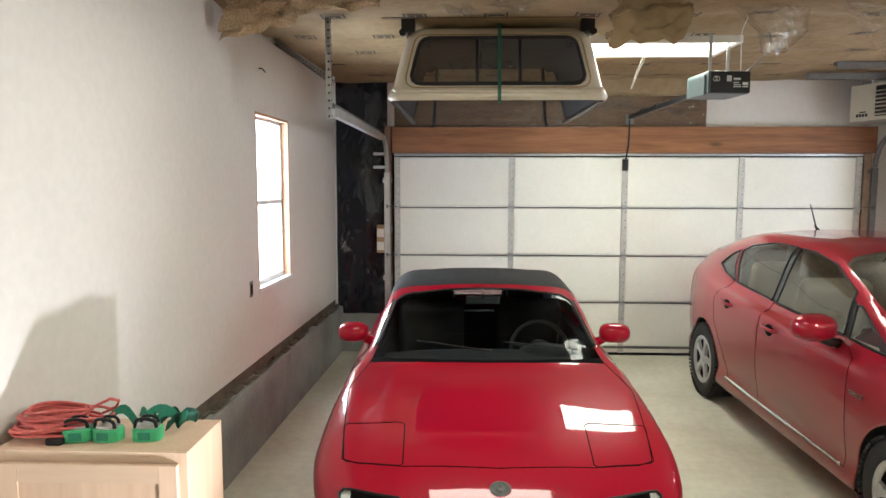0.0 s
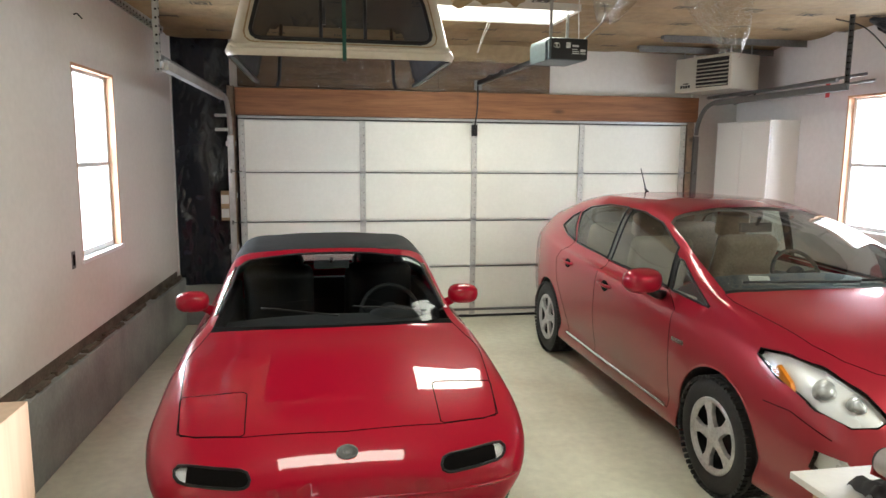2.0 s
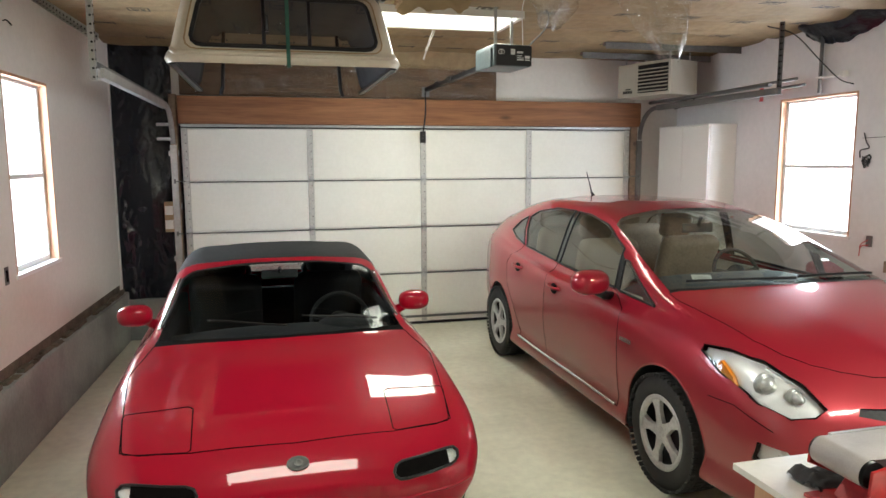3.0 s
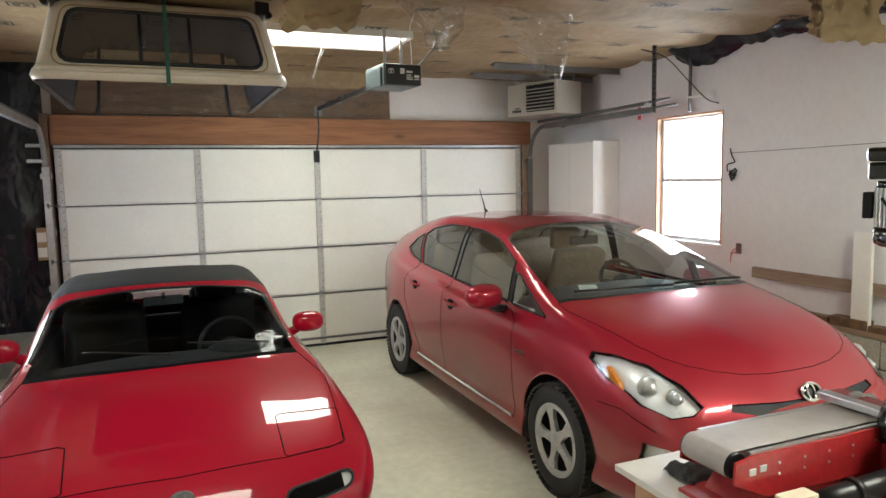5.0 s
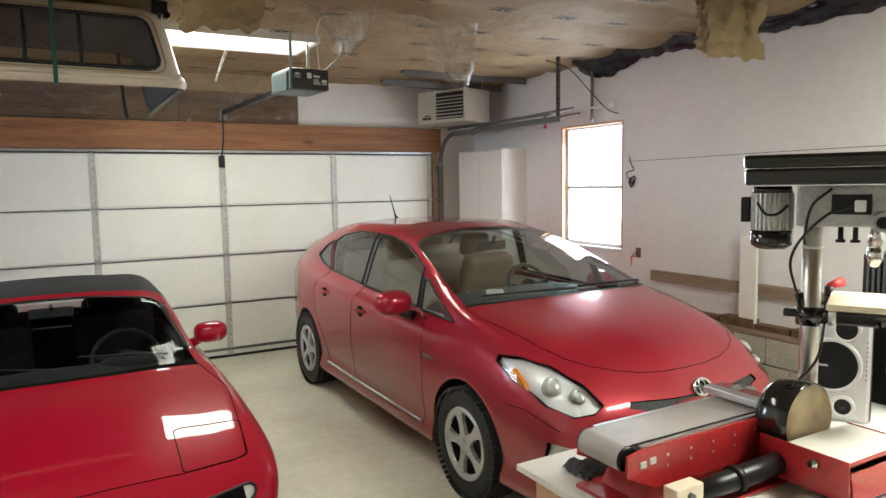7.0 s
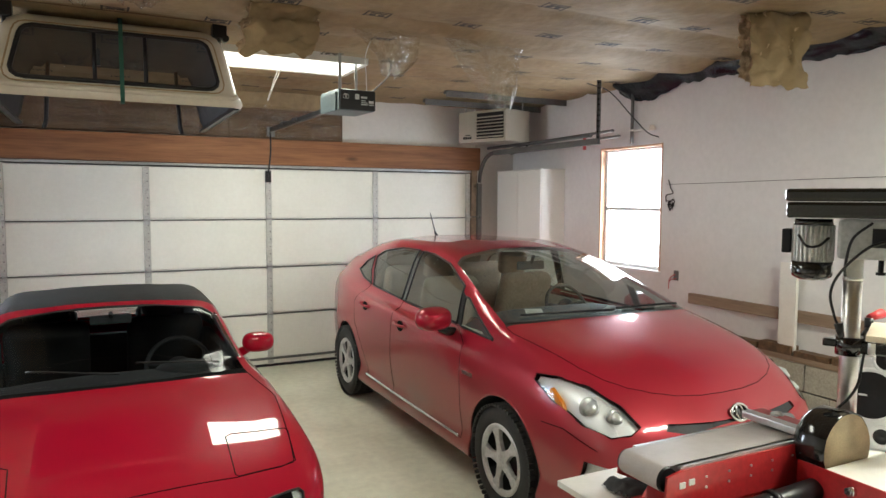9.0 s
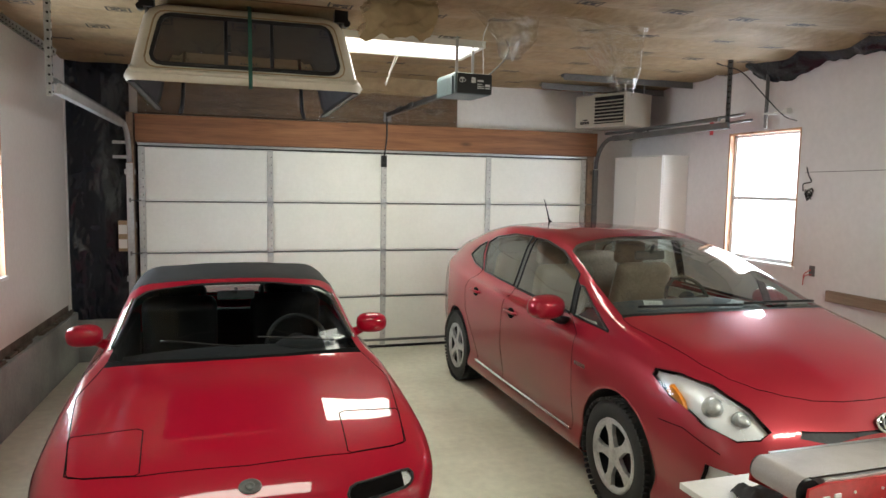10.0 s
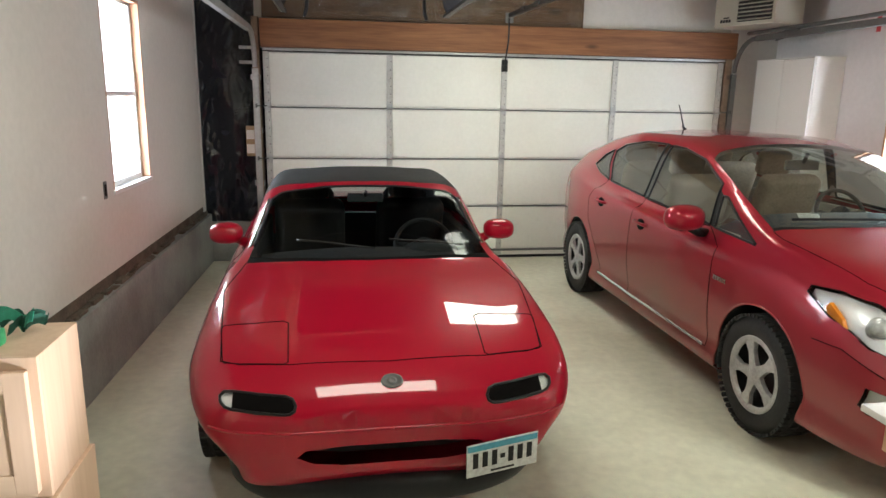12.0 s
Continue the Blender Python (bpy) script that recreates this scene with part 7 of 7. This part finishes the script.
# ---- wooden cabinets with straps and cord ----
def wall_cabinet(z0, z1, x0, x1, y0, y1):
    c = thing("wooden_cabinet", "unfinished maple kitchen cabinet stacked by the wall", "cabinet", "stacked cabinets")
    part("carcass", Build().box(x0, x1, y0 + 0.02, y1, z0, z1, 0.002), MAPLE, c, "maple veneer carcass")
    for a0, a1, c0, c1 in ((x0, x0 + 0.04, z0, z1), (x1 - 0.04, x1, z0, z1)):
        part("face_stile", Build().box(a0, a1, y0, y0 + 0.019, c0, c1, 0.001), MAPLE, c)
    for c0, c1 in ((z1 - 0.045, z1), (z0, z0 + 0.04)):
        part("face_rail", Build().box(x0 + 0.04, x1 - 0.04, y0, y0 + 0.019, c0, c1, 0.001), MAPLE_X, c)
    d = part("cabinet_door", Build().box(x0 + 0.03, x1 - 0.025, y0 - 0.018, y0 - 0.001, z0 + 0.025, z1 - 0.035, 0.003), MAPLE, c, "flat panel door")
    for a0, a1, c0, c1 in ((x0 + 0.03, x0 + 0.09, z0 + 0.025, z1 - 0.035), (x1 - 0.085, x1 - 0.025, z0 + 0.025, z1 - 0.035)):
        part("door_stile", Build().box(a0, a1, y0 - 0.024, y0 - 0.018, c0, c1, 0.002), MAPLE, d)
    for c0, c1 in ((z1 - 0.095, z1 - 0.035), (z0 + 0.025, z0 + 0.085)):
        part("door_rail", Build().box(x0 + 0.09, x1 - 0.085, y0 - 0.024, y0 - 0.018, c0, c1, 0.002), MAPLE_X, d)
    return c


CX1, CY0, CY1, CZ = -0.112, -5.20, -4.895, 1.0
wall_cabinet(0.0, 0.568, -0.70, CX1 + 0.012, CY0 - 0.012, CY1 + 0.01)
wall_cabinet(0.57, CZ, -0.745, CX1, CY0, CY1)


def ratchet(x, y, turn):
    r = thing("ratchet_strap", "bright green ratchet tie-down on a wooden cabinet", "ratchet strap", "ratchet straps", at=(x, y, CZ))
    r.rotation_euler = (0, 0, turn)
    b = Build()
    pl = []
    for q in range(24):
        a = q * math.tau / 24
        pl.append((0.048 * math.copysign(abs(math.cos(a)) ** 0.6, math.cos(a)), 0.036 * math.copysign(abs(math.sin(a)) ** 0.7, math.sin(a))))
    b.prism(pl, 0.042, bevel=0.004)
    part("wound_strap", b, GREENBRIGHT, r, "bright green wound strap")
    b = Build().prism([(p[0] * 0.8, p[1] * 0.8) for p in pl], 0.010, Matrix.Translation((0, 0, 0.042)), bevel=0.002)
    part("ratchet_body", b, BRUSHED, r, "steel ratchet")
    b = Build().tube([(-0.035, -0.02, 0.046), (-0.03, -0.02, 0.07), (0.0, -0.02, 0.075), (0.03, -0.02, 0.066), (0.036, -0.02, 0.046)], 0.006, 8)
    b.tube([(-0.03, 0.015, 0.046), (-0.02, 0.015, 0.072), (0.02, 0.015, 0.07), (0.03, 0.015, 0.046)], 0.005, 8)
    part("handle", b, BLACKPLASTIC, r, "black lever")
    b = Build()
    b.box(-0.02, 0.02, -0.0375, -0.036, 0.008, 0.034)
    part("label_patch", b, GREENSTRAP, r)
    return r


for x, y, a in ((-0.52, -5.10, 0.2), (-0.42, -5.095, -0.1), (-0.29, -5.085, 0.05)):
    ratchet(x, y, a)
rng = random.Random(12)
for i, (xa, ya, xb, yb) in enumerate(((-0.48, -5.03, -0.21, -4.97), (-0.36, -5.01, -0.18, -5.01), (-0.31, -4.99, -0.19, -4.94), (-0.25, -5.03, -0.175, -4.96))):
    pts = []
    for q in range(17):
        u = q / 16
        pts.append((xa + (xb - xa) * u, ya + (yb - ya) * u + 0.02 * math.sin(u * 9 + i * 2), CZ + 0.022 + 0.05 * abs(math.sin(u * 7 + i)) * (0.7 + 0.3 * math.cos(i))))
    solid("strap_webbing", Build().ribbon(pts, (0.2, 0.25, 1), 0.032, 0.003), GREENSTRAP if i < 2 else GREENDARK, "loose green webbing heaped on a wooden cabinet", "strap", "loose webbing")
b = Build()
pts = []
rng = random.Random(31)
for q in range(15):
    ox, oy, rr, tilt, ph = rng.uniform(-0.05, 0.05), rng.uniform(-0.025, 0.025), rng.uniform(0.07, 0.115), rng.uniform(-0.25, 0.25), rng.uniform(0, 6)
    for w in range(22):
        a = w * math.tau / 22
        pts.append((-0.615 + ox + rr * 1.1 * math.cos(a), -5.05 + oy + rr * 0.8 * math.sin(a), CZ + 0.010 + 0.0042 * q + max(0, tilt * rr * math.cos(a + ph)) + 0.006))
pts += [(-0.50, -5.02, CZ + 0.09), (-0.45, -5.02, CZ + 0.115), (-0.425, -5.01, CZ + 0.105), (-0.44, -5.0, CZ + 0.08), (-0.50, -4.98, CZ + 0.05)]
b.tube(pts, 0.0055, 6)
solid("extension_cord", b, REDCORD, "coiled pinkish red extension cord on a wooden cabinet", "extension cord")
b = Build().box(-0.60, -0.545, -5.16, -5.135, CZ, CZ + 0.022, 0.005)
solid("cord_plug", b, BLACKPLASTIC, "black plug end of an extension cord", "plug")


# work light on a low stand, beside the camera
def work_light():
    w = thing("work_light", "black work light on a low tripod stand, lit", "work light")
    m = look((0.77, -5.61, 0.515), (-0.79, -5.2, 1.5))
    part("housing", Build().box(-0.09, 0.09, -0.06, 0.06, 0.015, 0.07, 0.01, m=m), BLACKPLASTIC, w, "black housing")
    part("lens", Build().box(-0.08, 0.08, -0.05, 0.05, 0.008, 0.0145, m=m), glow("work light lens", (0.92, 0.95, 1.0), 6), w, "glowing lens")
    part("pole", Build().cyl((0.80, -5.63, 0.06), (0.80, -5.63, 0.47), 0.012, n=12), GREYSTEEL, w)
    for q in range(3):
        a = q * math.tau / 3
        part("leg", Build().cyl((0.80, -5.63, 0.10), (0.80 + 0.18 * math.cos(a), -5.63 + 0.18 * math.sin(a), 0.006), 0.008, n=8), GREYSTEEL, w)
    return w


work_light()

# ---- blocks of the foundation under the right wall ----
bl = mesh_of("block", Build().box(-0.09, 0.09, -0.197, 0.197, -0.097, 0.097, 0.004), BLOCK)
for r in range(3):
    for i in range(17):
        o = new("block", bl)
        o.parent = FOUND_E
        o.location = (5.53, -0.25 - i * 0.405 - (0.2 if r % 2 else 0), 0.103 + r * 0.205)
